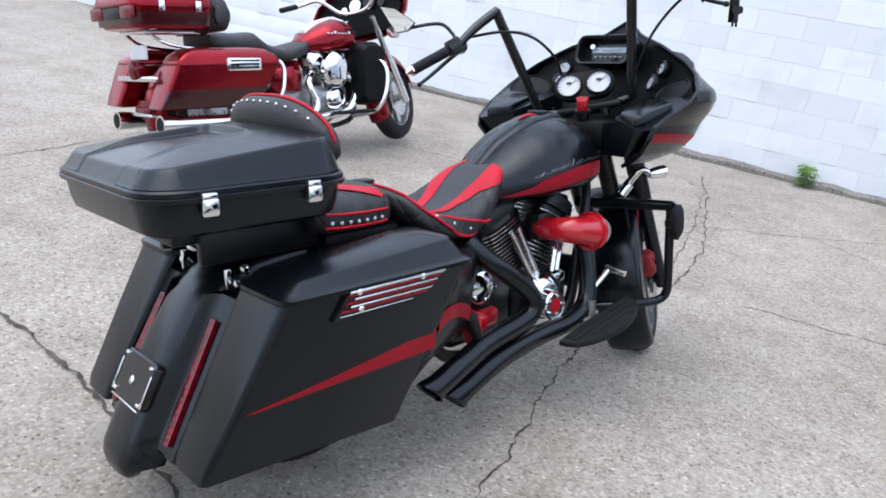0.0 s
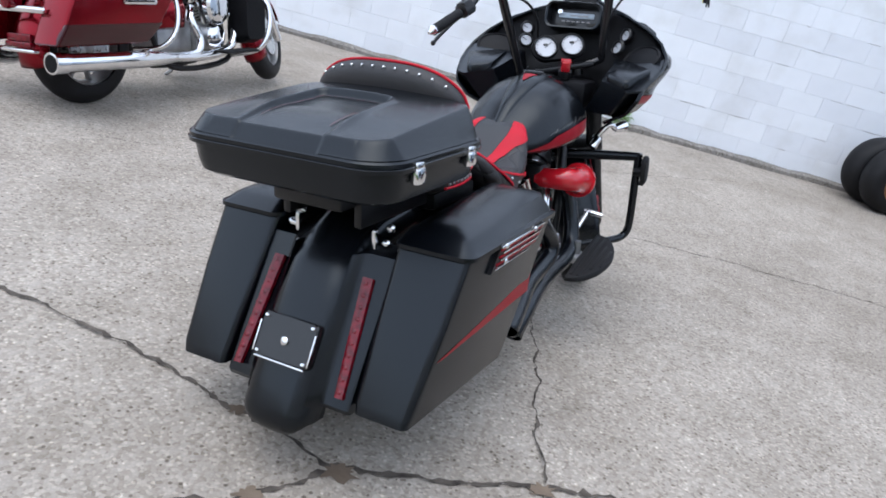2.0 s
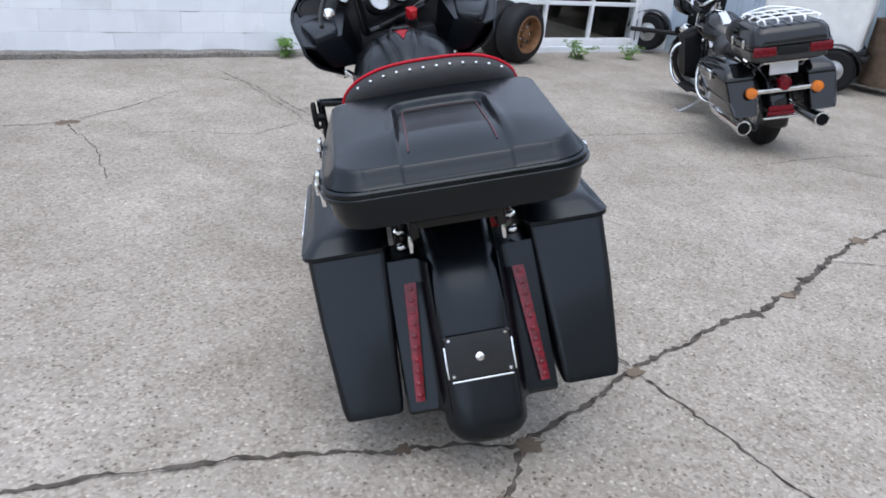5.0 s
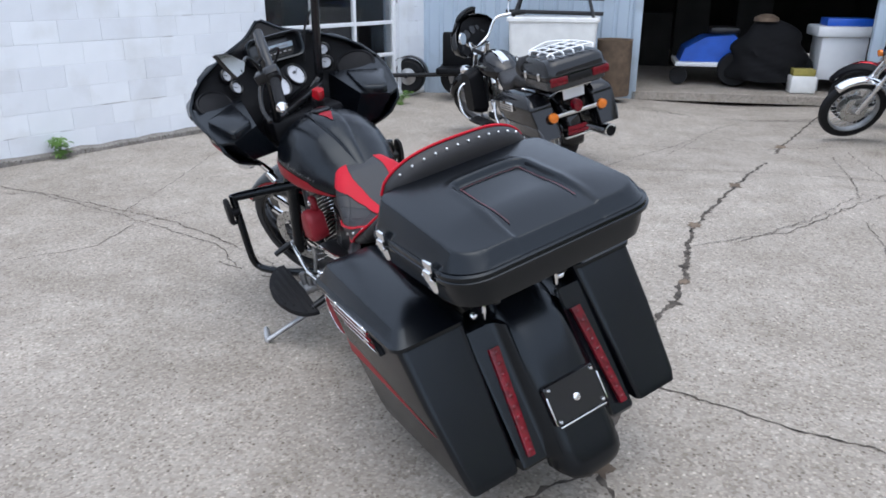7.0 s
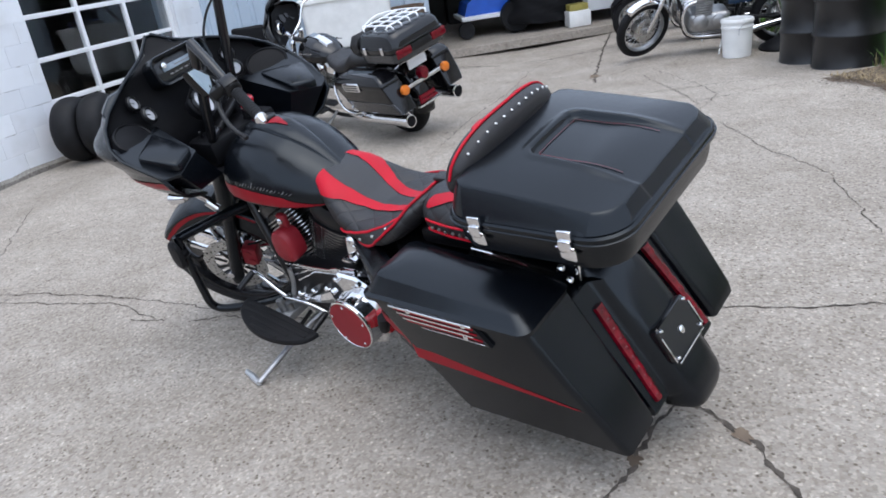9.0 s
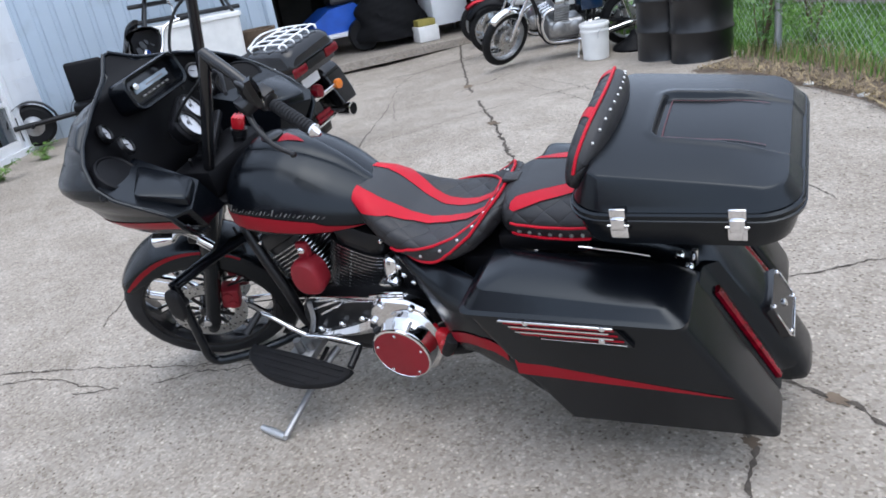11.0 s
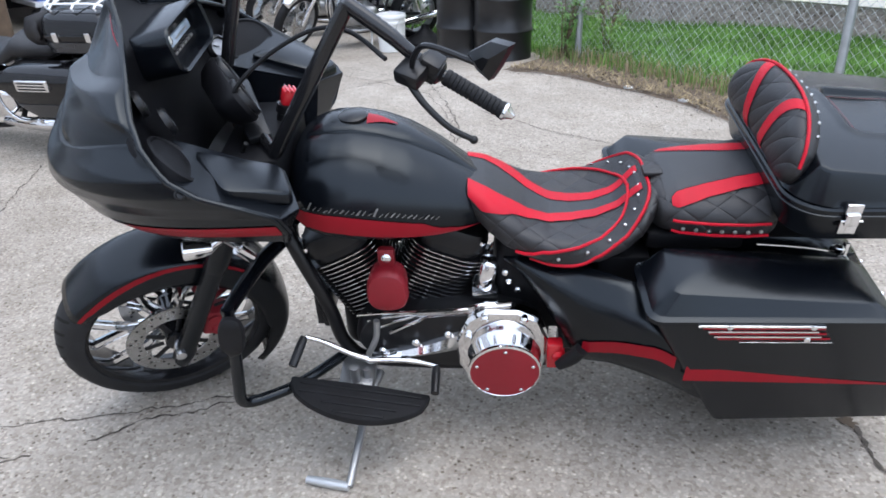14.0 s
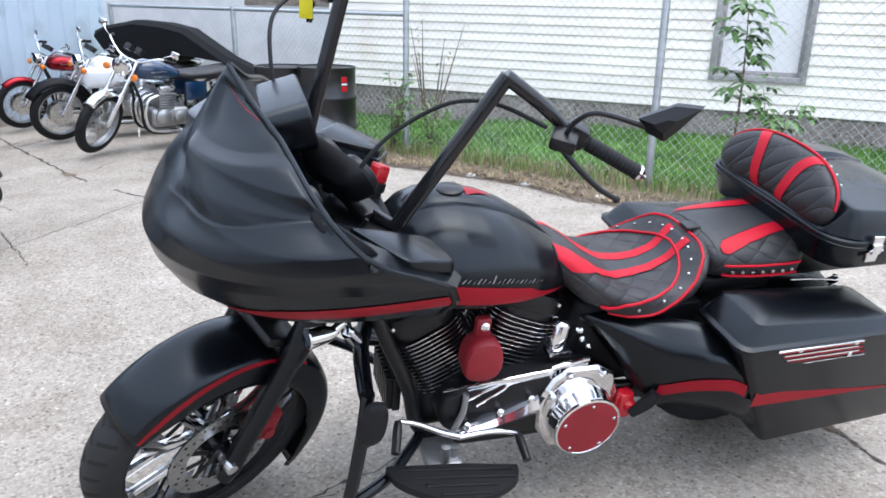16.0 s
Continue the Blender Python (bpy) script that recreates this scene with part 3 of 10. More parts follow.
def build_house():
    h = thing("house", HOUSE_M, "cream white house clad in narrow horizontal siding on a grey foundation", "house")
    bm = bmesh.new()
    box(bm, (-9, -0.25, 0.34), (HW0, -0.03, 3.6))
    box(bm, (HW1, -0.25, 0.34), (HEND, -0.03, 3.6))
    box(bm, (HW0, -0.25, 0.34), (HW1, -0.03, HWLO))
    box(bm, (HW0, -0.25, HWHI), (HW1, -0.03, 3.6))
    wl = part("wall", bm, LAP, h)
    bm = bmesh.new()
    box(bm, (-9, -0.25, -0.2), (HEND - 0.02, -0.035, 0.335))
    part("foundation", bm, FOUNDATION, h, "grey rendered foundation strip")
    bm = bmesh.new()
    box(bm, (HEND - 0.03, -6.0, 0.0), (HEND + 0.0, -0.26, 3.6))
    box(bm, (-9, -6.0, 3.6), (HEND, 0.25, 3.7))
    part("side_wall", bm, LAP, h)
    wd = None
    for nm, a, b, r in (("window", (HW0, -0.02, HWHI), (HW1, 0.025, HWHI + 0.06), 0.004),
                        ("window_frame", (HW0 - 0.06, -0.02, HWLO - 0.06), (HW0, 0.025, HWHI + 0.06), 0.004),
                        ("window_frame", (HW1, -0.02, HWLO - 0.06), (HW1 + 0.06, 0.025, HWHI + 0.06), 0.004),
                        ("window_sill", (HW0, -0.02, HWLO - 0.06), (HW1, 0.03, HWLO), 0.004),
                        ("sash_bar", (HW0, -0.09, HWLO), (HW0 + 0.04, -0.04, HWHI), 0.003),
                        ("sash_bar", (HW1 - 0.04, -0.09, HWLO), (HW1, -0.04, HWHI), 0.003),
                        ("sash_bar", (HW0 + 0.04, -0.088, HWLO), (HW1 - 0.04, -0.042, HWLO + 0.05), 0.003),
                        ("sash_bar", (HW0 + 0.04, -0.088, 1.66), (HW1 - 0.04, -0.042, 1.70), 0.003)):
        bm = bmesh.new()
        box(bm, a, b, r)
        piece = part(nm, bm, TRIM, wd or h, "" if wd else "window with weathered grey trim and a pale blind")
        wd = wd or piece
    bm = bmesh.new()
    box(bm, (HW0 + 0.03, -0.072, HWLO + 0.04), (HW1 - 0.03, -0.066, HWHI))
    part("pane", bm, CURTAIN, wd)
    return h, wl


house, house_wall = build_house()

# ---- the matte black touring motorcycle ----
# its own axes: x forwards, y to its left, z up, from where the rear tyre stands; it leans on its stand
BIKE_M = Matrix.Translation((-0.275, 2.015, 0)) @ Euler((0, 0, radians(48.2))).to_matrix().to_4x4() @ Euler((radians(-12.0), 0, 0)).to_matrix().to_4x4()
bike = thing("motorcycle", BIKE_M, "matte black touring motorcycle with red stripes, leaning on its side stand", "motorcycle", "parked motorcycles")
AXLE = Vector((1.660, 0, 0.222))
PIVOT = Vector((1.63, 0, 0.33))
RAKE, STEER = radians(26), radians(28)
STEER_M = (Matrix.Translation(PIVOT) @ Matrix.Rotation(-RAKE, 4, "Y") @ Matrix.Rotation(STEER, 4, "Z") @ Matrix.Rotation(RAKE, 4, "Y") @ Matrix.Translation(-PIVOT))


def both(f):
    """Calls f once for each side: +1 left, -1 right."""
    return [f(s) for s in (1, -1)]


def mirrored(s):
    return Matrix.Diagonal((1, s, 1, 1))


# -- top case --
def build_top_case(b):
    x0, x1, w = -0.476, 0.014, 0.298
    rings = []
    for z, inset, r in ((0.748, 0.052, 0.07), (0.751, 0.030, 0.078), (0.760, 0.015, 0.085), (0.785, 0.008, 0.088), (0.825, 0.003, 0.090), (0.828, -0.008, 0.094), (0.838, -0.010, 0.095), (0.841, -0.006, 0.094)):
        rings.append([(x, y, z) for x, y in rounded(x0 + inset, x1 - inset, -w + inset, w - inset, r, 8)])
    bm = bmesh.new()
    loft(bm, rings)
    case = part("top_case", bm, MATTE, b, "matte black top case with chrome latches")

    n = 160
    bm = bmesh.new()
    grid = []

    def height(x, y):
        # steep flanks up to a crisp shoulder, then a shallow crown
        edge = 0.890 + 0.043 * min(1, max(0, (x + 0.46) / 0.41)) ** 0.85
        q = min(1.0, abs(y) / 0.262)
        top = edge + 0.024 * (1 - q ** 2.2) * smooth(-0.475, -0.30, x)
        side = min(1, max(0, (0.2965 - abs(y)) / 0.032))
        front = min(1, max(0, (0.013 - x) / 0.05))
        rear = min(1, max(0, (x + 0.4745) / 0.026))
        # the corners are rounded in plan
        cu, cv = max(0.0, abs(y) - 0.205), max(0.0, abs(x + 0.231) - 0.152)
        corner = min(1, max(0, (0.0930 - math.hypot(cu, cv)) / 0.030)) if cu and cv else 1
        k = min(side, rear, front, corner)
        z = 0.8555 + (top - 0.8555) * (1 - (1 - k) ** 1.12)
        # sunken panel with rounded corners, open to the rear
        wid = 0.112 + 0.010 * smooth(-0.18, -0.44, x)
        r = 0.028
        a, c = abs(y) - (wid - r), x + 0.158 + r
        d = math.hypot(max(a, 0), max(c, 0)) + min(max(a, c), 0) - r
        inside = smooth(0.006, -0.007, d) * (0.25 + 0.75 * smooth(-0.46, -0.24, x))
        rim = smooth(0.030, 0.006, d) * smooth(-0.46, -0.36, x)
        return z + 0.003 * rim - 0.019 * inside

    hx, hy, rc = (x1 - x0) / 2 * 0.999, w * 0.999, 0.094
    for j in range(n + 1):
        row = []
        for i in range(n + 1):
            u, v = 2 * i / n - 1, 2 * j / n - 1
            # square to a rectangle with round corners
            m = max(abs(u), abs(v), 1e-6)
            px, py = v / m * hx, u / m * hy
            ox, oy = abs(px) - (hx - rc), abs(py) - (hy - rc)
            if ox > 0 and oy > 0:
                f = rc / math.hypot(ox, oy)
                px, py = math.copysign(hx - rc + ox * f, px), math.copysign(hy - rc + oy * f, py)
            x, y = (x0 + x1) / 2 + m * px, m * py
            row.append(bm.verts.new((x, y, height(x, y))))
        grid.append(row)
    for j in range(n):
        for i in range(n):
            bm.faces.new((grid[j][i], grid[j][i + 1], grid[j + 1][i + 1], grid[j + 1][i]))
    part("lid", bm, MATTE, case, sharp=60)
    rings = []
    bm = bmesh.new()
    for z, o in ((0.840, 0.002), (0.841, 0.007), (0.850, 0.007), (0.8545, 0.003), (0.8545, -0.006)):
        rings.append([(x, y, z) for x, y in rounded(x0 - o, x1 + o, -w - o, w + o, 0.095, 8)])
    loft(bm, rings, True, False, False)
    part("lid_rim", bm, MATTE, case)

    def pinstripe(pts):
        bm = bmesh.new()
        for a, c in zip(pts, pts[1:]):
            a, c = Vector(a), Vector(c)
            m = 14
            side = Vector((-(c - a).y, (c - a).x)).normalized() * 0.0016
            rows = []
            for k in range(m + 1):
                p = a.lerp(c, k / m)
                rows.append([bm.verts.new((p.x + q * side.x, p.y + q * side.y, height(p.x, p.y) + 0.0026)) for q in (-1, 1)])
            for q, r in zip(rows, rows[1:]):
                bm.faces.new((q[0], q[1], r[1], r[0]))
        part("pinstripe", bm, PIN, case, "faint thin red pinstripe")

    pinstripe([(-0.40, 0.100), (-0.176, 0.092), (-0.176, -0.092), (-0.40, -0.100)])

    def latch(x, s):
        bm = bmesh.new()
        if s > 0:
            box(bm, (x - 0.018, 0.293, 0.862), (x + 0.018, 0.303, 0.888), 0.003)
            box(bm, (x - 0.016, 0.298, 0.835), (x + 0.016, 0.309, 0.866), 0.004)
            box(bm, (x - 0.020, 0.289, 0.808), (x + 0.020, 0.300, 0.840), 0.003)
            lathe(bm, [(0.003, -0.024), (0.003, 0.024)], pose(x, 0.304, 0.846, 0, 90, 0), 8)
        else:
            box(bm, (x - 0.019, 0.284, 0.812), (x + 0.019, 0.306, 0.850), 0.006)
            box(bm, (x - 0.017, 0.290, 0.844), (x + 0.017, 0.303, 0.862), 0.004)
        bmesh.ops.transform(bm, matrix=mirrored(s) @ Matrix.Translation((0, 0.011, -0.015)), verts=bm.verts)
        part("latch", bm, CHROME, case, "chrome latch")

    for s in (1, -1):
        latch(-0.107, s), latch(-0.355, s)
    bm = bmesh.new()
    box(bm, (-0.40, -0.13, 0.735), (-0.02, 0.13, 0.755), 0.006)
    for y in (-0.11, 0.11):
        box(bm, (-0.30, y - 0.012, 0.64), (0.02, y + 0.012, 0.738), 0.006)
    box(bm, (-0.36, -0.105, 0.69), (-0.05, 0.105, 0.738), 0.012)
    part("luggage_rack", bm, SATIN, b, "black rack under the top case")
    return case


top_case = build_top_case(bike)


# -- passenger backrest on the top case --
def pad_ring(y, grow=0.0, n=28):
    f = abs(y) / 0.238
    zc = 0.937 - 0.030 * f ** 2.4
    hh = (0.074 * math.sqrt(max(0.0, 1 - f ** 3.4)) + 0.008) + grow
    tt = (0.038 * math.sqrt(max(0.0, 1 - f ** 4)) + 0.006) + grow
    xc = -0.024 + 0.028 * f ** 2
    tilt = radians(-15)
    out = []
    for a, c in oval(n, tt, hh, 2.5):
        out.append((xc + a * math.cos(tilt) + c * math.sin(tilt), y, zc - a * math.sin(tilt) + c * math.cos(tilt)))
    return out


def build_backrest(b):
    bm = bmesh.new()
    ys = [-0.238 + 0.476 * k / 40 for k in range(41)]
    loft(bm, [pad_ring(y) for y in ys])
    pad = part("backrest", bm, QUILT, b, "black quilted backrest pad with red stripes and studs")
    for s in (1, -1):
        bm = bmesh.new()
        rows = []
        for k in range(13):
            row = []
            for q in range(6):
                f = k / 12
                y = s * (0.034 + 0.062 * f ** 1.5 + (0.032 + 0.006 * f) * q / 5)
                idx = 22.5 + 11.8 * f
                r = pad_ring(y, 0.0025)
                p, q2 = Vector(r[int(idx) % 28]), Vector(r[(int(idx) + 1) % 28])
                row.append(p.lerp(q2, idx - int(idx)))
            rows.append(row)
        loft(bm, rows, closed=False)
        part("stripe", bm, REDLEATHER, pad, "red leather stripe")
    bm = bmesh.new()
    loft(bm, [[Vector(pad_ring(y, 0.0018)[i]) for i in range(7, 21)] for y in ys[1:-1]], closed=False)
    part("back_cover", bm, LEATHER, pad, "plain black leather back")
    bm = bmesh.new()
    line = []
    for k in range(41):
        y = ys[k]
        r = pad_ring(y, 0.004)
        line.append(Vector(r[6]).lerp(Vector(r[7]), 0.5))
    tube(bm, line, 0.0042, 8, 1)
    part("piping", bm, REDLEATHER, pad, "red piping")
    for k in range(12):
        y = -0.19 + 0.38 * k / 11
        r = pad_ring(y, 0.003)
        bm = bmesh.new()
        p, q = Vector(r[9]), Vector(r[9]) + (Vector(r[9]) - Vector((-0.02, y, 0.95)))
        lathe(bm, [(0.0042, -0.002), (0.0038, 0.002), (0.0024, 0.0032), (0.0002, 0.0035)], along(p, q), 10)
        part("stud", bm, STEEL, pad)
    return pad


build_backrest(bike)


# -- saddlebags --
def build_bag(b, s):
    M = mirrored(s)

    def ring(z, xf, xr, yi, yo, r, dz=None):
        out = []
        for x, y in rounded(xr, xf, yi, yo, r, 5):
            zz = z if dz is None else z + dz * (x - xr) / (xf - xr)
            out.append(M @ Vector((x, y, zz)))
        return out

    bm = bmesh.new()
    spec = [(0.229, 0.064, -0.426, 0.222, 0.343, 0.012, -0.022), (0.233, 0.084, -0.444, 0.210, 0.357, 0.018, -0.022), (0.26, 0.100, -0.436, 0.206, 0.363, 0.020, -0.020), (0.45, 0.220, -0.331, 0.196, 0.382, 0.022), (0.585, 0.296, -0.256, 0.188, 0.390, 0.026), (0.596, 0.302, -0.250, 0.187, 0.391, 0.026)]
    loft(bm, [ring(*q) for q in spec])
    bag = part("saddlebag", bm, MATTE, b, "stretched matte black saddlebag with a red stripe")
    bm = bmesh.new()
    lid = [ring(0.597, 0.312, -0.246, 0.182, 0.398, 0.034), ring(0.599, 0.318, -0.252, 0.178, 0.404, 0.036), ring(0.610, 0.318, -0.252, 0.178, 0.404, 0.036), ring(0.614, 0.310, -0.246, 0.182, 0.396, 0.034),
           ring(0.616, 0.305, -0.243, 0.184, 0.392, 0.032), ring(0.634, 0.264, -0.212, 0.196, 0.370, 0.026, 0.034), ring(0.638, 0.256, -0.205, 0.203, 0.362, 0.026, 0.034), ring(0.651, 0.205, -0.15, 0.235, 0.318, 0.026, 0.030), ring(0.656, 0.15, -0.1, 0.255, 0.288, 0.012, 0.025)]
    loft(bm, lid)
    part("lid", bm, MATTE, bag, sharp=28)

    def side(x, z, off=0.0015):
        f = (z - 0.26) / (0.596 - 0.26)
        return Vector((x, s * (0.366 + (0.391 - 0.366) * min(1, max(0, f)) + off), z))

    bm = bmesh.new()
    rows = []
    for k in range(25):
        t = k / 24
        x = 0.196 - 0.54 * t
        zt, zb = 0.440 - 0.064 * t - 0.004 * math.sin(t * 3), 0.384 - 0.012 * t
        zb = min(zb, zt - 0.0005)
        if k == 24:
            zb = zt - 0.0005
        rows.append([side(x, zb + (zt - zb) * q / 3) for q in range(4)])
    loft(bm, rows, closed=False)
    part("stripe", bm, STRIPE, bag, "tapering red stripe")
    bm = bmesh.new()
    pts = [(0.205, 0.602), (-0.085, 0.602), (-0.128, 0.536), (-0.02, 0.545), (0.145, 0.556)]
    front = [bm.verts.new(side(x, z, 0.012)) for x, z in pts]
    back = [bm.verts.new(side(x, z, -0.002)) for x, z in pts]
    bm.faces.new(front)
    for k in range(5):
        bm.faces.new((front[k], front[(k + 1) % 5], back[(k + 1) % 5], back[k]))
    trim = part("latch_plate", bm, SATIN, bag, "louvred latch plate in chrome, red and black")
    for z, xa, xb, hh in ((0.600, 0.203, -0.086, 0.0032), (0.583, 0.178, -0.075, 0.0028), (0.566, 0.162, -0.085, 0.0028), (0.548, 0.10, -0.115, 0.0016)):
        bm = bmesh.new()
        box(bm, (xb, 0, z - hh), (xa, 0.006, z + hh), 0.002)
        bmesh.ops.transform(bm, matrix=mirrored(s) @ Matrix.Translation((0, abs(side(0, z).y) + 0.011, 0)), verts=bm.verts)
        part("louvre", bm, CHROME, trim)
    for z, xa, xb in ((0.592, 0.19, -0.088), (0.5745, 0.172, -0.095), (0.557, 0.15, -0.108)):
        bm = bmesh.new()
        box(bm, (xb, 0, z - 0.0028), (xa, 0.003, z + 0.0028), 0.001)
        bmesh.ops.transform(bm, matrix=mirrored(s) @ Matrix.Translation((0, abs(side(0, z).y) + 0.011, 0)), verts=bm.verts)
        part("red_line", bm, STRIPE, trim)
    for x, z in ((0.13, 0.598), (-0.06, 0.598), (-0.055, 0.556)):
        bm = bmesh.new()
        p = side(x, z, 0.014)
        lathe(bm, [(0.008, 0), (0.008, 0.004), (0.004, 0.007), (0.0002, 0.007)], along(p, p + Vector((0, s, 0))), 12)
        part("screw", bm, CHROME, trim)
    if s > 0:
        bm = bmesh.new()
        tube(bm, [(-0.145, 0.205, 0.664), (-0.10, 0.206, 0.673), (-0.04, 0.206, 0.680), (0.03, 0.204, 0.684)], 0.0035, 8)
        part("guard_rail", bm, CHROME, bag, "chrome rail over the lid")
    bm = bmesh.new()
    for q in (1, 2):
        lathe(bm, [(0.009, 0), (0.013, 0.02), (0.009, 0.03), (0.004, 0.034)], along((-0.235 + 0.02 * q, s * 0.135, 0.545 + 0.035 * q), (-0.25 + 0.02 * q, s * 0.155, 0.56 + 0.035 * q)), 12)
    box(bm, (-0.245, s * 0.122 - 0.006, 0.575), (-0.230, s * 0.122 + 0.006, 0.625), 0.003)
    part("mount_bolt", bm, CHROME, b, "chrome mounting bolts")


both(lambda s: build_bag(bike, s))


# -- rear fender, fillers, lamps, plate holder --
FENDER = [(0.10, 0.655, 0.104), (-0.03, 0.66, 0.104), (-0.15, 0.642, 0.104), (-0.245, 0.600, 0.104), (-0.318, 0.535, 0.104), (-0.375, 0.453, 0.104), (-0.432, 0.352, 0.105), (-0.482, 0.255, 0.106), (-0.506, 0.206, 0.106), (-0.513, 0.178, 0.104), (-0.510, 0.156, 0.098), (-0.497, 0.139, 0.088), (-0.474, 0.129, 0.070)]


def build_rear(b):
    bm = bmesh.new()
    rings = []
    for i, (x, z, w) in enumerate(FENDER):
        p, q = FENDER[max(0, i - 1)], FENDER[min(len(FENDER) - 1, i + 1)]
        d = Vector((q[0] - p[0], 0, q[1] - p[1])).normalized()
        nrm = Vector((d.z, 0, -d.x))
        if nrm.x > 0 and i > 3:
            nrm = -nrm
        if i <= 3 and nrm.z < 0:
            nrm = -nrm
        ring = []
        for k in range(29):
            a = math.pi * (k / 28)
            y = math.copysign(w * abs(math.cos(a)) ** 0.62, math.cos(a))
            ring.append(Vector((x, y, z)) + nrm * (0.090 * math.sin(a) ** 0.55 - 0.090))
        rings.append(ring)
    loft(bm, rings, closed=False)
    fender = part("rear_fender", bm, MATTE, b, "long matte black rear fender", 50)
    sm = fender.modifiers.new("thickness", "SOLIDIFY")
    sm.thickness, sm.offset = 0.006, -1

    def filler(s):
        bm = bmesh.new()
        rows = []
        # runs out of the fender in a hollow curve, flat under the lamp, then round the outer edge
        hollow = [(0.090, -0.036), (0.099, -0.027), (0.106, -0.013), (0.114, -0.004), (0.124, 0.0)]
        for x, z in ((-0.252, 0.566), (-0.306, 0.47), (-0.345, 0.40), (-0.382, 0.335), (-0.418, 0.27), (-0.440, 0.228), (-0.436, 0.216)):
            rows.append([(x + 0.10, s * 0.088, z)] + [(x + d, s * y, z) for y, d in hollow] + [(x, s * 0.186, z), (x + 0.004, s * 0.194, z), (x + 0.03, s * 0.199, z), (x + 0.10, s * 0.199, z)])
        loft(bm, rows)
        f = part("fender_filler", bm, MATTE, b, "matte black panel between fender and saddlebag")
        bm = bmesh.new()
        rows = []
        a, c = Vector((-0.284, s * 0.141, 0.513)), Vector((-0.430, s * 0.163, 0.250))
        nrm = Vector((-0.87, 0, 0.49)).normalized()
        for k in range(13):
            p = a.lerp(c, k / 12)
            w = 0.0165 - 0.004 * k / 12
            rows.append([p + Vector((0, y * w, 0)) + nrm * h for y, h in ((-1, 0.0), (-0.93, 0.010), (0, 0.014), (0.93, 0.010), (1, 0.0))])
        loft(bm, rows)
        lamp = part("tail_lamp", bm, REDLENS, f, "long red LED tail lamp strip")
        for k in range(10):
            bm = bmesh.new()
            p = a.lerp(c, (k + 0.5) / 10) + nrm * 0.0115
            lathe(bm, [(0.008, 0), (0.006, 0.0022), (0.003, 0.003), (0.0002, 0.003)], along(p, p + nrm), 10)
            part("led", bm, REDLENS, lamp)

    both(filler)
    nrm = Vector((-0.89, 0, 0.455)).normalized()
    up = Vector((0.455, 0, 0.89)).normalized()
    c = Vector((-0.430, 0, 0.362))
    M = Matrix.Translation(c) @ Matrix((Vector((0, 1, 0)), up, -nrm)).transposed().to_4x4() @ Matrix.Diagonal((1, 1, -1, 1))
    bm = bmesh.new()
    rings = []
    for h, o in ((-0.02, 0.0), (0.004, 0.0), (0.008, -0.003)):
        rings.append([M @ Vector((x, y, h)) for x, y in rounded(-0.085 - o, 0.085 + o, -0.057 - o, 0.057 + o, 0.012, 4)])
    loft(bm, rings)
    plate = part("plate_holder", bm, GLOSSBLK, fender, "black plate holder with a chrome frame")
    bm = bmesh.new()
    for a, d in (((-0.078, -0.062, 0.006), (0.078, -0.057, 0.012)), ((-0.088, -0.05, 0.006), (-0.083, 0.03, 0.012)), ((0.083, -0.05, 0.006), (0.088, 0.03, 0.012))):
        box(bm, a, d, 0.0015)
    bmesh.ops.transform(bm, matrix=M, verts=bm.verts)
    part("frame_strip", bm, CHROME, plate)
    for x, y, r in ((0, -0.005, 0.011), (-0.072, 0.045, 0.006), (0.072, 0.045, 0.006), (-0.072, -0.045, 0.006), (0.072, -0.045, 0.006)):
        bm = bmesh.new()
        lathe(bm, [(r, 0.004), (r, 0.010), (r * 0.6, 0.013), (0.0002, 0.013)], M @ Matrix.Translation((x, y, 0.002)), 14)
        part("screw", bm, CHROME, plate)


build_rear(bike)


# -- wheels --
def thing_part(name, parent, m, label=""):
    e = new(name)
    e.empty_display_size = 0.05
    e.parent = parent
    e.matrix_basis = m
    return tagged(e, label)


def tyre_profile(R, w, rim):
    pts = []
    for k in range(15):
        a = math.pi * k / 14
        pts.append((rim + (R - rim) * math.sin(a) ** 0.62, -w / 2 * math.cos(a)))
    return pts


def build_tyre(b, R, w, rim, seg=72):
    bm = bmesh.new()
    prof = tyre_profile(R, w, rim) + [(rim - 0.004, w / 2 - 0.01), (rim - 0.004, -w / 2 + 0.01)]
    rings = [[(r * math.cos(a), h, r * math.sin(a)) for r, h in prof] for a in [2 * math.pi * k / seg for k in range(seg)]]
    rows = [[bm.verts.new(p) for p in ring] for ring in rings]
    n = len(prof)
    for i in range(seg):
        a, c = rows[i], rows[(i + 1) % seg]
        for j in range(n):
            bm.faces.new((a[j], a[(j + 1) % n], c[(j + 1) % n], c[j]))
    t = part("tyre", bm, TYRE, b)
    # strips laid on the tread, in the shade colour, for its grooves
    bm = bmesh.new()
    for i in range(seg):
        for s in (1, -1):
            rows2 = []
            for q in range(5):
                f = 0.10 + 0.72 * q / 4
                hw = s * w / 2 * f
                r = rim + (R - rim) * math.sin(math.acos(min(1, f))) ** 0.62 + 0.0012
                a = 2 * math.pi * (i + (0.5 if s > 0 else 0) + 0.9 * q / 4) / seg
                da = 0.0065 / R
                rows2.append([(r * math.cos(a + e), hw, r * math.sin(a + e)) for e in (-da, da)])
            if i % 2 == 0:
                loft(bm, rows2, closed=False)
    part("tread_groove", bm, SHADE_BLACK, t)
    return t


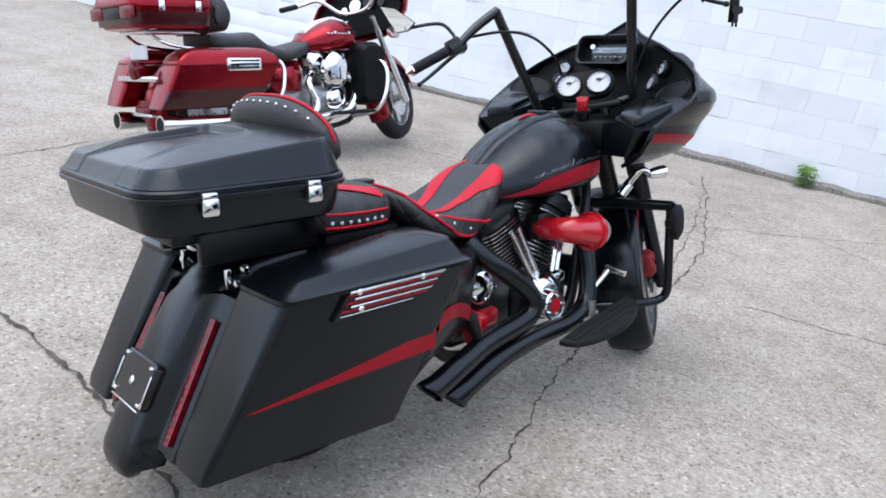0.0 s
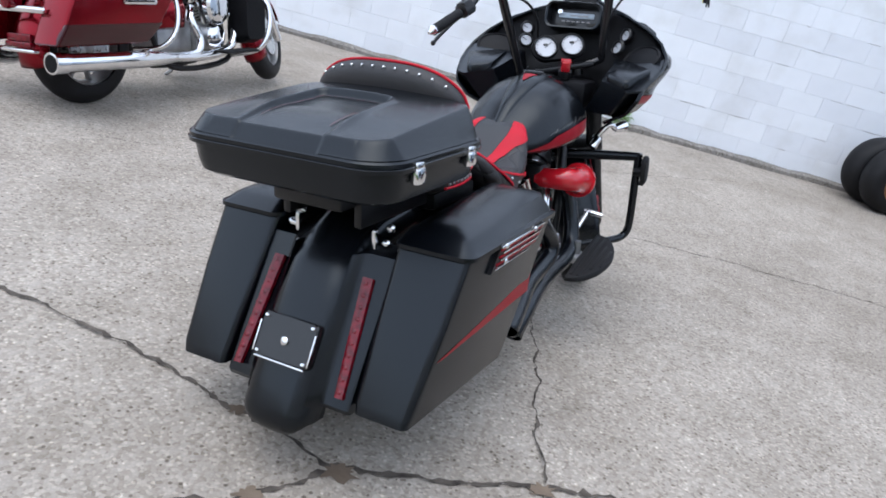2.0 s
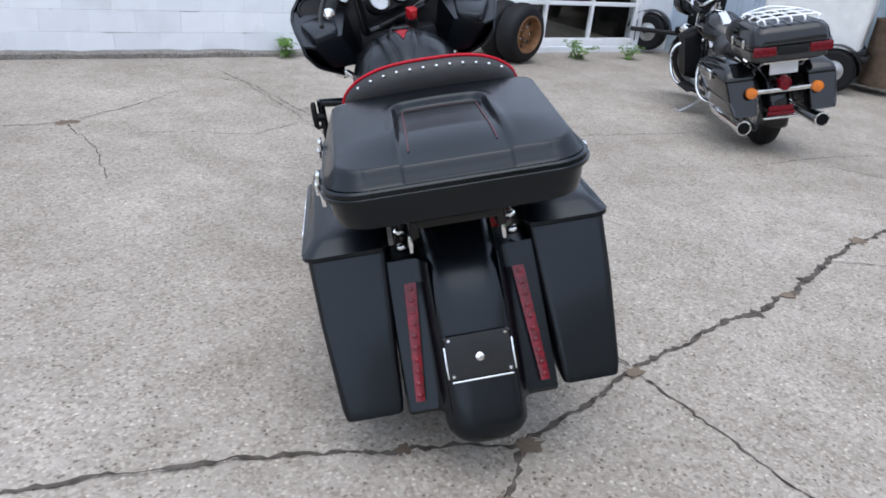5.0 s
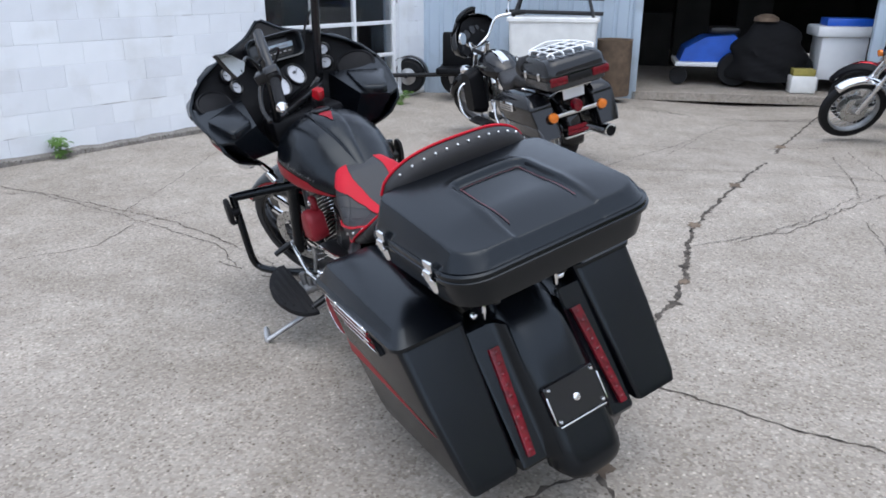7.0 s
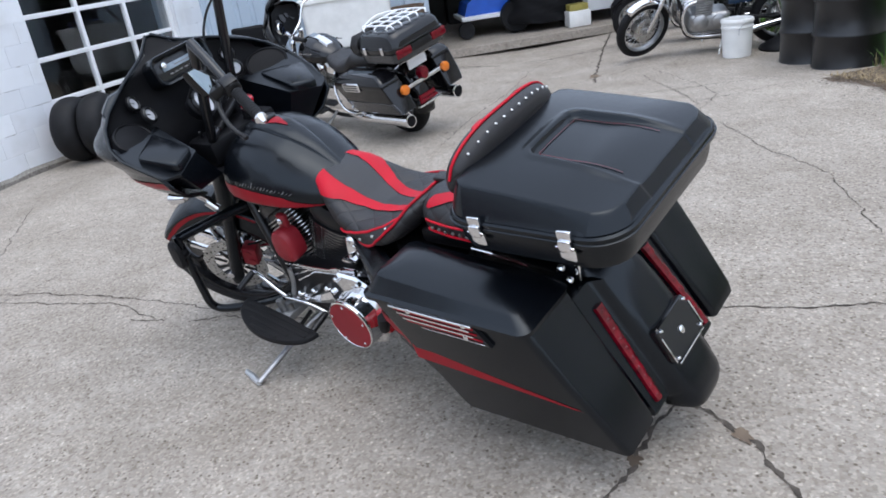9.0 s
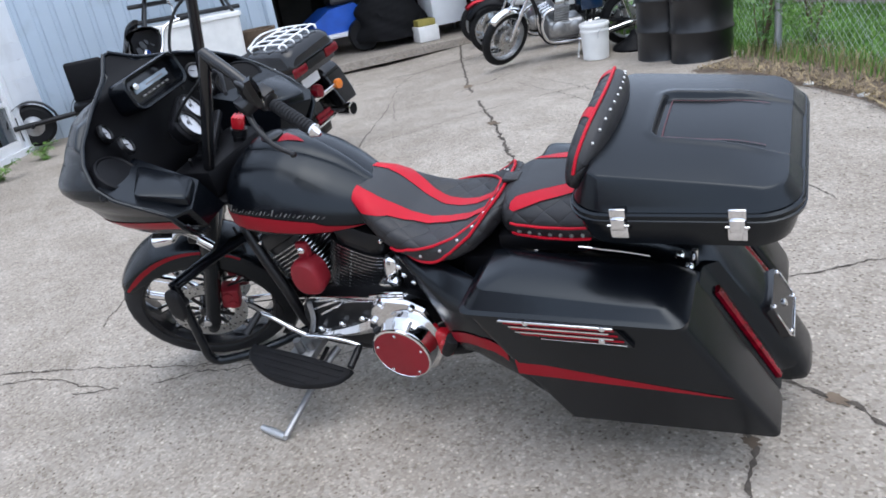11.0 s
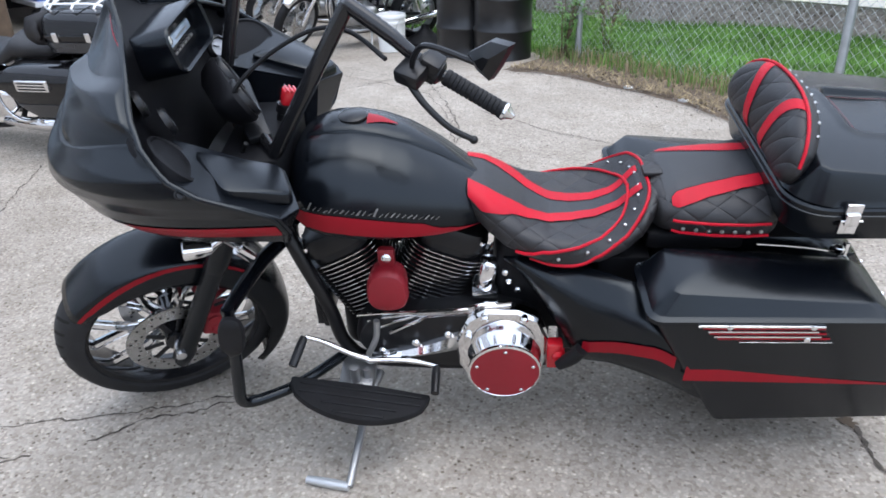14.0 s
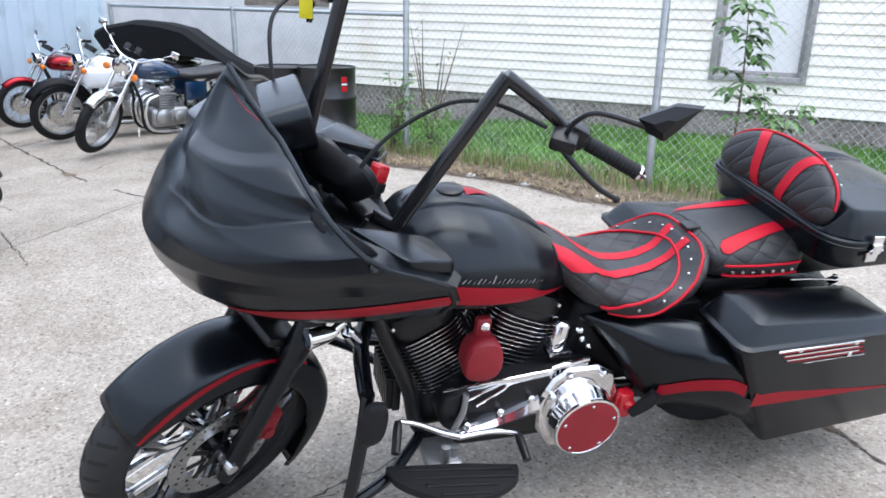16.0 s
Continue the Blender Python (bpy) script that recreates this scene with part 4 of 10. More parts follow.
def build_front_wheel(b):
    wheel = thing_part("front_wheel", b, STEER_M @ Matrix.Translation(AXLE), "front wheel with chrome forked spokes")
    build_tyre(wheel, 0.331, 0.125, 0.258)
    bm = bmesh.new()
    prof = [(0.263, -0.052), (0.268, -0.058), (0.262, -0.060), (0.245, -0.050), (0.238, -0.02), (0.236, 0.0), (0.238, 0.02), (0.245, 0.050), (0.262, 0.060), (0.268, 0.058), (0.263, 0.052), (0.252, 0.0)]
    seg = 64
    rows = [[bm.verts.new((r * math.cos(a), h, r * math.sin(a))) for r, h in prof] for a in [2 * math.pi * k / seg for k in range(seg)]]
    for i in range(seg):
        a, c = rows[i], rows[(i + 1) % seg]
        for j in range(len(prof)):
            bm.faces.new((a[j], a[(j + 1) % len(prof)], c[(j + 1) % len(prof)], c[j]))
    part("rim", bm, GLOSSBLK, wheel, "gloss black rim")
    bm = bmesh.new()
    lathe(bm, [(0.02, -0.095), (0.035, -0.09), (0.038, -0.05), (0.045, -0.03), (0.045, 0.03), (0.038, 0.05), (0.035, 0.09), (0.02, 0.095)], Matrix.Rotation(radians(-90), 4, "X"), 24)
    part("hub", bm, GLOSSBLK, wheel)
    for k in range(7):
        bm = bmesh.new()
        a = 2 * math.pi * k / 7 + 0.2
        d, t = Vector((math.cos(a), 0, math.sin(a))), Vector((-math.sin(a), 0, math.cos(a)))
        for e in (-1, 1):
            tube(bm, [d * 0.035, d * 0.11 + t * 0.004 * e, d * 0.15 + t * 0.014 * e, d * 0.244 + t * 0.058 * e], [0.019, 0.016, 0.0145, 0.0155], 8, 5)
        part("spoke", bm, CHROME, wheel, "forked chrome spoke")
    for s in (1, -1):
        bm = bmesh.new()
        Mx = Matrix.Translation((0, s * 0.078, 0)) @ Matrix.Rotation(radians(-90), 4, "X")
        seg = 48
        rings = [[Mx @ Vector((r * math.cos(2 * math.pi * k / seg), r * math.sin(2 * math.pi * k / seg), h)) for k in range(seg)] for r, h in ((0.098, -0.0025), (0.148, -0.0025), (0.148, 0.0025), (0.098, 0.0025), (0.098, -0.0025))]
        loft(bm, rings, True, False, False)
        part("brake_disc", bm, STEEL, wheel, "drilled steel brake disc")
        for k in range(10):
            bm = bmesh.new()
            box(bm, (0.04, -0.008, -0.002), (0.104, 0.008, 0.002), 0.001, Mx @ Matrix.Rotation(2 * math.pi * k / 10, 4, "Z"))
            part("carrier_arm", bm, SATIN, wheel)
        # near-black dots on the disc face, shade coloured in for its holes
        bm = bmesh.new()
        for k in range(40):
            a = 2 * math.pi * k / 40
            r = 0.110 + 0.012 * (k % 3)
            for h in (0.0030, -0.0030):
                lathe(bm, [(0.0042, 0), (0.0001, 0.0002)], Mx @ Matrix.Translation((r * math.cos(a), r * math.sin(a), h)), 8)
        tagged(part("drilled_holes", bm, SHADE_BLACK, wheel), kind="stuff")
    return wheel


build_front_wheel(bike)
rear_wheel = thing_part("rear_wheel", bike, Matrix.Translation((0, 0, 0.305)), "rear wheel under the fender")
build_tyre(rear_wheel, 0.305, 0.18, 0.215)
bm = bmesh.new()
lathe(bm, [(0.03, -0.09), (0.05, -0.08), (0.06, -0.05), (0.20, -0.07), (0.216, -0.075), (0.216, 0.075), (0.20, 0.07), (0.06, 0.05), (0.05, 0.08), (0.03, 0.09)], Matrix.Rotation(radians(-90), 4, "X"), 32)
part("rim", bm, GLOSSBLK, rear_wheel)


# -- fork, front fender, brakes (all turned with the bars) --
def steered(name, bm, m, parent, label="", sharp=38):
    return part(name, bm, m, parent, label, sharp, STEER_M if parent == bike else None)


def build_front(b):
    ax = Vector((-math.sin(RAKE), 0, math.cos(RAKE)))
    for s in (1, -1):
        bm = bmesh.new()
        base = AXLE + Vector((-0.012, s * 0.118, -0.02)) - ax * 0.05
        tube(bm, [base, base + ax * 0.05, base + ax * 0.09, base + ax * 0.42, base + ax * 0.44], [0.022, 0.031, 0.029, 0.029, 0.034], 16, 2)
        tube(bm, [base + ax * 0.42, base + ax * 0.46, base + ax * 0.72], [0.033, 0.036, 0.037], 16, 2)
        steered("fork_leg", bm, MATTE, b, "matte black fork leg")
        bm = bmesh.new()
        c = AXLE + Vector((-0.125, s * 0.085, 0.06))
        box(bm, (-0.035, -0.032, -0.05), (0.035, 0.032, 0.05), 0.012, Matrix.Translation(c) @ Matrix.Rotation(radians(-20), 4, "Y"))
        for dz in (-0.024, 0.024):
            lathe(bm, [(0.02, 0), (0.018, 0.008), (0.0003, 0.009)], Matrix.Translation(c + Vector((0, s * 0.03, dz))) @ Matrix.Rotation(radians(-90 * s), 4, "X"), 14)
        steered("brake_caliper", bm, REDCRINKLE, b, "red brake caliper")
        bm = bmesh.new()
        tube(bm, [c + Vector((-0.01, 0, 0.05)), c + Vector((-0.10, -s * 0.01, 0.06)), c + Vector((-0.14, -s * 0.02, 0.16)), c + Vector((-0.16, -s * 0.02, 0.30))], 0.005, 6)
        steered("brake_hose", bm, RUBBER, b)
    bm = bmesh.new()
    lathe(bm, [(0.011, -0.15), (0.016, -0.148), (0.016, 0.148), (0.011, 0.15)], Matrix.Translation(AXLE) @ Matrix.Rotation(radians(-90), 4, "X"), 14)
    steered("axle", bm, CHROME, b)
    bm = bmesh.new()
    for h, w in ((0.40, 0.10), (0.66, 0.15)):
        c = AXLE + ax * h
        box(bm, (-0.05, -w, -0.016), (0.06, w, 0.016), 0.012, Matrix.Translation(c) @ Matrix.Rotation(-RAKE, 4, "Y"))
    tube(bm, [AXLE + ax * 0.42 + Vector((0.0, 0, 0)), AXLE + ax * 0.66], 0.035, 14, 1)
    steered("triple_clamp", bm, SATIN, b, "black fork clamps")

    def fender_ring(t, grow=0.0):
        a = radians(45 + 183 * t)
        R = 0.340 + 0.018 * smooth(0.0, 0.40, t) + grow
        w = 0.087 + 0.006 * math.sin(math.pi * t)
        drop = 0.10 if 0.05 < t < 0.8 else 0.085
        ring = []
        for k in range(25):
            u = -1 + 2 * k / 24
            q = abs(u)
            if q < 0.62:
                y = w * math.sin(q / 0.62 * math.pi / 2) ** 0.85
                r = R - (1 - math.cos(q / 0.62 * math.pi / 2)) * 0.026
            else:
                y = w + 0.004 * (q - 0.62)
                r = R - 0.026 - (q - 0.62) / 0.38 * drop * (0.35 + 0.65 * math.sin(math.pi * min(1, max(0, t * 1.05))) ** 0.6) * 0.75
            y += grow
            ring.append(AXLE + Vector((r * math.cos(a), math.copysign(y, u), r * math.sin(a))))
        return ring

    bm = bmesh.new()
    loft(bm, [fender_ring(k / 44) for k in range(45)], closed=False)
    f = steered("front_fender", bm, MATTE, b, "matte black wrap-round front fender with a red line", 55)
    sm = f.modifiers.new("thickness", "SOLIDIFY")
    sm.thickness, sm.offset = 0.005, 0
    for s in (1, -1):
        bm = bmesh.new()
        rows = []
        for k in range(31):
            ring = fender_ring(0.004 + 0.50 * k / 30, 0.003)
            low = 22.0 - 2.3 * smooth(0, 26, k) - 0.5 * k / 30
            high = low - 1.9 + 0.7 * k / 30
            row = []
            for q in (low, (low + high) / 2, high):
                n = int(q)
                p = ring[n].lerp(ring[n + 1], q - n)
                row.append(p if s > 0 else Vector((p.x, -p.y, p.z)))
            rows.append(row)
        loft(bm, rows, closed=False)
        part("stripe", bm, STRIPE, f, "thin red stripe")


build_front(bike)


# -- tank --
TANK = [(0.655, 0.070, 0.672, 0.735), (0.70, 0.108, 0.662, 0.765), (0.75, 0.142, 0.658, 0.800), (0.81, 0.172, 0.656, 0.842), (0.88, 0.196, 0.657, 0.882), (0.95, 0.210, 0.660, 0.908), (1.02, 0.215, 0.664, 0.920), (1.08, 0.210, 0.670, 0.918), (1.13, 0.194, 0.682, 0.900), (1.165, 0.165, 0.700, 0.872), (1.185, 0.115, 0.725, 0.835)]


def tank_at(x):
    xs = [t[0] for t in TANK]
    return [float(np.interp(x, xs, [t[i] for t in TANK])) for i in (1, 2, 3)]


def tank_point(x, a, grow=0.0):
    """a: 0 at the bottom middle, 180 over the left side to the top middle."""
    w, z0, z1 = tank_at(x)
    zc = z0 + (z1 - z0) * 0.36
    t = radians(a)
    y = math.sin(t)
    c = -math.cos(t)
    yy = (w + grow) * math.copysign(abs(y) ** 0.78, y)
    zz = zc + ((z1 - zc + grow) * abs(c) ** 0.95 if c > 0 else -(zc - z0 + grow) * abs(c) ** 0.5)
    if c > 0:
        yy *= 1 - 0.10 * c
    return Vector((x, yy, zz))


def build_tank(b):
    bm = bmesh.new()
    n = 60
    xs = list(np.linspace(0.655, 1.185, 40))
    loft(bm, [[tank_point(x, 360 * k / n) for k in range(n)] for x in xs])
    tank = part("fuel_tank", bm, MATTE, b, "matte black fuel tank with a red band", 50)
    for s in (1, -1):
        bm = bmesh.new()
        rows = []
        for k in range(30):
            x = 0.692 + (1.165 - 0.692) * k / 29
            lo = float(np.interp(x, (0.69, 0.845, 1.04, 1.165), (76, 75, 82, 82)))
            hi = float(np.interp(x, (0.69, 0.76, 0.845, 1.04, 1.165), (77, 86, 91, 95, 95)))
            rows.append([tank_point(x, s * (lo + (hi - lo) * q / 4), 0.0022) for q in range(5)])
        loft(bm, rows, closed=False)
        part("stripe", bm, STRIPE, tank, "red band")
        rnd = random.Random(3)
        bm = bmesh.new()
        for k in range(24):
            h = 7.0 if k in (0, 12) else rnd.uniform(2.2, 4.6)
            x0 = 1.125 - 0.0135 * k
            base = 98 - 0.10 * k + rnd.uniform(-0.3, 0.3)
            w = 0.0024 if k % 3 else 0.0046
            pts = ((x0, base), (x0 - w, base), (x0 - w - s * 0.010, base + h), (x0 - s * 0.010, base + h))
            bm.faces.new([bm.verts.new(tank_point(x, s * a, 0.0025)) for x, a in pts])
        part("emblem_bar", bm, SILVERTXT, tank, "row of small silver bars")
    # raised spine along the top
    bm = bmesh.new()
    rings = []
    for k in range(30):
        x = 0.70 + 0.44 * k / 29
        w, z0, z1 = tank_at(x)
        hw = 0.022 + 0.038 * smooth(0.70, 0.98, x) - 0.012 * smooth(1.06, 1.14, x)
        h = 0.012 * smooth(0.70, 0.80, x) * smooth(1.145, 1.09, x) + 0.002
        rings.append([(x, y, tank_at(x)[2] + zz) for y, zz in [(hw * math.cos(math.pi * q / 12), -0.016 + (h + 0.016) * math.sin(math.pi * q / 12) ** 0.6) for q in range(13)]])
    loft(bm, rings)
    sp = part("tank_console", bm, MATTE, tank)
    bm = bmesh.new()
    zt = tank_at(1.02)[2] + 0.013
    lathe(bm, [(0.036, -0.004), (0.036, 0.002), (0.032, 0.005), (0.0003, 0.006)], pose(1.022, 0, zt, 0, 2, 0), 32)
    part("fuel_cap", bm, SATIN, tank, "flush black fuel cap")
    bm = bmesh.new()
    rows = []
    for k in range(8):
        x = 0.985 - 0.075 * k / 7
        hw = 0.026 * (1 - k / 7) + 0.0008
        z = tank_at(x)[2] + 0.012 * smooth(0.70, 0.80, x) + 0.0052
        rows.append([(x, y, z - abs(y) * abs(y) * 6) for y in (-hw, -hw / 2, 0, hw / 2, hw)])
    loft(bm, rows, closed=False)
    part("red_tip", bm, STRIPE, tank, "red arrow behind the cap")
    return tank


build_tank(bike)


# -- seats --
SEAT = [(0.760, 0.080, 0.735, 0.775), (0.735, 0.105, 0.70, 0.792), (0.69, 0.135, 0.655, 0.775), (0.64, 0.158, 0.615, 0.742), (0.58, 0.175, 0.592, 0.708), (0.52, 0.187, 0.582, 0.690), (0.46, 0.196, 0.584, 0.688), (0.40, 0.200, 0.600, 0.696), (0.34, 0.192, 0.628, 0.722), (0.295, 0.170, 0.66, 0.758), (0.265, 0.130, 0.69, 0.768), (0.25, 0.09, 0.71, 0.765)]
PILLION = [(0.272, 0.10, 0.67, 0.755), (0.25, 0.135, 0.66, 0.766), (0.21, 0.155, 0.655, 0.775), (0.13, 0.172, 0.655, 0.782), (0.05, 0.184, 0.66, 0.79), (0.0, 0.186, 0.665, 0.795), (-0.02, 0.17, 0.68, 0.79)]


def seat_point(table, x, a, grow=0.0, dish=0.0):
    xs = [t[0] for t in table][::-1]
    w, z0, z1 = [float(np.interp(x, xs, [t[i] for t in table][::-1])) for i in (1, 2, 3)]
    t = radians(a)
    c, sn = -math.cos(t), math.sin(t)
    zc = z0 + (z1 - z0) * 0.42
    y = (w + grow) * math.copysign(abs(sn) ** 0.72, sn)
    z = zc + ((z1 - zc + grow) * c ** 0.8 if c > 0 else -(zc - z0 + grow) * abs(c) ** 0.6)
    z -= dish * max(0, c) ** 3 * (0.010 + 0.026 * smooth(0.27, 0.36, x) * smooth(0.66, 0.50, x))
    return Vector((x, y, z))


def band(table, pts, grow, rows_n=26, cols=5, dish=0.0):
    """A strip on a seat: rows of (x, low angle, high angle)."""
    rows = []
    for k in range(rows_n + 1):
        t = k / rows_n * (len(pts) - 1)
        i = min(len(pts) - 2, int(t))
        f = t - i
        x, lo, hi = [pts[i][q] + (pts[i + 1][q] - pts[i][q]) * f for q in range(3)]
        rows.append([seat_point(table, x, lo + (hi - lo) * q / cols, grow, dish) for q in range(cols + 1)])
    bm = bmesh.new()
    loft(bm, rows, closed=False)
    return bm


def build_seats(b):
    n = 56
    bm = bmesh.new()
    loft(bm, [[seat_point(SEAT, x, 360 * k / n, 0, 1.0) for k in range(n)] for x in np.linspace(0.76, 0.25, 56)])
    seat = part("seat", bm, QUILT, b, "black quilted leather rider seat with red flashes, piping and studs", 60)
    bm = bmesh.new()
    loft(bm, [[seat_point(PILLION, x, 360 * k / n) for k in range(n)] for x in np.linspace(0.272, -0.02, 34)])
    pil = part("pillion_seat", bm, QUILT, b, "black quilted leather passenger seat with red stripes", 60)
    for s in (1, -1):
        for pts, m, nm in (
            ([(0.735, 108, 157), (0.70, 101, 158), (0.66, 122, 161), (0.62, 143, 166), (0.56, 159, 171.5), (0.50, 166, 175.5), (0.44, 169.5, 177), (0.36, 171, 177.2), (0.33, 170.5, 176.8), (0.305, 168.5, 175.8), (0.288, 167, 175)], REDLEATHER, "flash"),
            ([(0.735, 157.6, 180), (0.70, 158.6, 180), (0.66, 161.6, 180), (0.62, 166.5, 180), (0.56, 171.9, 180), (0.50, 175.8, 180), (0.44, 177.2, 180), (0.36, 177.4, 180), (0.305, 176.2, 180), (0.29, 175.5, 180)], GREYLEATHER, "grey_panel"),
            ([(0.752, 20, 178), (0.745, 25, 178), (0.737, 40, 178), (0.733, 60, 178)], GREYLEATHER, "grey_panel"),
        ):
            part(nm, band(SEAT, [(x, s * lo, s * hi) for x, lo, hi in pts], 0.0035 if m == REDLEATHER else 0.002, 54, 8, 1.0), m, seat, "red leather flash" if m == REDLEATHER else "", 60)
        for pts, m, nm in (
            ([(0.228, 124, 138), (0.215, 121, 148), (0.19, 128, 153), (0.14, 141, 160), (0.06, 152, 167), (0.0, 156, 169)], REDLEATHER, "stripe"),
            ([(0.240, 118, 180), (0.228, 139, 180), (0.215, 149, 180), (0.19, 154, 180), (0.14, 161, 180), (0.06, 168, 180), (0.0, 170, 180)], GREYLEATHER, "grey_panel"),
        ):
            part(nm, band(PILLION, [(x, s * lo, s * hi) for x, lo, hi in pts], 0.0035 if m == REDLEATHER else 0.002, 40, 8), m, pil, "red leather stripe" if m == REDLEATHER else "", 60)
        for lo in (96, 78):
            bm = bmesh.new()
            tube(bm, [seat_point(PILLION, x, s * lo, 0.003) for x in np.linspace(0.225, 0.0, 14)], 0.004, 6, 1)
            part("piping", bm, REDLEATHER, pil, "red piping")
        for k in range(7):
            p = seat_point(PILLION, 0.20 - 0.03 * k, s * 87, 0.002)
            bm = bmesh.new()
            lathe(bm, [(0.006, 0), (0.005, 0.003), (0.0002, 0.004)], along(p, p + Vector((0, s, 0.1))), 10)
            part("stud", bm, STEEL, pil)
    # studded band round the back of the rider seat, between two red pipings
    def rim(off_a, off_x, grow):
        line = []
        for k in range(61):
            f = -1 + 2 * k / 60
            t = abs(f)
            a = 62 + 118 * (1 - t) ** 0.8 + off_a * (1 - 0.2 * (1 - t))
            x = 0.285 + 0.30 * t ** 2.4 + off_x
            line.append(seat_point(SEAT, x, math.copysign(min(180, a), f), grow, 1.0))
        return line

    inner, outer = rim(14, 0.028, 0.004), rim(-12, -0.012, 0.005)
    bm = bmesh.new()
    loft(bm, [inner, outer], closed=False)
    part("studded_band", bm, LEATHER, seat, "black leather band with chrome studs", 60)
    for line in (inner, outer):
        bm = bmesh.new()
        tube(bm, line, 0.0045, 6, 1)
        part("piping", bm, REDLEATHER, seat, "red piping")
    for k in range(4, 57, 4):
        p = inner[k].lerp(outer[k], 0.5)
        nrm = (p - Vector((p.x + 0.05, 0, 0.62))).normalized()
        bm = bmesh.new()
        lathe(bm, [(0.0052, -0.001), (0.0048, 0.002), (0.0026, 0.0040), (0.0002, 0.0045)], along(p + nrm * 0.001, p + nrm), 10)
        part("stud", bm, STEEL, seat)
    bm = bmesh.new()
    box(bm, (0.232, -0.022, 0.762), (0.282, 0.022, 0.775), 0.004)
    part("strap_keeper", bm, LEATHER, seat)


build_seats(bike)


# -- side covers stretched to the saddlebags --
def build_side_cover(b, s):
    sec = [(0.640, 0.100, 0.555, 0.585), (0.60, 0.128, 0.530, 0.592), (0.55, 0.165, 0.470, 0.595), (0.50, 0.200, 0.400, 0.595), (0.455, 0.232, 0.335, 0.595), (0.42, 0.258, 0.318, 0.595), (0.36, 0.290, 0.340, 0.595), (0.30, 0.322, 0.345, 0.592), (0.22, 0.343, 0.325, 0.55), (0.13, 0.348, 0.270, 0.42)]
    rows = []
    for x, y, z0, z1 in sec:
        row = []
        for k in range(13):
            t = k / 12
            z = z0 + (z1 - z0) * t
            bulge = 0.02 * math.sin(math.pi * t) - 0.07 * smooth(0.75, 1.0, t) - 0.015 * smooth(0.18, 0.0, t)
            row.append(Vector((x, s * (y + bulge), z)))
        rows.append(row)
    bm = bmesh.new()
    loft(bm, rows, closed=False)
    c = part("side_cover", bm, MATTE, b, "stretched matte black side cover with a red stripe", 50)
    sm = c.modifiers.new("thickness", "SOLIDIFY")
    sm.thickness, sm.offset = 0.006, -1
    bm = bmesh.new()
    rows2 = []
    xs = [q[0] for q in sec][::-1]
    for k in range(13):
        x = 0.434 - 0.214 * k / 12
        y, z0, z1 = [float(np.interp(x, xs, [q[j] for q in sec][::-1])) for j in (1, 2, 3)]
        lo, hi = float(np.interp(x, (0.22, 0.25, 0.28, 0.32, 0.36, 0.40, 0.435), (0.415, 0.432, 0.436, 0.428, 0.412, 0.390, 0.368))), float(np.interp(x, (0.22, 0.25, 0.28, 0.32, 0.36, 0.40, 0.435), (0.455, 0.470, 0.476, 0.470, 0.455, 0.434, 0.412)))
        pts = []
        for q in range(5):
            z = lo + (hi - lo) * q / 4
            t = (z - z0) / (z1 - z0)
            bulge = 0.02 * math.sin(math.pi * t) - 0.07 * smooth(0.75, 1.0, t) - 0.015 * smooth(0.18, 0.0, t)
            pts.append(Vector((x, s * (y + bulge + 0.004), z)))
        rows2.append(pts)
    loft(bm, rows2, closed=False)
    part("stripe", bm, STRIPE, c, "red stripe")


both(lambda s: build_side_cover(bike, s))

# -- fairing, fixed to the frame --
SHELL_C = [(1.545, 1.254), (1.568, 1.222), (1.600, 1.168), (1.629, 1.120), (1.650, 1.079), (1.690, 1.034), (1.724, 0.979), (1.750, 0.925), (1.740, 0.872), (1.704, 0.812), (1.640, 0.760), (1.530, 0.736)]
SHELL_E = [(1.543, 0.010, 1.252), (1.505, 0.085, 1.199), (1.460, 0.205, 1.160), (1.420, 0.330, 1.100), (1.386, 0.385, 1.060), (1.330, 0.425, 1.010), (1.270, 0.430, 0.972), (1.200, 0.418, 0.940), (1.130, 0.398, 0.900), (1.112, 0.388, 0.858), (1.130, 0.345, 0.800), (1.180, 0.250, 0.752)]


def shell_point(v, th, s=1, grow=0.0):
    """v: row from the top edge to the chin; th: 0 on the nose line, 90 at the rear edge."""
    i = min(len(SHELL_C) - 2, int(v))
    f = v - i
    cx, cz = [SHELL_C[i][k] + (SHELL_C[i + 1][k] - SHELL_C[i][k]) * f for k in (0, 1)]
    ex, ey, ez = [SHELL_E[i][k] + (SHELL_E[i + 1][k] - SHELL_E[i][k]) * f for k in range(3)]
    a = radians(th)
    flat = 0.55 * smooth(4.6, 2.8, v)
    x = ex + (cx - ex) * max(0.0, math.cos(a)) ** (0.82 + flat)
    y = ey * math.sin(a) ** (0.86 + flat) * (1.0 + 0.05 * math.sin(2 * a) * smooth(4, 6, v))
    z = cz + (ez - cz) * math.sin(a) ** 1.6
    if grow:
        x += grow * math.cos(a)
        y += grow * math.sin(a)
    return Vector((x, s * y, z))


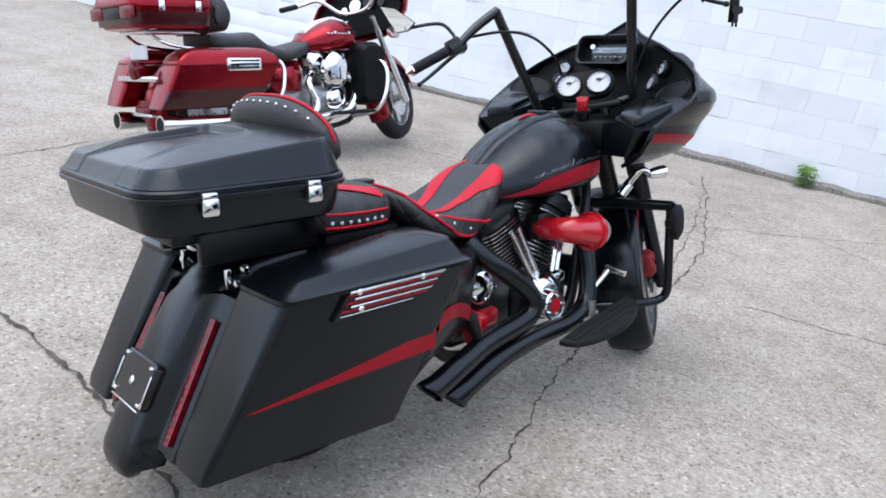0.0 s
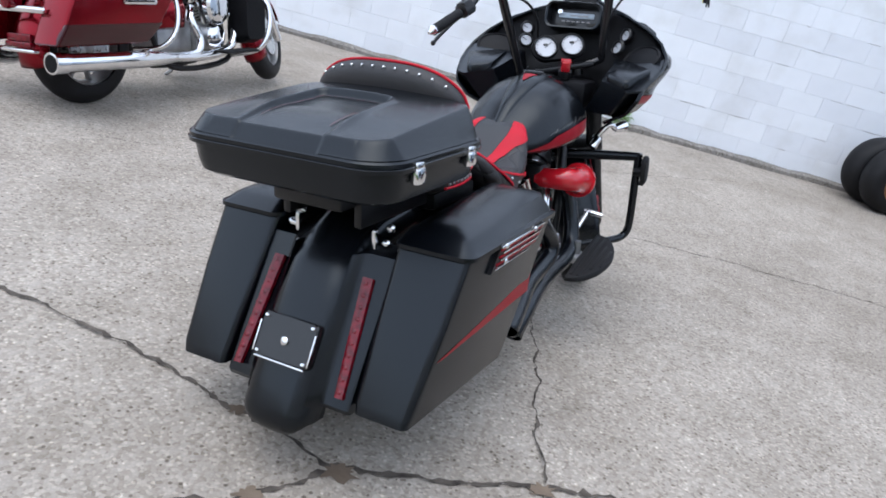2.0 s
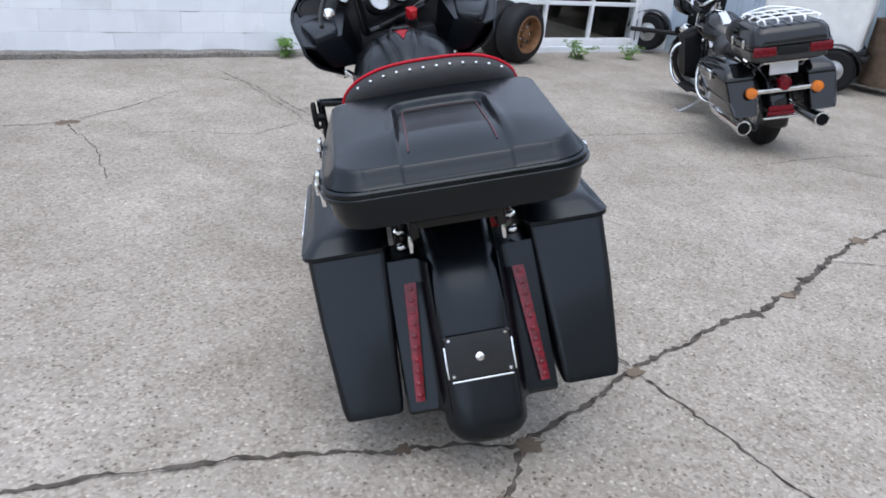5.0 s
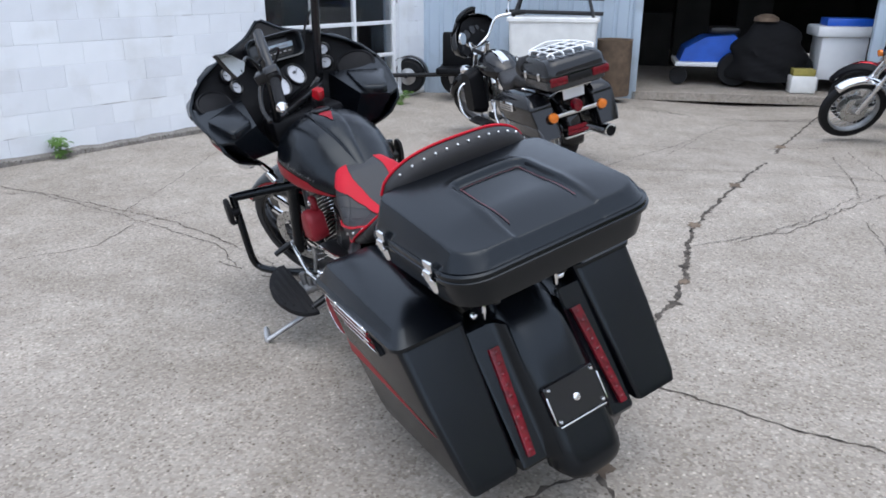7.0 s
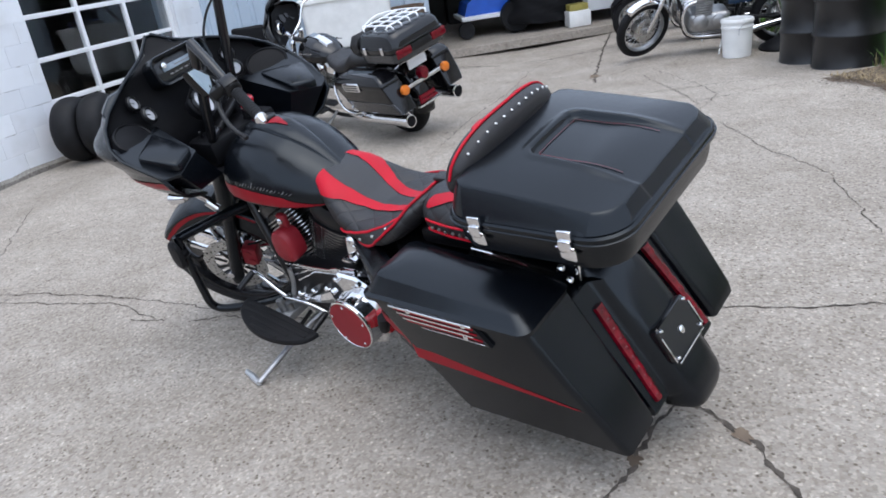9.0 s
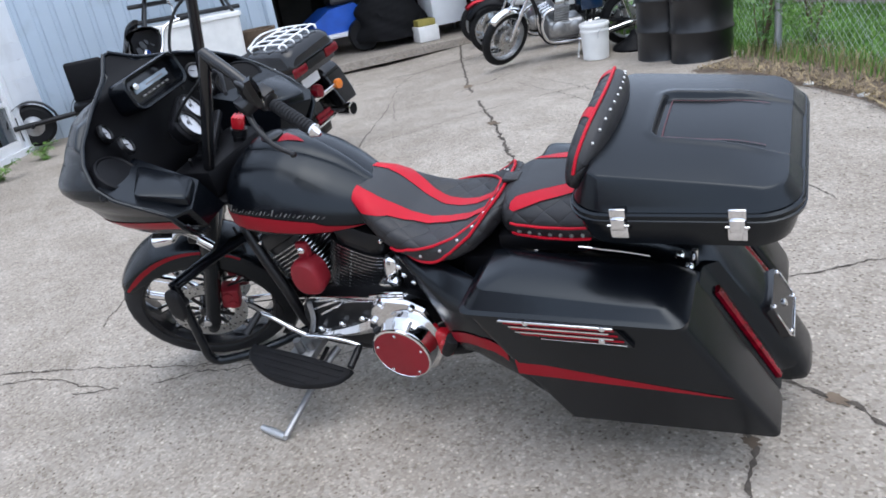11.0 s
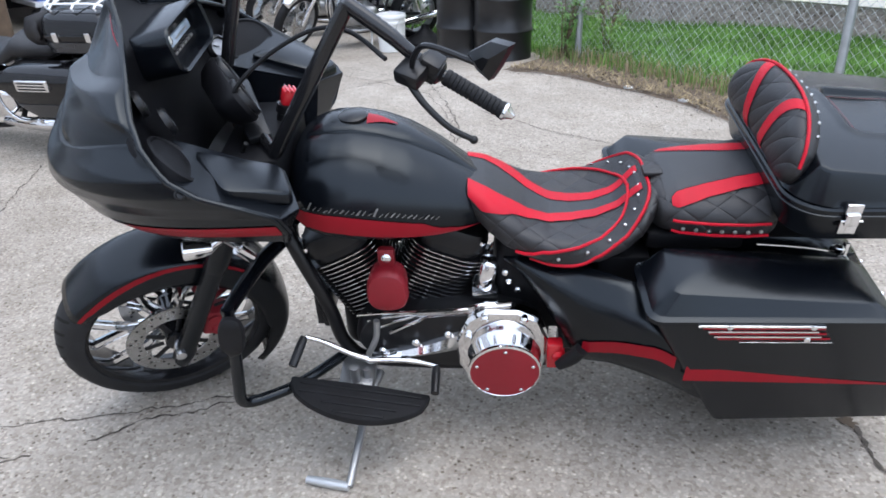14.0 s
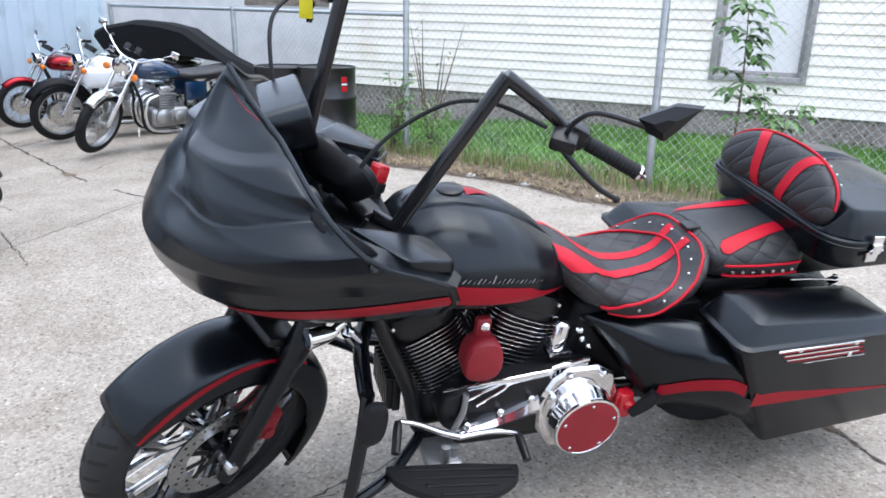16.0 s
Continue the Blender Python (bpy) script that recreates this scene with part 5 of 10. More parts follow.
def build_fairing(b):
    ths = list(np.linspace(-90, 90, 121))

    def shelf(a):
        """Rows of the ledge under the upper cowl and of the crease below the vent panel."""
        return 2.95 - 0.55 * smooth(25, 80, a), 5.0 - 1.0 * smooth(30, 85, a)

    def brow(v, t):
        """The upper cowl set in, a ledge below it, the upright vent panel and the shoulder of the bowl."""
        a = abs(t)
        top, low = shelf(a)
        inset = -0.014 * smooth(0.5, 1.1, v) * smooth(top, top - 0.8, v)
        if v <= low:
            out = (0.034 - 0.058 * smooth(top, low + 0.3, v)) * smooth(top - 0.16, top + 0.03, v)
        else:
            out = -0.016 * smooth(low + 1.1, low + 0.05, v)
        return smooth(11, 25, a) * (inset + out * smooth(90, 83, a))

    def row_at(u, a):
        """Rows bunch up along the ledge and the crease, so that both stay crisp."""
        top, low = shelf(a)
        return float(np.interp(u, (0, 2.6, 2.8, 3.2, 5.0, 5.12, 11), (0, top - 0.25, top - 0.16, top + 0.03, low, low + 0.06, 11)))

    us = list(np.linspace(0, 2.6, 30)) + list(np.linspace(2.65, 3.2, 12)) + list(np.linspace(3.3, 5.0, 26)) + [5.03, 5.06, 5.12] + list(np.linspace(5.2, 11, 80))
    bm = bmesh.new()
    rows = [[shell_point(row_at(u, abs(t)), abs(t), 1 if t >= 0 else -1, brow(row_at(u, abs(t)), t)) for t in ths] for u in us]
    loft(bm, rows, closed=False)
    shell = part("fairing", bm, MATTE, b, "matte black shark-nose fairing with a dashboard", 60)
    sm = shell.modifiers.new("thickness", "SOLIDIFY")
    sm.thickness, sm.offset = 0.007, -1
    # rolled rear edge
    for s in (1, -1):
        bm = bmesh.new()
        tube(bm, [shell_point(v, 89.5, s) for v in np.linspace(0, 11, 40)], 0.0065, 8, 1)
        part("edge_bead", bm, MATTE, shell)
        bm = bmesh.new()
        rows = []
        for k in range(34):
            th = 30 + 59 * k / 33
            wd = 0.08 + 0.62 * min(1, k / 14)
            rows.append([shell_point(9.62 - 0.74 * k / 33 - wd * 0.5 + wd * q / 3, th, s, 0.0025) for q in range(4)])
        loft(bm, rows, closed=False)
        part("stripe", bm, STRIPE, shell, "red stripe low on the fairing")
        bm = bmesh.new()
        rows = []
        for k in range(20):
            th = 30 + 44 * k / 19
            rows.append([shell_point(0.85 + 0.75 * k / 19 + 0.022 * (q - 1), th, s, 0.0022 + brow(0.85 + 0.75 * k / 19 + 0.022 * (q - 1), th)) for q in range(3)])
        loft(bm, rows, closed=False)
        part("pinstripe", bm, STRIPE, shell, "thin red line on the upper cowl")
    # inner bowl
    bm = bmesh.new()
    rows = []
    for v in np.linspace(0.12, 10.2, 42):
        row = []
        for t in np.linspace(-90, 90, 49):
            s = 1 if t >= 0 else -1
            e = shell_point(v, 89, s)
            a = radians(abs(t))
            depth = 1.475 - 0.07 * smooth(2.0, 9.0, v)
            x = e.x + (max(depth, e.x + 0.004) - e.x) * math.cos(a) ** 0.55
            row.append(Vector((x - 0.002, e.y * math.sin(a) ** 0.9 * 0.985, e.z - 0.003)))
        rows.append(row)
    loft(bm, rows, closed=False)
    inner = part("inner_fairing", bm, DARK, b, "dark inner fairing with radio and gauges", 60)
    # radio in its hood
    Rm = Matrix.Translation((1.418, 0.0, 1.140)) @ Matrix.Rotation(radians(14), 4, "Y")      # opening faces -x
    bm = bmesh.new()
    spec = ((0.08, 0.120, 0.052, 0.03), (-0.035, 0.124, 0.056, 0.034), (-0.040, 0.120, 0.053, 0.032), (-0.036, 0.112, 0.046, 0.028), (0.012, 0.104, 0.040, 0.024))
    loft(bm, [[Rm @ Vector((x, p, q)) for p, q in rounded(-w, w, -h, h, r, 5)] for x, w, h, r in spec], True, False, False)
    hood = part("radio_hood", bm, MATTE, inner)
    bm = bmesh.new()
    box(bm, (0.0, -0.104, -0.041), (0.02, 0.104, 0.041), 0.002, Rm)
    part("radio_face", bm, GLOSSBLK, hood)
    bm = bmesh.new()
    box(bm, (-0.006, -0.084, -0.006), (0.002, 0.070, 0.016), 0.002, Rm)
    part("radio_display", bm, DISPLAY, hood, "grey-blue radio display with small bars")
    bm = bmesh.new()
    lathe(bm, [(0.010, 0), (0.010, 0.012), (0.0003, 0.014)], Rm @ Matrix.Translation((-0.004, 0.064, 0.016)) @ Matrix.Rotation(radians(-90), 4, "Y"), 16)
    part("radio_knob", bm, CHROME, hood)
    bm = bmesh.new()
    for k in range(6):
        box(bm, (-0.008, -0.07 + 0.022 * k, -0.024), (0.0, -0.056 + 0.022 * k, -0.018), 0.001, Rm)
    box(bm, (-0.0075, -0.06, 0.002), (-0.005, 0.02, 0.006), 0.0, Rm)
    part("radio_button", bm, SILVERTXT, hood)

    def small_gauge(c, aim, r):
        M = along(c, Vector(c) + Vector(aim))
        bm = bmesh.new()
        lathe(bm, [(r + 0.010, -0.008), (r + 0.009, 0.002), (r + 0.003, 0.007), (r, 0.005), (r, -0.002)], M, 28)
        g = part("gauge", bm, SATIN, inner, "small round dash gauge")
        bm = bmesh.new()
        lathe(bm, [(r, -0.001), (0.0003, 0.0)], M, 28)
        part("dial", bm, DIAL, g)
        bm = bmesh.new()
        box(bm, (-0.0012, -0.002, 0.001), (0.0012, r * 0.75, 0.003), 0, M @ Matrix.Rotation(1.0, 4, "Z"))
        part("needle", bm, SATIN, g)

    for s in (1, -1):
        small_gauge((1.440, s * 0.222, 1.082), (-0.8, -s * 0.45, 0.25), 0.021)
        small_gauge((1.398, s * 0.205, 1.032), (-0.8, -s * 0.45, 0.30), 0.023)
        # speaker, glovebox and the wing that carries them
        bm = bmesh.new()
        top = [(1.402, 0.205, 0.985), (1.150, 0.232, 0.918), (1.100, 0.345, 0.892), (1.128, 0.396, 0.898), (1.262, 0.428, 0.962), (1.335, 0.418, 1.008)]
        low = [(1.39, 0.17, 0.83), (1.16, 0.17, 0.79), (1.145, 0.28, 0.79), (1.16, 0.300, 0.80), (1.27, 0.335, 0.83), (1.345, 0.33, 0.85)]
        loft(bm, [[(x, s * y, z) for x, y, z in ring] for ring in (low, [Vector(p) + Vector((0, 0, -0.008)) for p in top], top)])
        wing = part("lower_wing", bm, MATTE, b, "matte black lower fairing wing with glovebox")
        bm = bmesh.new()
        quad = [(1.338, 0.258, 0.975), (1.148, 0.246, 0.926), (1.108, 0.338, 0.910), (1.236, 0.400, 0.958)]
        c = sum((Vector(q) for q in quad), Vector()) / 4
        rings = []
        for k, h in ((1.0, -0.012), (1.0, 0.006), (0.97, 0.013), (0.90, 0.016)):
            ring = []
            for i in range(4):
                p, q, r = [Vector(quad[(i + d) % 4]) for d in (-1, 0, 1)]
                for f in range(4):
                    t = f / 3
                    m = q + (p - q).normalized() * 0.022 * (1 - t) ** 2 + (r - q).normalized() * 0.022 * t ** 2
                    ring.append(c + (m - c) * k + Vector((0, 0, h)))
            rings.append([(p.x, s * p.y, p.z) for p in ring])
        loft(bm, rings)
        part("glovebox_lid", bm, MATTE, wing)
        M = along((1.352, s * 0.322, 1.000), (1.352 - 0.62, s * (0.322 - 0.35), 1.0 + 0.70)) @ Matrix.Diagonal((1.25, 0.95, 1, 1))
        bm = bmesh.new()
        lathe(bm, [(0.072, -0.03), (0.070, 0.004), (0.064, 0.007), (0.060, 0.003), (0.03, 0.008), (0.0003, 0.010)], M, 32)
        part("speaker_grille", bm, DARK, wing, "black oval speaker grille")
        bm = bmesh.new()
        lathe(bm, [(0.012, -0.004), (0.012, 0.003), (0.008, 0.005), (0.007, 0.001), (0.0003, 0.0)], along((1.312, s * 0.431, 0.985), (1.2, s * 1.0, 1.3)), 14)
        part("wing_screw", bm, SATIN, wing)
    bm = bmesh.new()
    box(bm, (1.15, -0.17, 0.78), (1.40, 0.17, 0.80), 0.01)
    box(bm, (1.18, -0.16, 0.80), (1.34, 0.16, 0.90), 0.02)
    part("neck_shroud", bm, DARK, b)


build_fairing(bike)


# -- handlebars, instruments and controls (turned with the fork) --
def build_bars(b):
    B0, E0 = STEER_M @ Vector((1.262, -0.182, 0.945)), STEER_M @ Vector((1.068, -0.232, 1.318))
    B1, E1 = Vector((1.3695, -0.148, 0.986)), Vector((1.262, -0.188, 1.390))
    swing = Matrix.Rotation(radians(6), 4, (E1 - B1).normalized()) @ (E0 - B0).rotation_difference(E1 - B1).to_matrix().to_4x4()
    RIGHT = STEER_M.inverted() @ Matrix.Translation(B1) @ swing @ Matrix.Translation(-B0) @ STEER_M

    def bar_part(name, bm, m, parent, s, label="", sharp=38):
        if s < 0:
            bmesh.ops.transform(bm, matrix=RIGHT, verts=bm.verts)
        return part(name, bm, m, parent, label, sharp)

    bars = None
    for s in (1, -1):
        base, elbow, gin, gend = [Vector((x, s * y, z)) for x, y, z in ((1.262, 0.182, 0.945), (1.068, 0.232, 1.318), (0.944, 0.352, 1.216), (0.815, 0.486, 1.150))]
        d = (elbow - base).normalized()
        bm = bmesh.new()
        foot = RIGHT @ base if s < 0 else base
        mid = Vector((1.285, 0, 0.925))
        tube(bm, [mid, mid.lerp(foot, 0.75) + Vector((0.004, 0, -0.006)), foot, foot + d * 0.03], 0.0165, 14, 4)
        if bars is None:
            bars = steered("handlebar", bm, GLOSSBLK, b, "tall angular black handlebar")
        else:
            part("bar_foot", bm, GLOSSBLK, bars)
        bm = bmesh.new()
        tube(bm, [base - d * 0.01, base.lerp(elbow, 0.5), elbow + d * 0.004], [0.0175, 0.0185, 0.0175], 14, 1)
        bar_part("riser", bm, GLOSSBLK, bars, s)
        bm = bmesh.new()
        e = (gin - elbow).normalized()
        tube(bm, [elbow - e * 0.006, elbow.lerp(gin, 0.5) + Vector((0.0, 0, 0.006)), gin, gin.lerp(gend, 0.3)], [0.017, 0.0165, 0.0135, 0.0135], 14, 4)
        bar_part("bar_end", bm, GLOSSBLK, bars, s)
    for s in (1, -1):
        gin, gend = Vector((0.944, s * 0.352, 1.216)), Vector((0.815, s * 0.486, 1.150))
        d = (gend - gin).normalized()
        bm = bmesh.new()
        n = 12
        prof = [(0.0165, 0.045)]
        for k in range(n):
            prof += [(0.0182, 0.05 + 0.0105 * k), (0.0182, 0.056 + 0.0105 * k), (0.0165, 0.0575 + 0.0105 * k)]
        prof += [(0.0185, 0.18), (0.019, 0.186)]
        lathe(bm, prof, along(gin, gend), 18)
        grip = bar_part("grip", bm, RUBBER, bars, s, "ribbed black grip with chrome end")
        bm = bmesh.new()
        lathe(bm, [(0.019, 0.186), (0.020, 0.192), (0.013, 0.199), (0.006, 0.212), (0.0003, 0.214)], along(gin, gend), 18)
        bar_part("grip_end", bm, CHROME, grip, s)
        bm = bmesh.new()
        M = along(gin, gend)
        lathe(bm, [(0.018, -0.018), (0.026, -0.014), (0.026, 0.034), (0.018, 0.040)], M, 18)
        box(bm, (-0.024, -0.022, -0.012), (0.024, 0.03, 0.032), 0.006, M)
        bar_part("switch_housing", bm, SATIN, bars, s)
        # clamp and reservoir ahead of the grip
        fwd = Vector((0.62, s * 0.42, -0.10)).normalized()
        c = gin - d * 0.012 + fwd * 0.036
        bm = bmesh.new()
        X = fwd
        Zt = Vector((0, 0, 1))
        Yd = Zt.cross(X).normalized()
        Zt = X.cross(Yd)
        F = Matrix.Translation(c) @ Matrix((X, Yd, Zt)).transposed().to_4x4()
        box(bm, (-0.03, -0.030, -0.018), (0.028, 0.030, 0.018), 0.008, F)
        bar_part("lever_clamp", bm, SATIN, bars, s)
        bm = bmesh.new()
        p0 = c + fwd * 0.012 - Vector((0, 0, 0.012))
        tube(bm, [p0, p0 + d * 0.05 + fwd * 0.022 - Vector((0, 0, 0.008)), p0 + d * 0.115 + fwd * 0.030 - Vector((0, 0, 0.022)), p0 + d * 0.165 + fwd * 0.018 - Vector((0, 0, 0.032))], [0.009, 0.0075, 0.007, 0.0065], 10, 5)
        q = p0 + d * 0.168 + fwd * 0.017 - Vector((0, 0, 0.033))
        bmesh.ops.create_uvsphere(bm, u_segments=12, v_segments=8, radius=0.0095, matrix=Matrix.Translation(q))
        bar_part("lever", bm, SATIN, bars, s, "black control lever")
        # mirror on a curved stem
        tip, inn, low = Vector((0.871, s * 0.583, 1.398)), Vector((0.898, s * 0.470, 1.318)), Vector((0.884, s * 0.540, 1.296))
        bm = bmesh.new()
        tube(bm, [c + Vector((0, 0, 0.014)), c + Vector((-0.004, s * 0.012, 0.055)), c + Vector((-0.020, s * 0.050, 0.092)), inn.lerp(low, 0.6)], 0.0062, 8, 6)
        bar_part("mirror_stem", bm, SATIN, bars, s)
        bm = bmesh.new()
        out = [inn, inn.lerp(tip, 0.55) + Vector((0, 0, 0.018)), tip, tip.lerp(low, 0.55) + Vector((0, 0, -0.006)), low, low.lerp(inn, 0.5) + Vector((0, -s * 0.008, -0.012))]
        cc = sum(out, Vector()) / 6
        nrm = Vector((-0.86, -s * 0.25, 0.05)).normalized()
        ring0 = [p for p in out]
        ring1 = [cc + (p - cc) * 0.96 - nrm * 0.014 for p in out]
        ring2 = [cc + (p - cc) * 0.35 - nrm * 0.030 for p in out]
        loft(bm, [ring0, ring1, ring2])
        mir = bar_part("mirror", bm, SATIN, bars, s, "black angular mirror", 25)
        bm = bmesh.new()
        bm.faces.new([bm.verts.new(cc + (p - cc) * 0.92 + nrm * 0.0015) for p in out])
        bar_part("mirror_glass", bm, MIRROR, mir, s)
    # instrument pod
    face = Vector((-0.90, -0.12, 0.42)).normalized()
    P = along((1.318, 0.012, 1.022), Vector((1.318, 0.012, 1.022)) + face)
    # local x across, z out of the face
    Q = Matrix.Translation((1.312, 0.012, 1.020)) @ Matrix((face.cross(Vector((0, 1, 0))).normalized().cross(face), face.cross(Vector((0, 1, 0))).normalized(), face)).transposed().to_4x4()
    bm = bmesh.new()
    loft(bm, [[Q @ Vector((x, y, h)) for x, y in rounded(-w, w, -g, g, r, 6)] for h, w, g, r in ((-0.055, 0.070, 0.026, 0.024), (-0.035, 0.100, 0.046, 0.044), (0.0, 0.114, 0.056, 0.054), (0.010, 0.110, 0.053, 0.051), (0.011, 0.09, 0.04, 0.038))])
    pod = steered("instrument_pod", bm, DARK, b, "black pod with two white-faced dials")
    for x in (-0.055, 0.055):
        bm = bmesh.new()
        lathe(bm, [(0.050, 0.006), (0.050, 0.020), (0.047, 0.024), (0.043, 0.022), (0.043, 0.013)], Q @ Matrix.Translation((x, 0, 0)), 36)
        bz = part("dial_bezel", bm, SATIN, pod)
        bm = bmesh.new()
        lathe(bm, [(0.0435, 0.0145), (0.0003, 0.0150)], Q @ Matrix.Translation((x, 0, 0)), 36)
        part("dial_face", bm, DIAL, pod, "white dial")
        bm = bmesh.new()
        for k in range(13):
            a = radians(-225 + 22.5 * k)
            box(bm, (0.034, -0.0008, 0.0152), (0.040, 0.0008, 0.0160), 0, Q @ Matrix.Translation((x, 0, 0)) @ Matrix.Rotation(a, 4, "Z"))
        box(bm, (-0.009, -0.016, 0.0152), (0.009, -0.006, 0.0162), 0, Q @ Matrix.Translation((x, 0, 0)))
        box(bm, (-0.004, -0.001, 0.0162), (0.034, 0.001, 0.0172), 0, Q @ Matrix.Translation((x, 0, 0)) @ Matrix.Rotation(radians(215), 4, "Z"))
        part("dial_marks", bm, SATIN, bz)
    bm = bmesh.new()
    for s in (1, -1):
        tube(bm, [(1.285, s * 0.055, 0.90), (1.285, s * 0.055, 0.945)], 0.02, 14, 1)
    box(bm, (1.255, -0.12, 0.925), (1.315, 0.12, 0.948), 0.008)
    steered("riser", bm, SATIN, b, "black handlebar riser")
    bm = bmesh.new()
    TG = pose(1.305, -0.540, 1.262, 0, 0, -17)
    box(bm, (-0.019, 0.0, -0.036), (0.019, 0.002, 0.044), 0.0005, TG)
    tag = part("tag", bm, YELLOW, b, "yellow key tag hung from the right grip")
    bm = bmesh.new()
    box(bm, (-0.0195, -0.004, -0.037), (0.0195, -0.0005, 0.045), 0.001, TG)
    part("tag_back", bm, DARK, tag, "dark back of the tag")
    bm = bmesh.new()
    for k, (dx, dy, turn) in enumerate(((0.0, -0.012, 14), (-0.012, -0.018, -12), (0.012, -0.016, 34))):
        KM = TG @ Matrix.Translation((dx, dy, 0.0)) @ Matrix.Rotation(radians(turn), 4, "Y")
        lathe(bm, [(0.004, -0.0012), (0.012, -0.0012), (0.012, 0.0012), (0.004, 0.0012)], KM @ Matrix.Rotation(radians(90), 4, "X"), 14)
        box(bm, (-0.004, -0.0012, -0.052), (0.004, 0.0012, -0.008), 0.0006, KM)
    tube(bm, [(1.305, -0.545, 1.26), (1.30, -0.535, 1.315), (1.285, -0.53, 1.345)], 0.0022, 6, 4)
    part("keys", bm, SATIN, b, "bunch of dark keys")
    # ignition knob and cables stay where they hang
    K = pose(1.192, -0.063, 0.955, 0, -18, 24)
    bm = bmesh.new()
    box(bm, (-0.020, -0.018, -0.020), (0.020, 0.018, 0.022), 0.006, K)
    for k in range(3):
        box(bm, (-0.014 + 0.011 * k, -0.020, 0.016), (-0.008 + 0.011 * k, 0.020, 0.025), 0.001, K)
    kn = part("ignition_switch", bm, REDGLOSS, b, "red anodised ignition knob")
    bm = bmesh.new()
    lathe(bm, [(0.022, -0.10), (0.022, -0.045), (0.027, -0.042), (0.027, -0.020)], K, 18)
    part("switch_neck", bm, SATIN, kn)
    for pts in ([(0.90, 0.238, 1.185), (0.985, 0.14, 1.205), (1.075, 0.085, 1.188), (1.19, 0.078, 1.125), (1.27, 0.10, 1.055), (1.30, 0.10, 0.98)],
                [(1.24, -0.47, 1.29), (1.32, -0.40, 1.33), (1.42, -0.27, 1.30), (1.44, -0.17, 1.20), (1.42, -0.12, 1.06)],
                [(1.262, 0.13, 0.93), (1.30, 0.10, 0.85), (1.32, 0.05, 0.74)]):
        bm = bmesh.new()
        tube(bm, pts, 0.0052, 8, 8)
        part("control_cable", bm, RUBBER, b, "black control cable")


build_bars(bike)


# -- engine --
def build_engine(b):
    bm = bmesh.new()
    box(bm, (0.80, -0.115, 0.205), (1.10, 0.10, 0.38), 0.05, None, 4)
    case = part("crankcase", bm, SATIN, b, "black engine case")
    bm = bmesh.new()
    box(bm, (0.50, -0.105, 0.205), (0.80, 0.12, 0.42), 0.03, None, 3)
    part("gearbox", bm, SATIN, b, "black gearbox")
    for foot, head, nm in (((0.885, 0.02, 0.34), (0.765, 0.02, 0.63), "rear"), ((0.962, 0.02, 0.335), (1.110, 0.02, 0.615), "front")):
        A = along(foot, head)
        Ln = (Vector(head) - Vector(foot)).length
        bm = bmesh.new()
        loft(bm, [[A @ Vector((x, y, h)) for x, y in oval(28, 0.066, 0.075, 3.0)] for h in (0.0, Ln * 0.62)])
        cyl = part("cylinder", bm, SATIN, b, "black finned cylinder")
        fin = bmesh.new()
        loft(fin, [[(x * k, y * k, h) for x, y in oval(32, 0.092, 0.112, 3.2)] for h, k in ((-0.0024, 0.965), (-0.0014, 1.0), (0.0014, 1.0), (0.0024, 0.965))])
        first = part("cooling_fin", fin, SATIN, cyl, pose_m=A @ Matrix.Translation((0, 0, Ln * 0.10)))
        first.data.materials.append(FIN)
        for p in first.data.polygons:
            p.material_index = 1 if abs(p.normal.z) < 0.94 else 0
        for k in range(1, 16):
            again(first, cyl, A @ Matrix.Translation((0, 0, Ln * (0.10 + 0.046 * k))))
        bm = bmesh.new()
        loft(bm, [[A @ Vector((x * k, y * k, h)) for x, y in oval(32, 0.080, 0.092, 3.5)] for h, k in ((Ln * 0.60, 0.9), (Ln * 0.62, 1.0), (Ln * 0.86, 1.0), (Ln * 0.88, 0.94))])
        hd = part("cylinder_head", bm, SATIN, b, "black cylinder head")
        bm = bmesh.new()
        loft(bm, [[A @ Vector((x * k, y * k, h)) for x, y in oval(32, 0.088, 0.10, 3.5)] for h, k in ((Ln * 0.88, 1.0), (Ln * 0.97, 0.98), (Ln * 1.04, 0.86), (Ln * 1.06, 0.6))])
        part("rocker_cover", bm, SATIN, hd)
        for x, y in ((0.07, 0.075), (-0.07, 0.075), (0.07, -0.075), (-0.07, -0.075), (0, 0.092), (0, -0.092)):
            bm = bmesh.new()
            lathe(bm, [(0.009, 0), (0.009, 0.010), (0.005, 0.013), (0.0003, 0.013)], A @ Matrix.Translation((x, y, Ln * 0.98)), 8)
            part("bolt", bm, CHROME, hd)
    # horn
    M = Matrix.Translation((0.948, 0.150, 0.515)) @ Matrix.Rotation(radians(-90), 4, "X")
    bm = bmesh.new()
    prof = [(0.0, 0.92), (0.045, 1.0), (0.060, 0.97), (0.068, 0.88), (0.073, 0.6), (0.074, 0.2)]
    rings = []
    for h, k in prof:
        ring = []
        for x, y in oval(36, 0.055 * k, 0.066 * k, 2.6):
            w = 1.0 + 0.10 * (y / 0.066)
            ring.append(Vector((0.948 + x * (1.0 - 0.08 * (y / 0.066)), 0.135 + h, 0.518 + y)))
        rings.append(ring)
    loft(bm, rings)
    horn = part("horn_cover", bm, REDCRINKLE, b, "textured red horn cover")
    bm = bmesh.new()
    box(bm, (0.925, 0.14, 0.575), (0.970, 0.165, 0.635), 0.010)
    part("horn_bracket", bm, REDCRINKLE, horn)
    bm = bmesh.new()
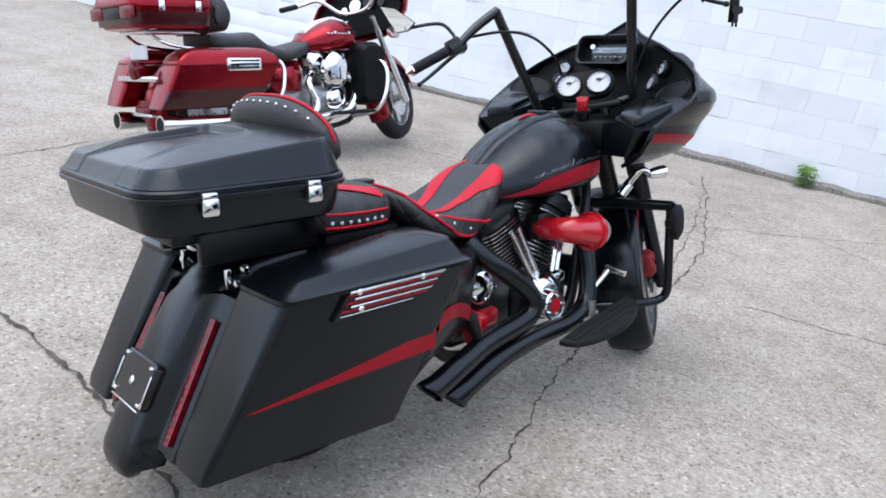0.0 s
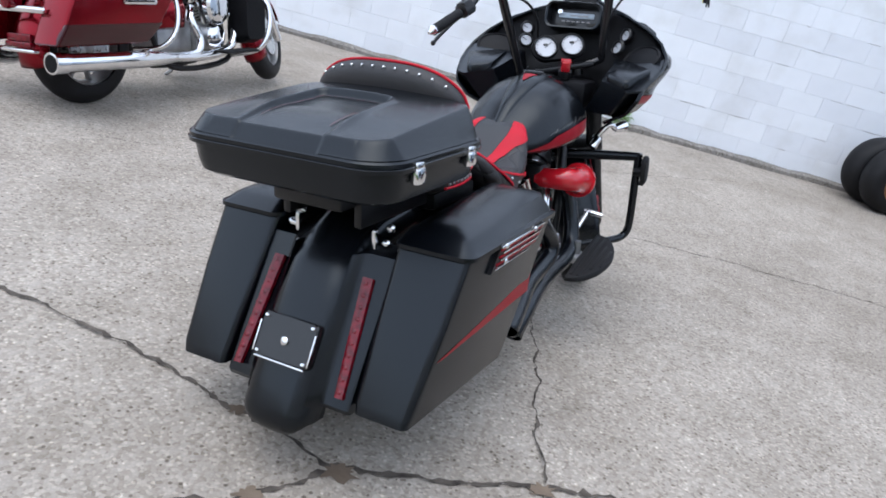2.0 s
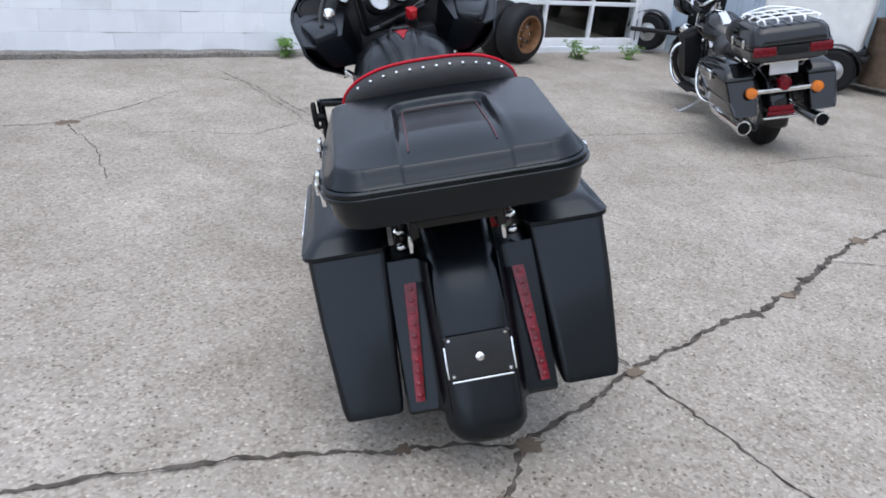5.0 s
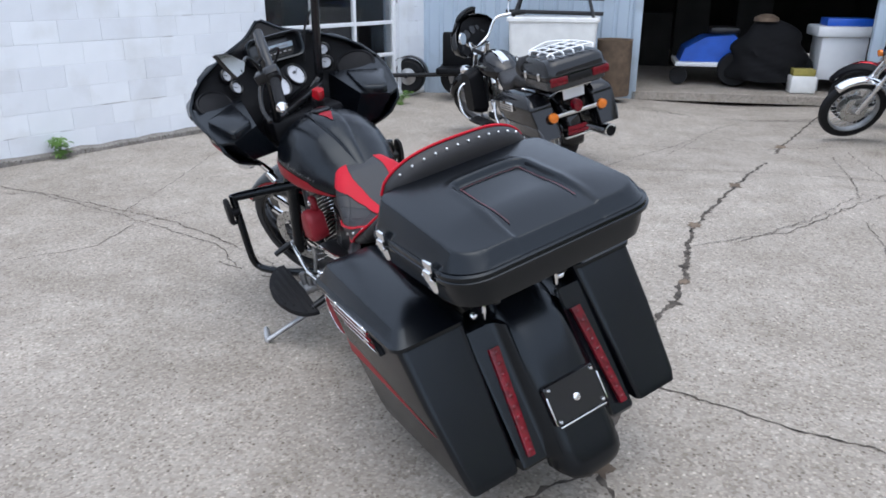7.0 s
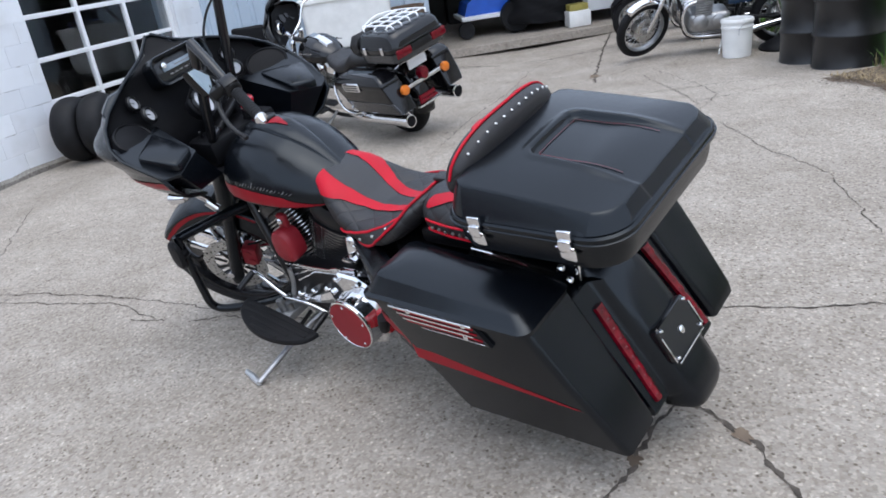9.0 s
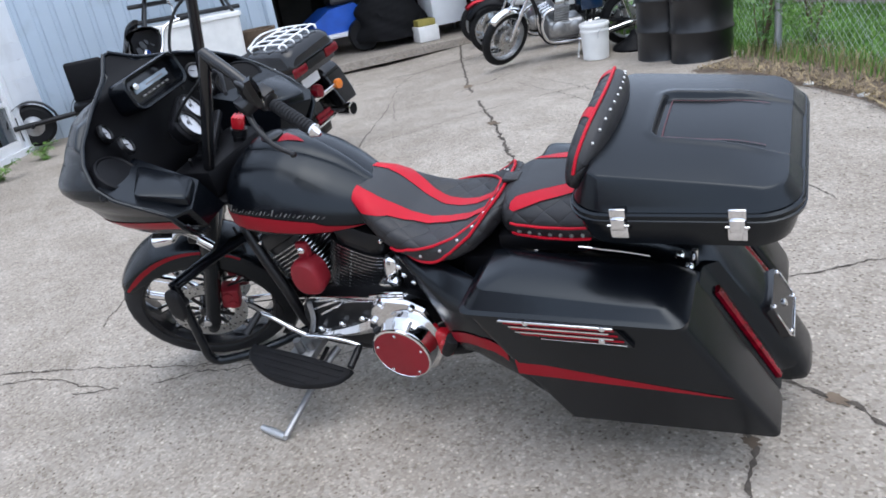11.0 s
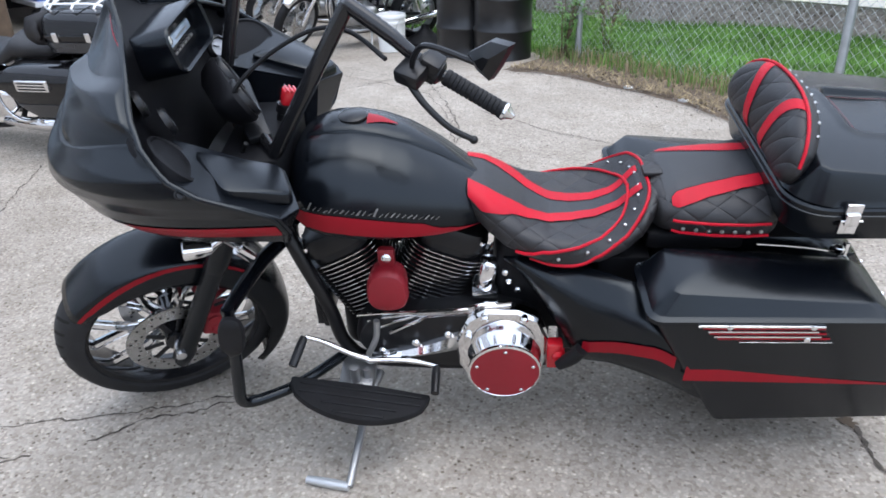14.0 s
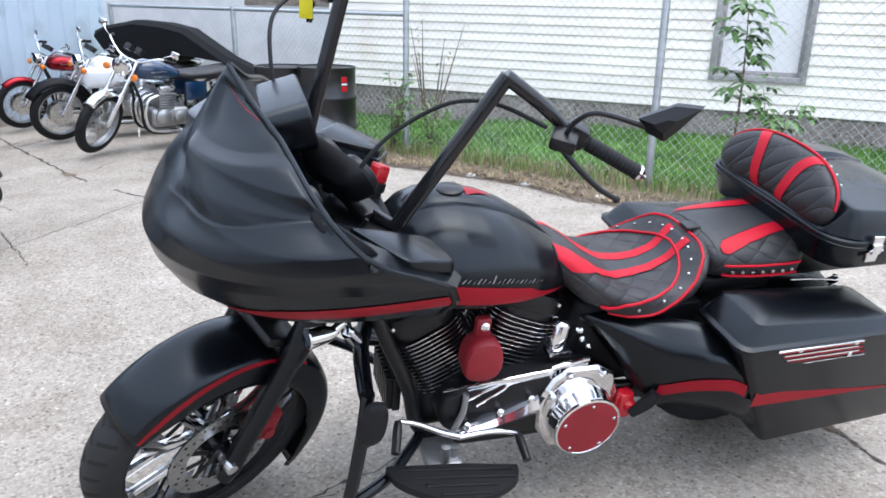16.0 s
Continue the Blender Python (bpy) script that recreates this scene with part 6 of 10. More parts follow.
    lathe(bm, [(0.013, 0), (0.013, 0.006), (0.008, 0.010), (0.0003, 0.011)], along((0.946, 0.165, 0.610), (0.946, 0.3, 0.63)), 14)
    part("bolt", bm, CHROME, horn)
    # primary drive, left
    def stadium(ca, ra, cb, rb, y, n=20):
        a, c = Vector(ca), Vector(cb)
        d = (c - a).normalized()
        nn = Vector((-d.y, d.x))
        pts = []
        for k in range(n + 1):
            t = math.pi * k / n
            q = c + rb * (math.cos(t) * nn + math.sin(t) * d)
            pts.append((q.x, y, q.y))
        for k in range(n + 1):
            t = math.pi * k / n
            q = a + ra * (-math.cos(t) * nn - math.sin(t) * d)
            pts.append((q.x, y, q.y))
        return pts

    bm = bmesh.new()
    A, C = (0.640, 0.312), (0.965, 0.330)
    loft(bm, [stadium(A, 0.125, C, 0.085, 0.10), stadium(A, 0.125, C, 0.085, 0.160), stadium(A, 0.113, C, 0.073, 0.178), stadium(A, 0.09, C, 0.05, 0.182)])
    prim = part("primary_cover", bm, SATIN, b, "black primary cover with chrome trim")
    bm = bmesh.new()
    rows = []
    for k in range(13):
        t = k / 12
        x = 0.755 + 0.250 * t
        zc = 0.335 - 0.062 * t - 0.010 * math.sin(t * 3.1)
        h = 0.026 * (1 - t) + 0.008
        rows.append([(x, 0.170, zc - h), (x, 0.196, zc - h * 0.8), (x, 0.208, zc), (x, 0.196, zc + h * 0.8), (x, 0.170, zc + h)])
    loft(bm, rows)
    part("chrome_trim", bm, CHROME, prim, "chrome cover on the primary drive")
    for x, z in ((0.79, 0.362), (0.88, 0.330), (0.975, 0.298)):
        bm = bmesh.new()
        lathe(bm, [(0.011, 0), (0.011, 0.02), (0.006, 0.026), (0.0003, 0.026)], along((x, 0.18, z), (x, 0.3, z + 0.02)), 10)
        part("bolt", bm, CHROME, prim)
    # derby side: plate, drum, ring, red disc
    bm = bmesh.new()
    shape = [(0.770, 0.345), (0.735, 0.425), (0.690, 0.458), (0.600, 0.455), (0.545, 0.425), (0.515, 0.35), (0.52, 0.25), (0.56, 0.18), (0.64, 0.155), (0.72, 0.18), (0.76, 0.25)]
    cx, cz = 0.64, 0.31
    loft(bm, [[(cx + (x - cx) * k, y, cz + (z - cz) * k) for x, z in shape] for y, k in ((0.165, 1.0), (0.196, 1.0), (0.206, 0.95), (0.209, 0.80))])
    plate = part("clutch_cover", bm, CHROME, b, "chrome clutch cover with a red disc", 30)
    M = along((0.635, 0.195, 0.292), (0.635, 1.0, 0.292))
    bm = bmesh.new()
    lathe(bm, [(0.105, 0), (0.102, 0.03), (0.097, 0.060), (0.098, 0.066), (0.101, 0.069), (0.100, 0.074), (0.094, 0.076), (0.092, 0.073)], M, 56)
    part("clutch_drum", bm, CHROME, plate)
    bm = bmesh.new()
    lathe(bm, [(0.094, 0.070), (0.093, 0.0745), (0.04, 0.0765), (0.0003, 0.077)], M, 56)
    part("red_disc", bm, REDCRINKLE, plate, "textured red disc")
    for k in range(5):
        a = radians(90 + 72 * k)
        bm = bmesh.new()
        lathe(bm, [(0.0055, 0.074), (0.0055, 0.078), (0.003, 0.080), (0.0003, 0.080)], M @ Matrix.Translation((0.080 * math.cos(a), 0.080 * math.sin(a), 0)), 10)
        part("screw", bm, CHROME, plate)
    for x, z in ((0.690, 0.44), (0.585, 0.435), (0.735, 0.375)):
        bm = bmesh.new()
        lathe(bm, [(0.011, 0), (0.011, 0.016), (0.006, 0.021), (0.0003, 0.021)], along((x, 0.20, z), (x, 0.4, z)), 10)
        part("bolt", bm, CHROME, plate)
    # fan of chrome lines and rods above the primary
    for k in range(4):
        bm = bmesh.new()
        tube(bm, [(1.042 - 0.030 * k, 0.160 + 0.010 * k, 0.402 - 0.013 * k), (0.965 - 0.03 * k, 0.170 + 0.004 * k, 0.418 - 0.006 * k), (0.90 - 0.02 * k, 0.175, 0.426 - 0.004 * k), (0.72, 0.172, 0.436 - 0.004 * k)], 0.0046, 8, 4)
        part("chrome_line", bm, CHROME, b, "chrome oil line")
    bm = bmesh.new()
    lathe(bm, [(0.026, -0.01), (0.030, 0.0), (0.030, 0.085), (0.024, 0.095), (0.012, 0.10)], along((0.690, 0.098, 0.452), (0.672, 0.085, 0.56)), 24)
    box(bm, (0.652, 0.09, 0.445), (0.725, 0.14, 0.468), 0.008)
    part("starter", bm, CHROME, b, "chrome starter motor")
    bm = bmesh.new()
    tube(bm, [(0.735, 0.185, 0.452), (0.69, 0.185, 0.462), (0.62, 0.175, 0.462)], 0.007, 8)
    for x, z in ((0.625, 0.50), (0.60, 0.47), (0.635, 0.53)):
        lathe(bm, [(0.010, 0), (0.010, 0.012), (0.005, 0.016), (0.0003, 0.016)], along((x, 0.12, z), (x, 0.3, z)), 8)
    part("chrome_line", bm, CHROME, b)
    # right side
    bm = bmesh.new()
    lathe(bm, [(0.09, 0), (0.09, 0.02), (0.075, 0.035), (0.06, 0.04)], along((0.915, -0.13, 0.298), (0.915, -1, 0.298)), 32)
    part("cam_cover", bm, CHROME, b, "chrome cam cover")
    M = along((0.895, -0.165, 0.300), (0.895, -1, 0.300))
    bm = bmesh.new()
    lathe(bm, [(0.052, 0), (0.050, 0.04), (0.052, 0.044), (0.048, 0.05), (0.044, 0.048)], M, 32)
    tc = part("timer_cover", bm, CHROME, b, "chrome timer cover with a red centre")
    bm = bmesh.new()
    lathe(bm, [(0.045, 0.046), (0.0003, 0.051)], M, 32)
    part("red_centre", bm, REDGLOSS, tc)
    for k in range(5):
        a = radians(72 * k)
        bm = bmesh.new()
        lathe(bm, [(0.005, 0.047), (0.004, 0.053), (0.0003, 0.054)], M @ Matrix.Translation((0.033 * math.cos(a), 0.033 * math.sin(a), 0)), 8)
        part("screw", bm, CHROME, tc)
    for x0, x1, z1 in ((0.90, 0.80, 0.55), (0.925, 0.835, 0.56), (0.985, 1.055, 0.55), (1.01, 1.085, 0.55)):
        bm = bmesh.new()
        tube(bm, [(x0, -0.115, 0.36), (x1, -0.085, z1)], 0.0115, 12, 1)
        part("pushrod_tube", bm, CHROME, b, "chrome pushrod tube")
    bm = bmesh.new()
    box(bm, (0.88, -0.145, 0.345), (0.945, -0.09, 0.385), 0.012)
    box(bm, (0.97, -0.145, 0.345), (1.035, -0.09, 0.385), 0.012)
    part("lifter_block", bm, CHROME, b)
    bm = bmesh.new()
    tube(bm, [(0.950, -0.09, 0.545), (0.945, -0.155, 0.550), (0.965, -0.205, 0.552), (1.02, -0.216, 0.542), (1.075, -0.214, 0.532)], [0.038, 0.040, 0.045, 0.050, 0.063], 24, 6)
    intake = part("air_intake", bm, REDGLOSS, b, "gloss red intake elbow with a cone filter")
    bm = bmesh.new()
    tube(bm, [(1.070, -0.214, 0.533), (1.125, -0.208, 0.525)], [0.062, 0.050], 28, 1)
    part("filter_end", bm, ALLOY, intake, "grey mesh filter")
    bm = bmesh.new()
    tube(bm, [(1.060, -0.214, 0.534), (1.078, -0.213, 0.532)], [0.068, 0.068], 28, 1)
    part("filter_clamp", bm, REDGLOSS, intake)
    bm = bmesh.new()
    box(bm, (0.915, -0.11, 0.50), (0.99, -0.04, 0.60), 0.015)
    part("throttle_body", bm, SATIN, b)
    bm = bmesh.new()
    lathe(bm, [(0.03, 0), (0.03, 0.05), (0.02, 0.06), (0.0003, 0.062)], along((0.57, -0.13, 0.31), (0.57, -0.3, 0.30)), 20)
    box(bm, (0.52, -0.155, 0.27), (0.68, -0.11, 0.33), 0.015)
    part("gearbox_cover", bm, REDGLOSS, b, "red gearbox side cover")
    bm = bmesh.new()
    lathe(bm, [(0.055, 0), (0.055, 0.02), (0.04, 0.03), (0.0003, 0.032)], along((0.62, -0.11, 0.40), (0.62, -0.3, 0.40)), 24)
    for k in range(5):
        a = radians(72 * k)
        lathe(bm, [(0.009, 0.02), (0.008, 0.035), (0.0003, 0.036)], along((0.62, -0.11, 0.40), (0.62, -0.3, 0.40)) @ Matrix.Translation((0.045 * math.cos(a), 0.045 * math.sin(a), 0)), 8)
    part("oil_pump_cover", bm, CHROME, b)
    # exhaust: two swept matte pipes with cut ends
    for pts, nm in (([(0.53, -0.15, 0.575), (0.56, -0.20, 0.525), (0.65, -0.228, 0.455), (0.735, -0.240, 0.375), (0.730, -0.244, 0.320), (0.655, -0.244, 0.295), (0.52, -0.252, 0.275), (0.37, -0.285, 0.250), (0.235, -0.312, 0.222)], "a"),
                    ([(1.10, -0.12, 0.53), (1.105, -0.165, 0.46), (1.095, -0.195, 0.36), (1.060, -0.215, 0.275), (0.96, -0.226, 0.232), (0.80, -0.230, 0.224), (0.62, -0.250, 0.215), (0.49, -0.266, 0.192), (0.35, -0.280, 0.150)], "b")):
        bm = bmesh.new()
        tube(bm, pts, [0.028, 0.030, 0.031, 0.032, 0.033, 0.033, 0.034, 0.034, 0.035], 18, 6, caps=False)
        for v in bm.verts:
            if v.co.x < 0.385 and nm == "b" or v.co.x < 0.255 and nm == "a":
                v.co.x -= 0.8 * (v.co.z - (0.150 if nm == "b" else 0.222))
        p = part("exhaust_pipe", bm, MATTE, b, "matte black swept exhaust pipe", 60)
        sm = p.modifiers.new("thickness", "SOLIDIFY")
        sm.thickness, sm.offset = 0.003, -1


build_engine(bike)


# -- frame, guards, boards, stand --
def build_frame(b):
    bm = bmesh.new()
    for s in (1, -1):
        tube(bm, [(1.26, s * 0.03, 0.72), (1.21, s * 0.085, 0.60), (1.13, s * 0.115, 0.40), (1.09, s * 0.12, 0.25), (0.98, s * 0.12, 0.185), (0.55, s * 0.12, 0.185), (0.42, s * 0.12, 0.27), (0.40, s * 0.11, 0.50), (0.45, s * 0.06, 0.63)], 0.020, 12, 6)
    tube(bm, [(1.27, 0, 0.80), (1.0, 0, 0.665), (0.75, 0, 0.635), (0.60, 0, 0.585), (0.45, 0, 0.57), (0.1, 0, 0.60)], 0.026, 12, 6)
    tube(bm, [(1.31, 0, 0.72), (1.245, 0, 0.86)], 0.045, 18, 1)
    part("frame", bm, SATIN, b, "black tubular frame")
    bm = bmesh.new()
    for s in (1, -1):
        tube(bm, [(0.48, s * 0.13, 0.29), (0.2, s * 0.145, 0.285), (-0.05, s * 0.14, 0.285)], [0.03, 0.028, 0.026], 12, 3)
    part("swingarm", bm, SATIN, b)
    bm = bmesh.new()
    box(bm, (0.38, -0.12, 0.30), (0.66, 0.12, 0.62), 0.04, None, 3)
    part("battery_box", bm, DARK, b)
    bm = bmesh.new()
    box(bm, (0.03, -0.140, 0.615), (0.28, 0.140, 0.668), 0.015)
    box(bm, (0.26, -0.150, 0.46), (0.40, 0.150, 0.60), 0.015)
    part("seat_pan", bm, DARK, b, "black pan under the seats")
    bm = bmesh.new()
    box(bm, (1.135, -0.085, 0.285), (1.160, 0.085, 0.405), 0.006)
    reg = part("voltage_regulator", bm, SATIN, b, "black finned regulator before the frame tubes")
    for k in range(9):
        bm = bmesh.new()
        box(bm, (1.158, -0.078 + 0.0185 * k, 0.290), (1.178, -0.070 + 0.0185 * k, 0.400), 0.0015)
        part("cooling_fin", bm, SATIN, reg)
    # engine guard with highway pads
    for s in (1, -1):
        bm = bmesh.new()
        tube(bm, [(1.225, s * 0.03, 0.592), (1.275, s * 0.17, 0.600), (1.300, s * 0.33, 0.613), (1.305, s * 0.384, 0.617)], [0.021, 0.021, 0.019, 0.017], 12, 4)
        tube(bm, [(1.303, s * 0.380, 0.629), (1.312, s * 0.379, 0.50), (1.328, s * 0.377, 0.36), (1.336, s * 0.372, 0.300), (1.328, s * 0.358, 0.268), (1.29, s * 0.335, 0.256), (1.20, s * 0.27, 0.248), (1.09, s * 0.14, 0.235)], 0.0160, 12, 6)
        guard = part("engine_guard", bm, MATTE, b, "angular matte black engine guard")
        bm = bmesh.new()
        M = Matrix.Translation((1.296, s * 0.414, 0.568)) @ Matrix.Rotation(radians(-8), 4, "Y")
        loft(bm, [[M @ Vector((x, s * h, z)) for x, z in oval(24, 0.031 * k, 0.060 * k, 2.6)] for h, k in ((-0.010, 0.9), (-0.007, 1.0), (0.005, 1.0), (0.010, 0.9), (0.012, 0.5))])
        pad = part("highway_pad", bm, RUBBER, guard, "black oval highway foot pad")
        bm = bmesh.new()
        tube(bm, [(1.304, s * 0.375, 0.556), (1.298, s * 0.407, 0.556)], 0.020, 12, 1)
        lathe(bm, [(0.010, 0), (0.009, 0.02), (0.0003, 0.022)], along((1.310, s * 0.395, 0.508), (1.30, s * 0.5, 0.505)), 10)
        part("pad_clamp", bm, SATIN, guard)
        # footboard
        bm = bmesh.new()
        out = []
        n = 26
        for k in range(n + 1):
            t = k / n
            x = 1.222 - 0.376 * t
            y = 0.300 + 0.098 * math.sin(math.pi * t) ** 0.55
            out.append((x, y))
        ring = out + [(0.842, 0.278), (1.0, 0.270), (1.222, 0.276)]
        tilt = lambda x, y: 0.206 + (x - 0.842) * 0.19
        loft(bm, [[(1.01 + (x - 1.01) * k, s * (0.335 + (y - 0.335) * k), tilt(x, y) + h) for x, y in ring] for h, k in ((-0.020, 0.96), (-0.016, 1.0), (-0.002, 1.0), (0.003, 0.97))])
        board = part("footboard", bm, RUBBER, b, "black rubber half-moon footboard")
        for k in range(4):
            bm = bmesh.new()
            y = 0.285 + 0.028 * k
            half = 0.165 - 0.032 * k * (k > 1)
            box(bm, (1.015 - half, y - 0.006, 0.0), (1.015 + half, y + 0.006, 0.007), 0.0025)
            for v in bm.verts:
                v.co = Vector((v.co.x + 0.015, s * (v.co.y + 0.008), v.co.z + tilt(v.co.x + 0.015, 0)))
            part("rib", bm, RUBBER, board)
        bm = bmesh.new()
        box(bm, (1.00, s * 0.21 - 0.06, 0.205), (1.10, s * 0.21 + 0.06, 0.238), 0.012)
        lathe(bm, [(0.014, 0), (0.014, 0.05), (0.0003, 0.052)], along((1.05, s * 0.25, 0.240), (1.05, s * 0.25, 0.4)), 12)
        lathe(bm, [(0.012, 0), (0.012, 0.035), (0.0003, 0.037)], along((1.02, s * 0.235, 0.236), (1.02, s * 0.235, 0.4)), 12)
        part("board_bracket", bm, ALLOY, b)
        # passing lamps: chrome bullet signals on arms
        bm = bmesh.new()
        c = Vector((1.392, s * 0.262, 0.712))
        aim = Vector((0.90, s * 0.30, 0.06)).normalized()
        lathe(bm, [(0.004, -0.042), (0.014, -0.037), (0.021, -0.016), (0.024, 0.016), (0.025, 0.029), (0.022, 0.032), (0.0003, 0.033)], along(c, c + aim), 22)
        sig = part("turn_signal", bm, CHROME, b, "chrome bullet turn signal", pose_m=None)
        bm = bmesh.new()
        tube(bm, [c - aim * 0.035, c + Vector((-0.06, -s * 0.03, 0.012)), (1.315, s * 0.185, 0.662)], [0.011, 0.012, 0.015], 12, 5)
        tube(bm, [(1.315, s * 0.20, 0.668), (1.29, s * 0.185, 0.63)], 0.017, 12, 1)
        part("signal_arm", bm, CHROME, sig)
        # passenger peg
        bm = bmesh.new()
        tube(bm, [(0.49, s * 0.20, 0.325), (0.487, s * 0.245, 0.315)], 0.020, 14, 1)
        box(bm, (0.475, s * 0.215 - 0.02, 0.27), (0.52, s * 0.215 + 0.02, 0.36), 0.01)
        peg = part("passenger_peg", bm, REDGLOSS, b, "folded passenger peg on a red bracket")
        bm = bmesh.new()
        tube(bm, [(0.485, s * 0.245, 0.30), (0.455, s * 0.262, 0.345), (0.435, s * 0.270, 0.385)], [0.016, 0.020, 0.019], 12, 3)
        part("peg_rubber", bm, RUBBER, peg)
    bm = bmesh.new()
    tube(bm, [(1.178, 0.226, 0.382), (1.13, 0.229, 0.366), (1.06, 0.232, 0.325), (1.007, 0.232, 0.300)], [0.006, 0.0075, 0.009, 0.010], 10, 4)
    tube(bm, [(1.010, 0.236, 0.302), (0.93, 0.232, 0.300), (0.87, 0.224, 0.283), (0.824, 0.218, 0.262)], [0.010, 0.0075, 0.007, 0.007], 10, 4)
    shift = part("shift_lever", bm, CHROME, b, "chrome heel-toe shift lever")
    for p, q in (((1.182, 0.226, 0.382), (1.205, 0.300, 0.345)), ((0.824, 0.220, 0.262), (0.826, 0.300, 0.240))):
        bm = bmesh.new()
        tube(bm, [p, Vector(p).lerp(Vector(q), 0.3), q], [0.010, 0.013, 0.012], 12, 2)
        part("shift_peg", bm, SATIN, shift)
    bm = bmesh.new()
    tube(bm, [(0.985, 0.19, 0.41), (0.99, 0.195, 0.35), (1.015, 0.20, 0.29)], 0.009, 8)
    part("shift_rod", bm, ALLOY, shift)
    bm = bmesh.new()
    tube(bm, [(1.015, -0.20, 0.25), (1.10, -0.225, 0.33), (1.16, -0.24, 0.385)], [0.010, 0.009, 0.008], 10, 4)
    tube(bm, [(1.16, -0.225, 0.388), (1.17, -0.30, 0.378)], 0.012, 10, 1)
    part("brake_pedal", bm, CHROME, b, "chrome brake pedal")
    # side stand resting on the yard
    inv = BIKE_M.inverted()
    foot_w, toe_w = Vector((0.080, 3.120, 0)), Vector((0.185, 3.190, 0))

    def on_ground(p, h):
        return inv @ Vector((p.x, p.y, gz(p.x, p.y) + h))

    heel, toe = on_ground(foot_w, 0.016), on_ground(toe_w, 0.016)
    bm = bmesh.new()
    tube(bm, [(1.00, 0.135, 0.15), (1.03, 0.24, 0.12), Vector((1.03, 0.24, 0.12)).lerp(heel, 0.6), heel], [0.015, 0.012, 0.011, 0.011], 12, 4)
    stand = part("side_stand", bm, ALLOY, b, "bare steel side stand folded out")
    bm = bmesh.new()
    tube(bm, [heel, heel.lerp(toe, 0.5), toe], [0.012, 0.014, 0.011], 10, 2)
    part("stand_foot", bm, DULLSTEEL, stand)
    bm = bmesh.new()
    tube(bm, [(1.02, 0.16, 0.175), (1.035, 0.235, 0.14), (1.04, 0.30, 0.12)], 0.008, 8)
    part("stand_spring", bm, SATIN, stand)


build_frame(bike)

# ---- other motorcycles ----
def put_wheel(b, x, R, w, rim, name, style="cast", m=None):
    wh = thing_part(name, b, m or Matrix.Translation((x, 0, R)))
    bm = bmesh.new()
    prof = tyre_profile(R, w, rim) + [(rim - 0.004, w / 2 - 0.01), (rim - 0.004, -w / 2 + 0.01)]
    seg = 40
    rows = [[bm.verts.new((r * math.cos(a), h, r * math.sin(a))) for r, h in prof] for a in [2 * math.pi * k / seg for k in range(seg)]]
    n = len(prof)
    for i in range(seg):
        for j in range(n):
            bm.faces.new((rows[i][j], rows[i][(j + 1) % n], rows[(i + 1) % seg][(j + 1) % n], rows[(i + 1) % seg][j]))
    part("tyre", bm, RUBBER, wh)
    bm = bmesh.new()
    prof = [(rim, -w * 0.40), (rim - 0.012, -w * 0.42), (rim - 0.022, -w * 0.2), (rim - 0.022, w * 0.2), (rim - 0.012, w * 0.42), (rim, w * 0.40)]
    rows = [[bm.verts.new((r * math.cos(a), h, r * math.sin(a))) for r, h in prof] for a in [2 * math.pi * k / seg for k in range(seg)]]
    for i in range(seg):
        for j in range(len(prof)):
            bm.faces.new((rows[i][j], rows[i][(j + 1) % len(prof)], rows[(i + 1) % seg][(j + 1) % len(prof)], rows[(i + 1) % seg][j]))
    part("rim", bm, ALLOY if style != "black" else SATIN, wh)
    bm = bmesh.new()
    lathe(bm, [(0.012, -0.075), (0.03, -0.07), (0.034, 0.07), (0.012, 0.075)], Matrix.Rotation(radians(-90), 4, "X"), 16)
    part("hub", bm, ALLOY, wh)
    if style == "wire":
        bm = bmesh.new()
        for k in range(28):
            a, c = 2 * math.pi * k / 28, 2 * math.pi * (k + (2.2 if k % 2 else -2.2)) / 28
            s = 0.03 if (k // 2) % 2 else -0.03
            tube(bm, [(0.03 * math.cos(c), s, 0.03 * math.sin(c)), ((rim - 0.02) * math.cos(a), 0, (rim - 0.02) * math.sin(a))], 0.0022, 5, 1)
        part("spokes", bm, STEEL, wh)
    else:
        for k in range(9):
            bm = bmesh.new()
            a = 2 * math.pi * k / 9
            box(bm, (0.025, -0.018, -0.008), (rim - 0.018, 0.018, 0.008), 0.004, Matrix.Rotation(a, 4, "Y"))
            part("spoke", bm, ALLOY if style == "cast" else SATIN, wh)
    for s in (1, -1):
        bm = bmesh.new()
        lathe(bm, [(0.06, -0.002), (0.135, -0.002), (0.135, 0.002), (0.06, 0.002)], Matrix.Translation((0, s * (w * 0.35 + 0.015), 0)) @ Matrix.Rotation(radians(-90), 4, "X"), 32)
        part("brake_disc", bm, STEEL, wh)
    return wh


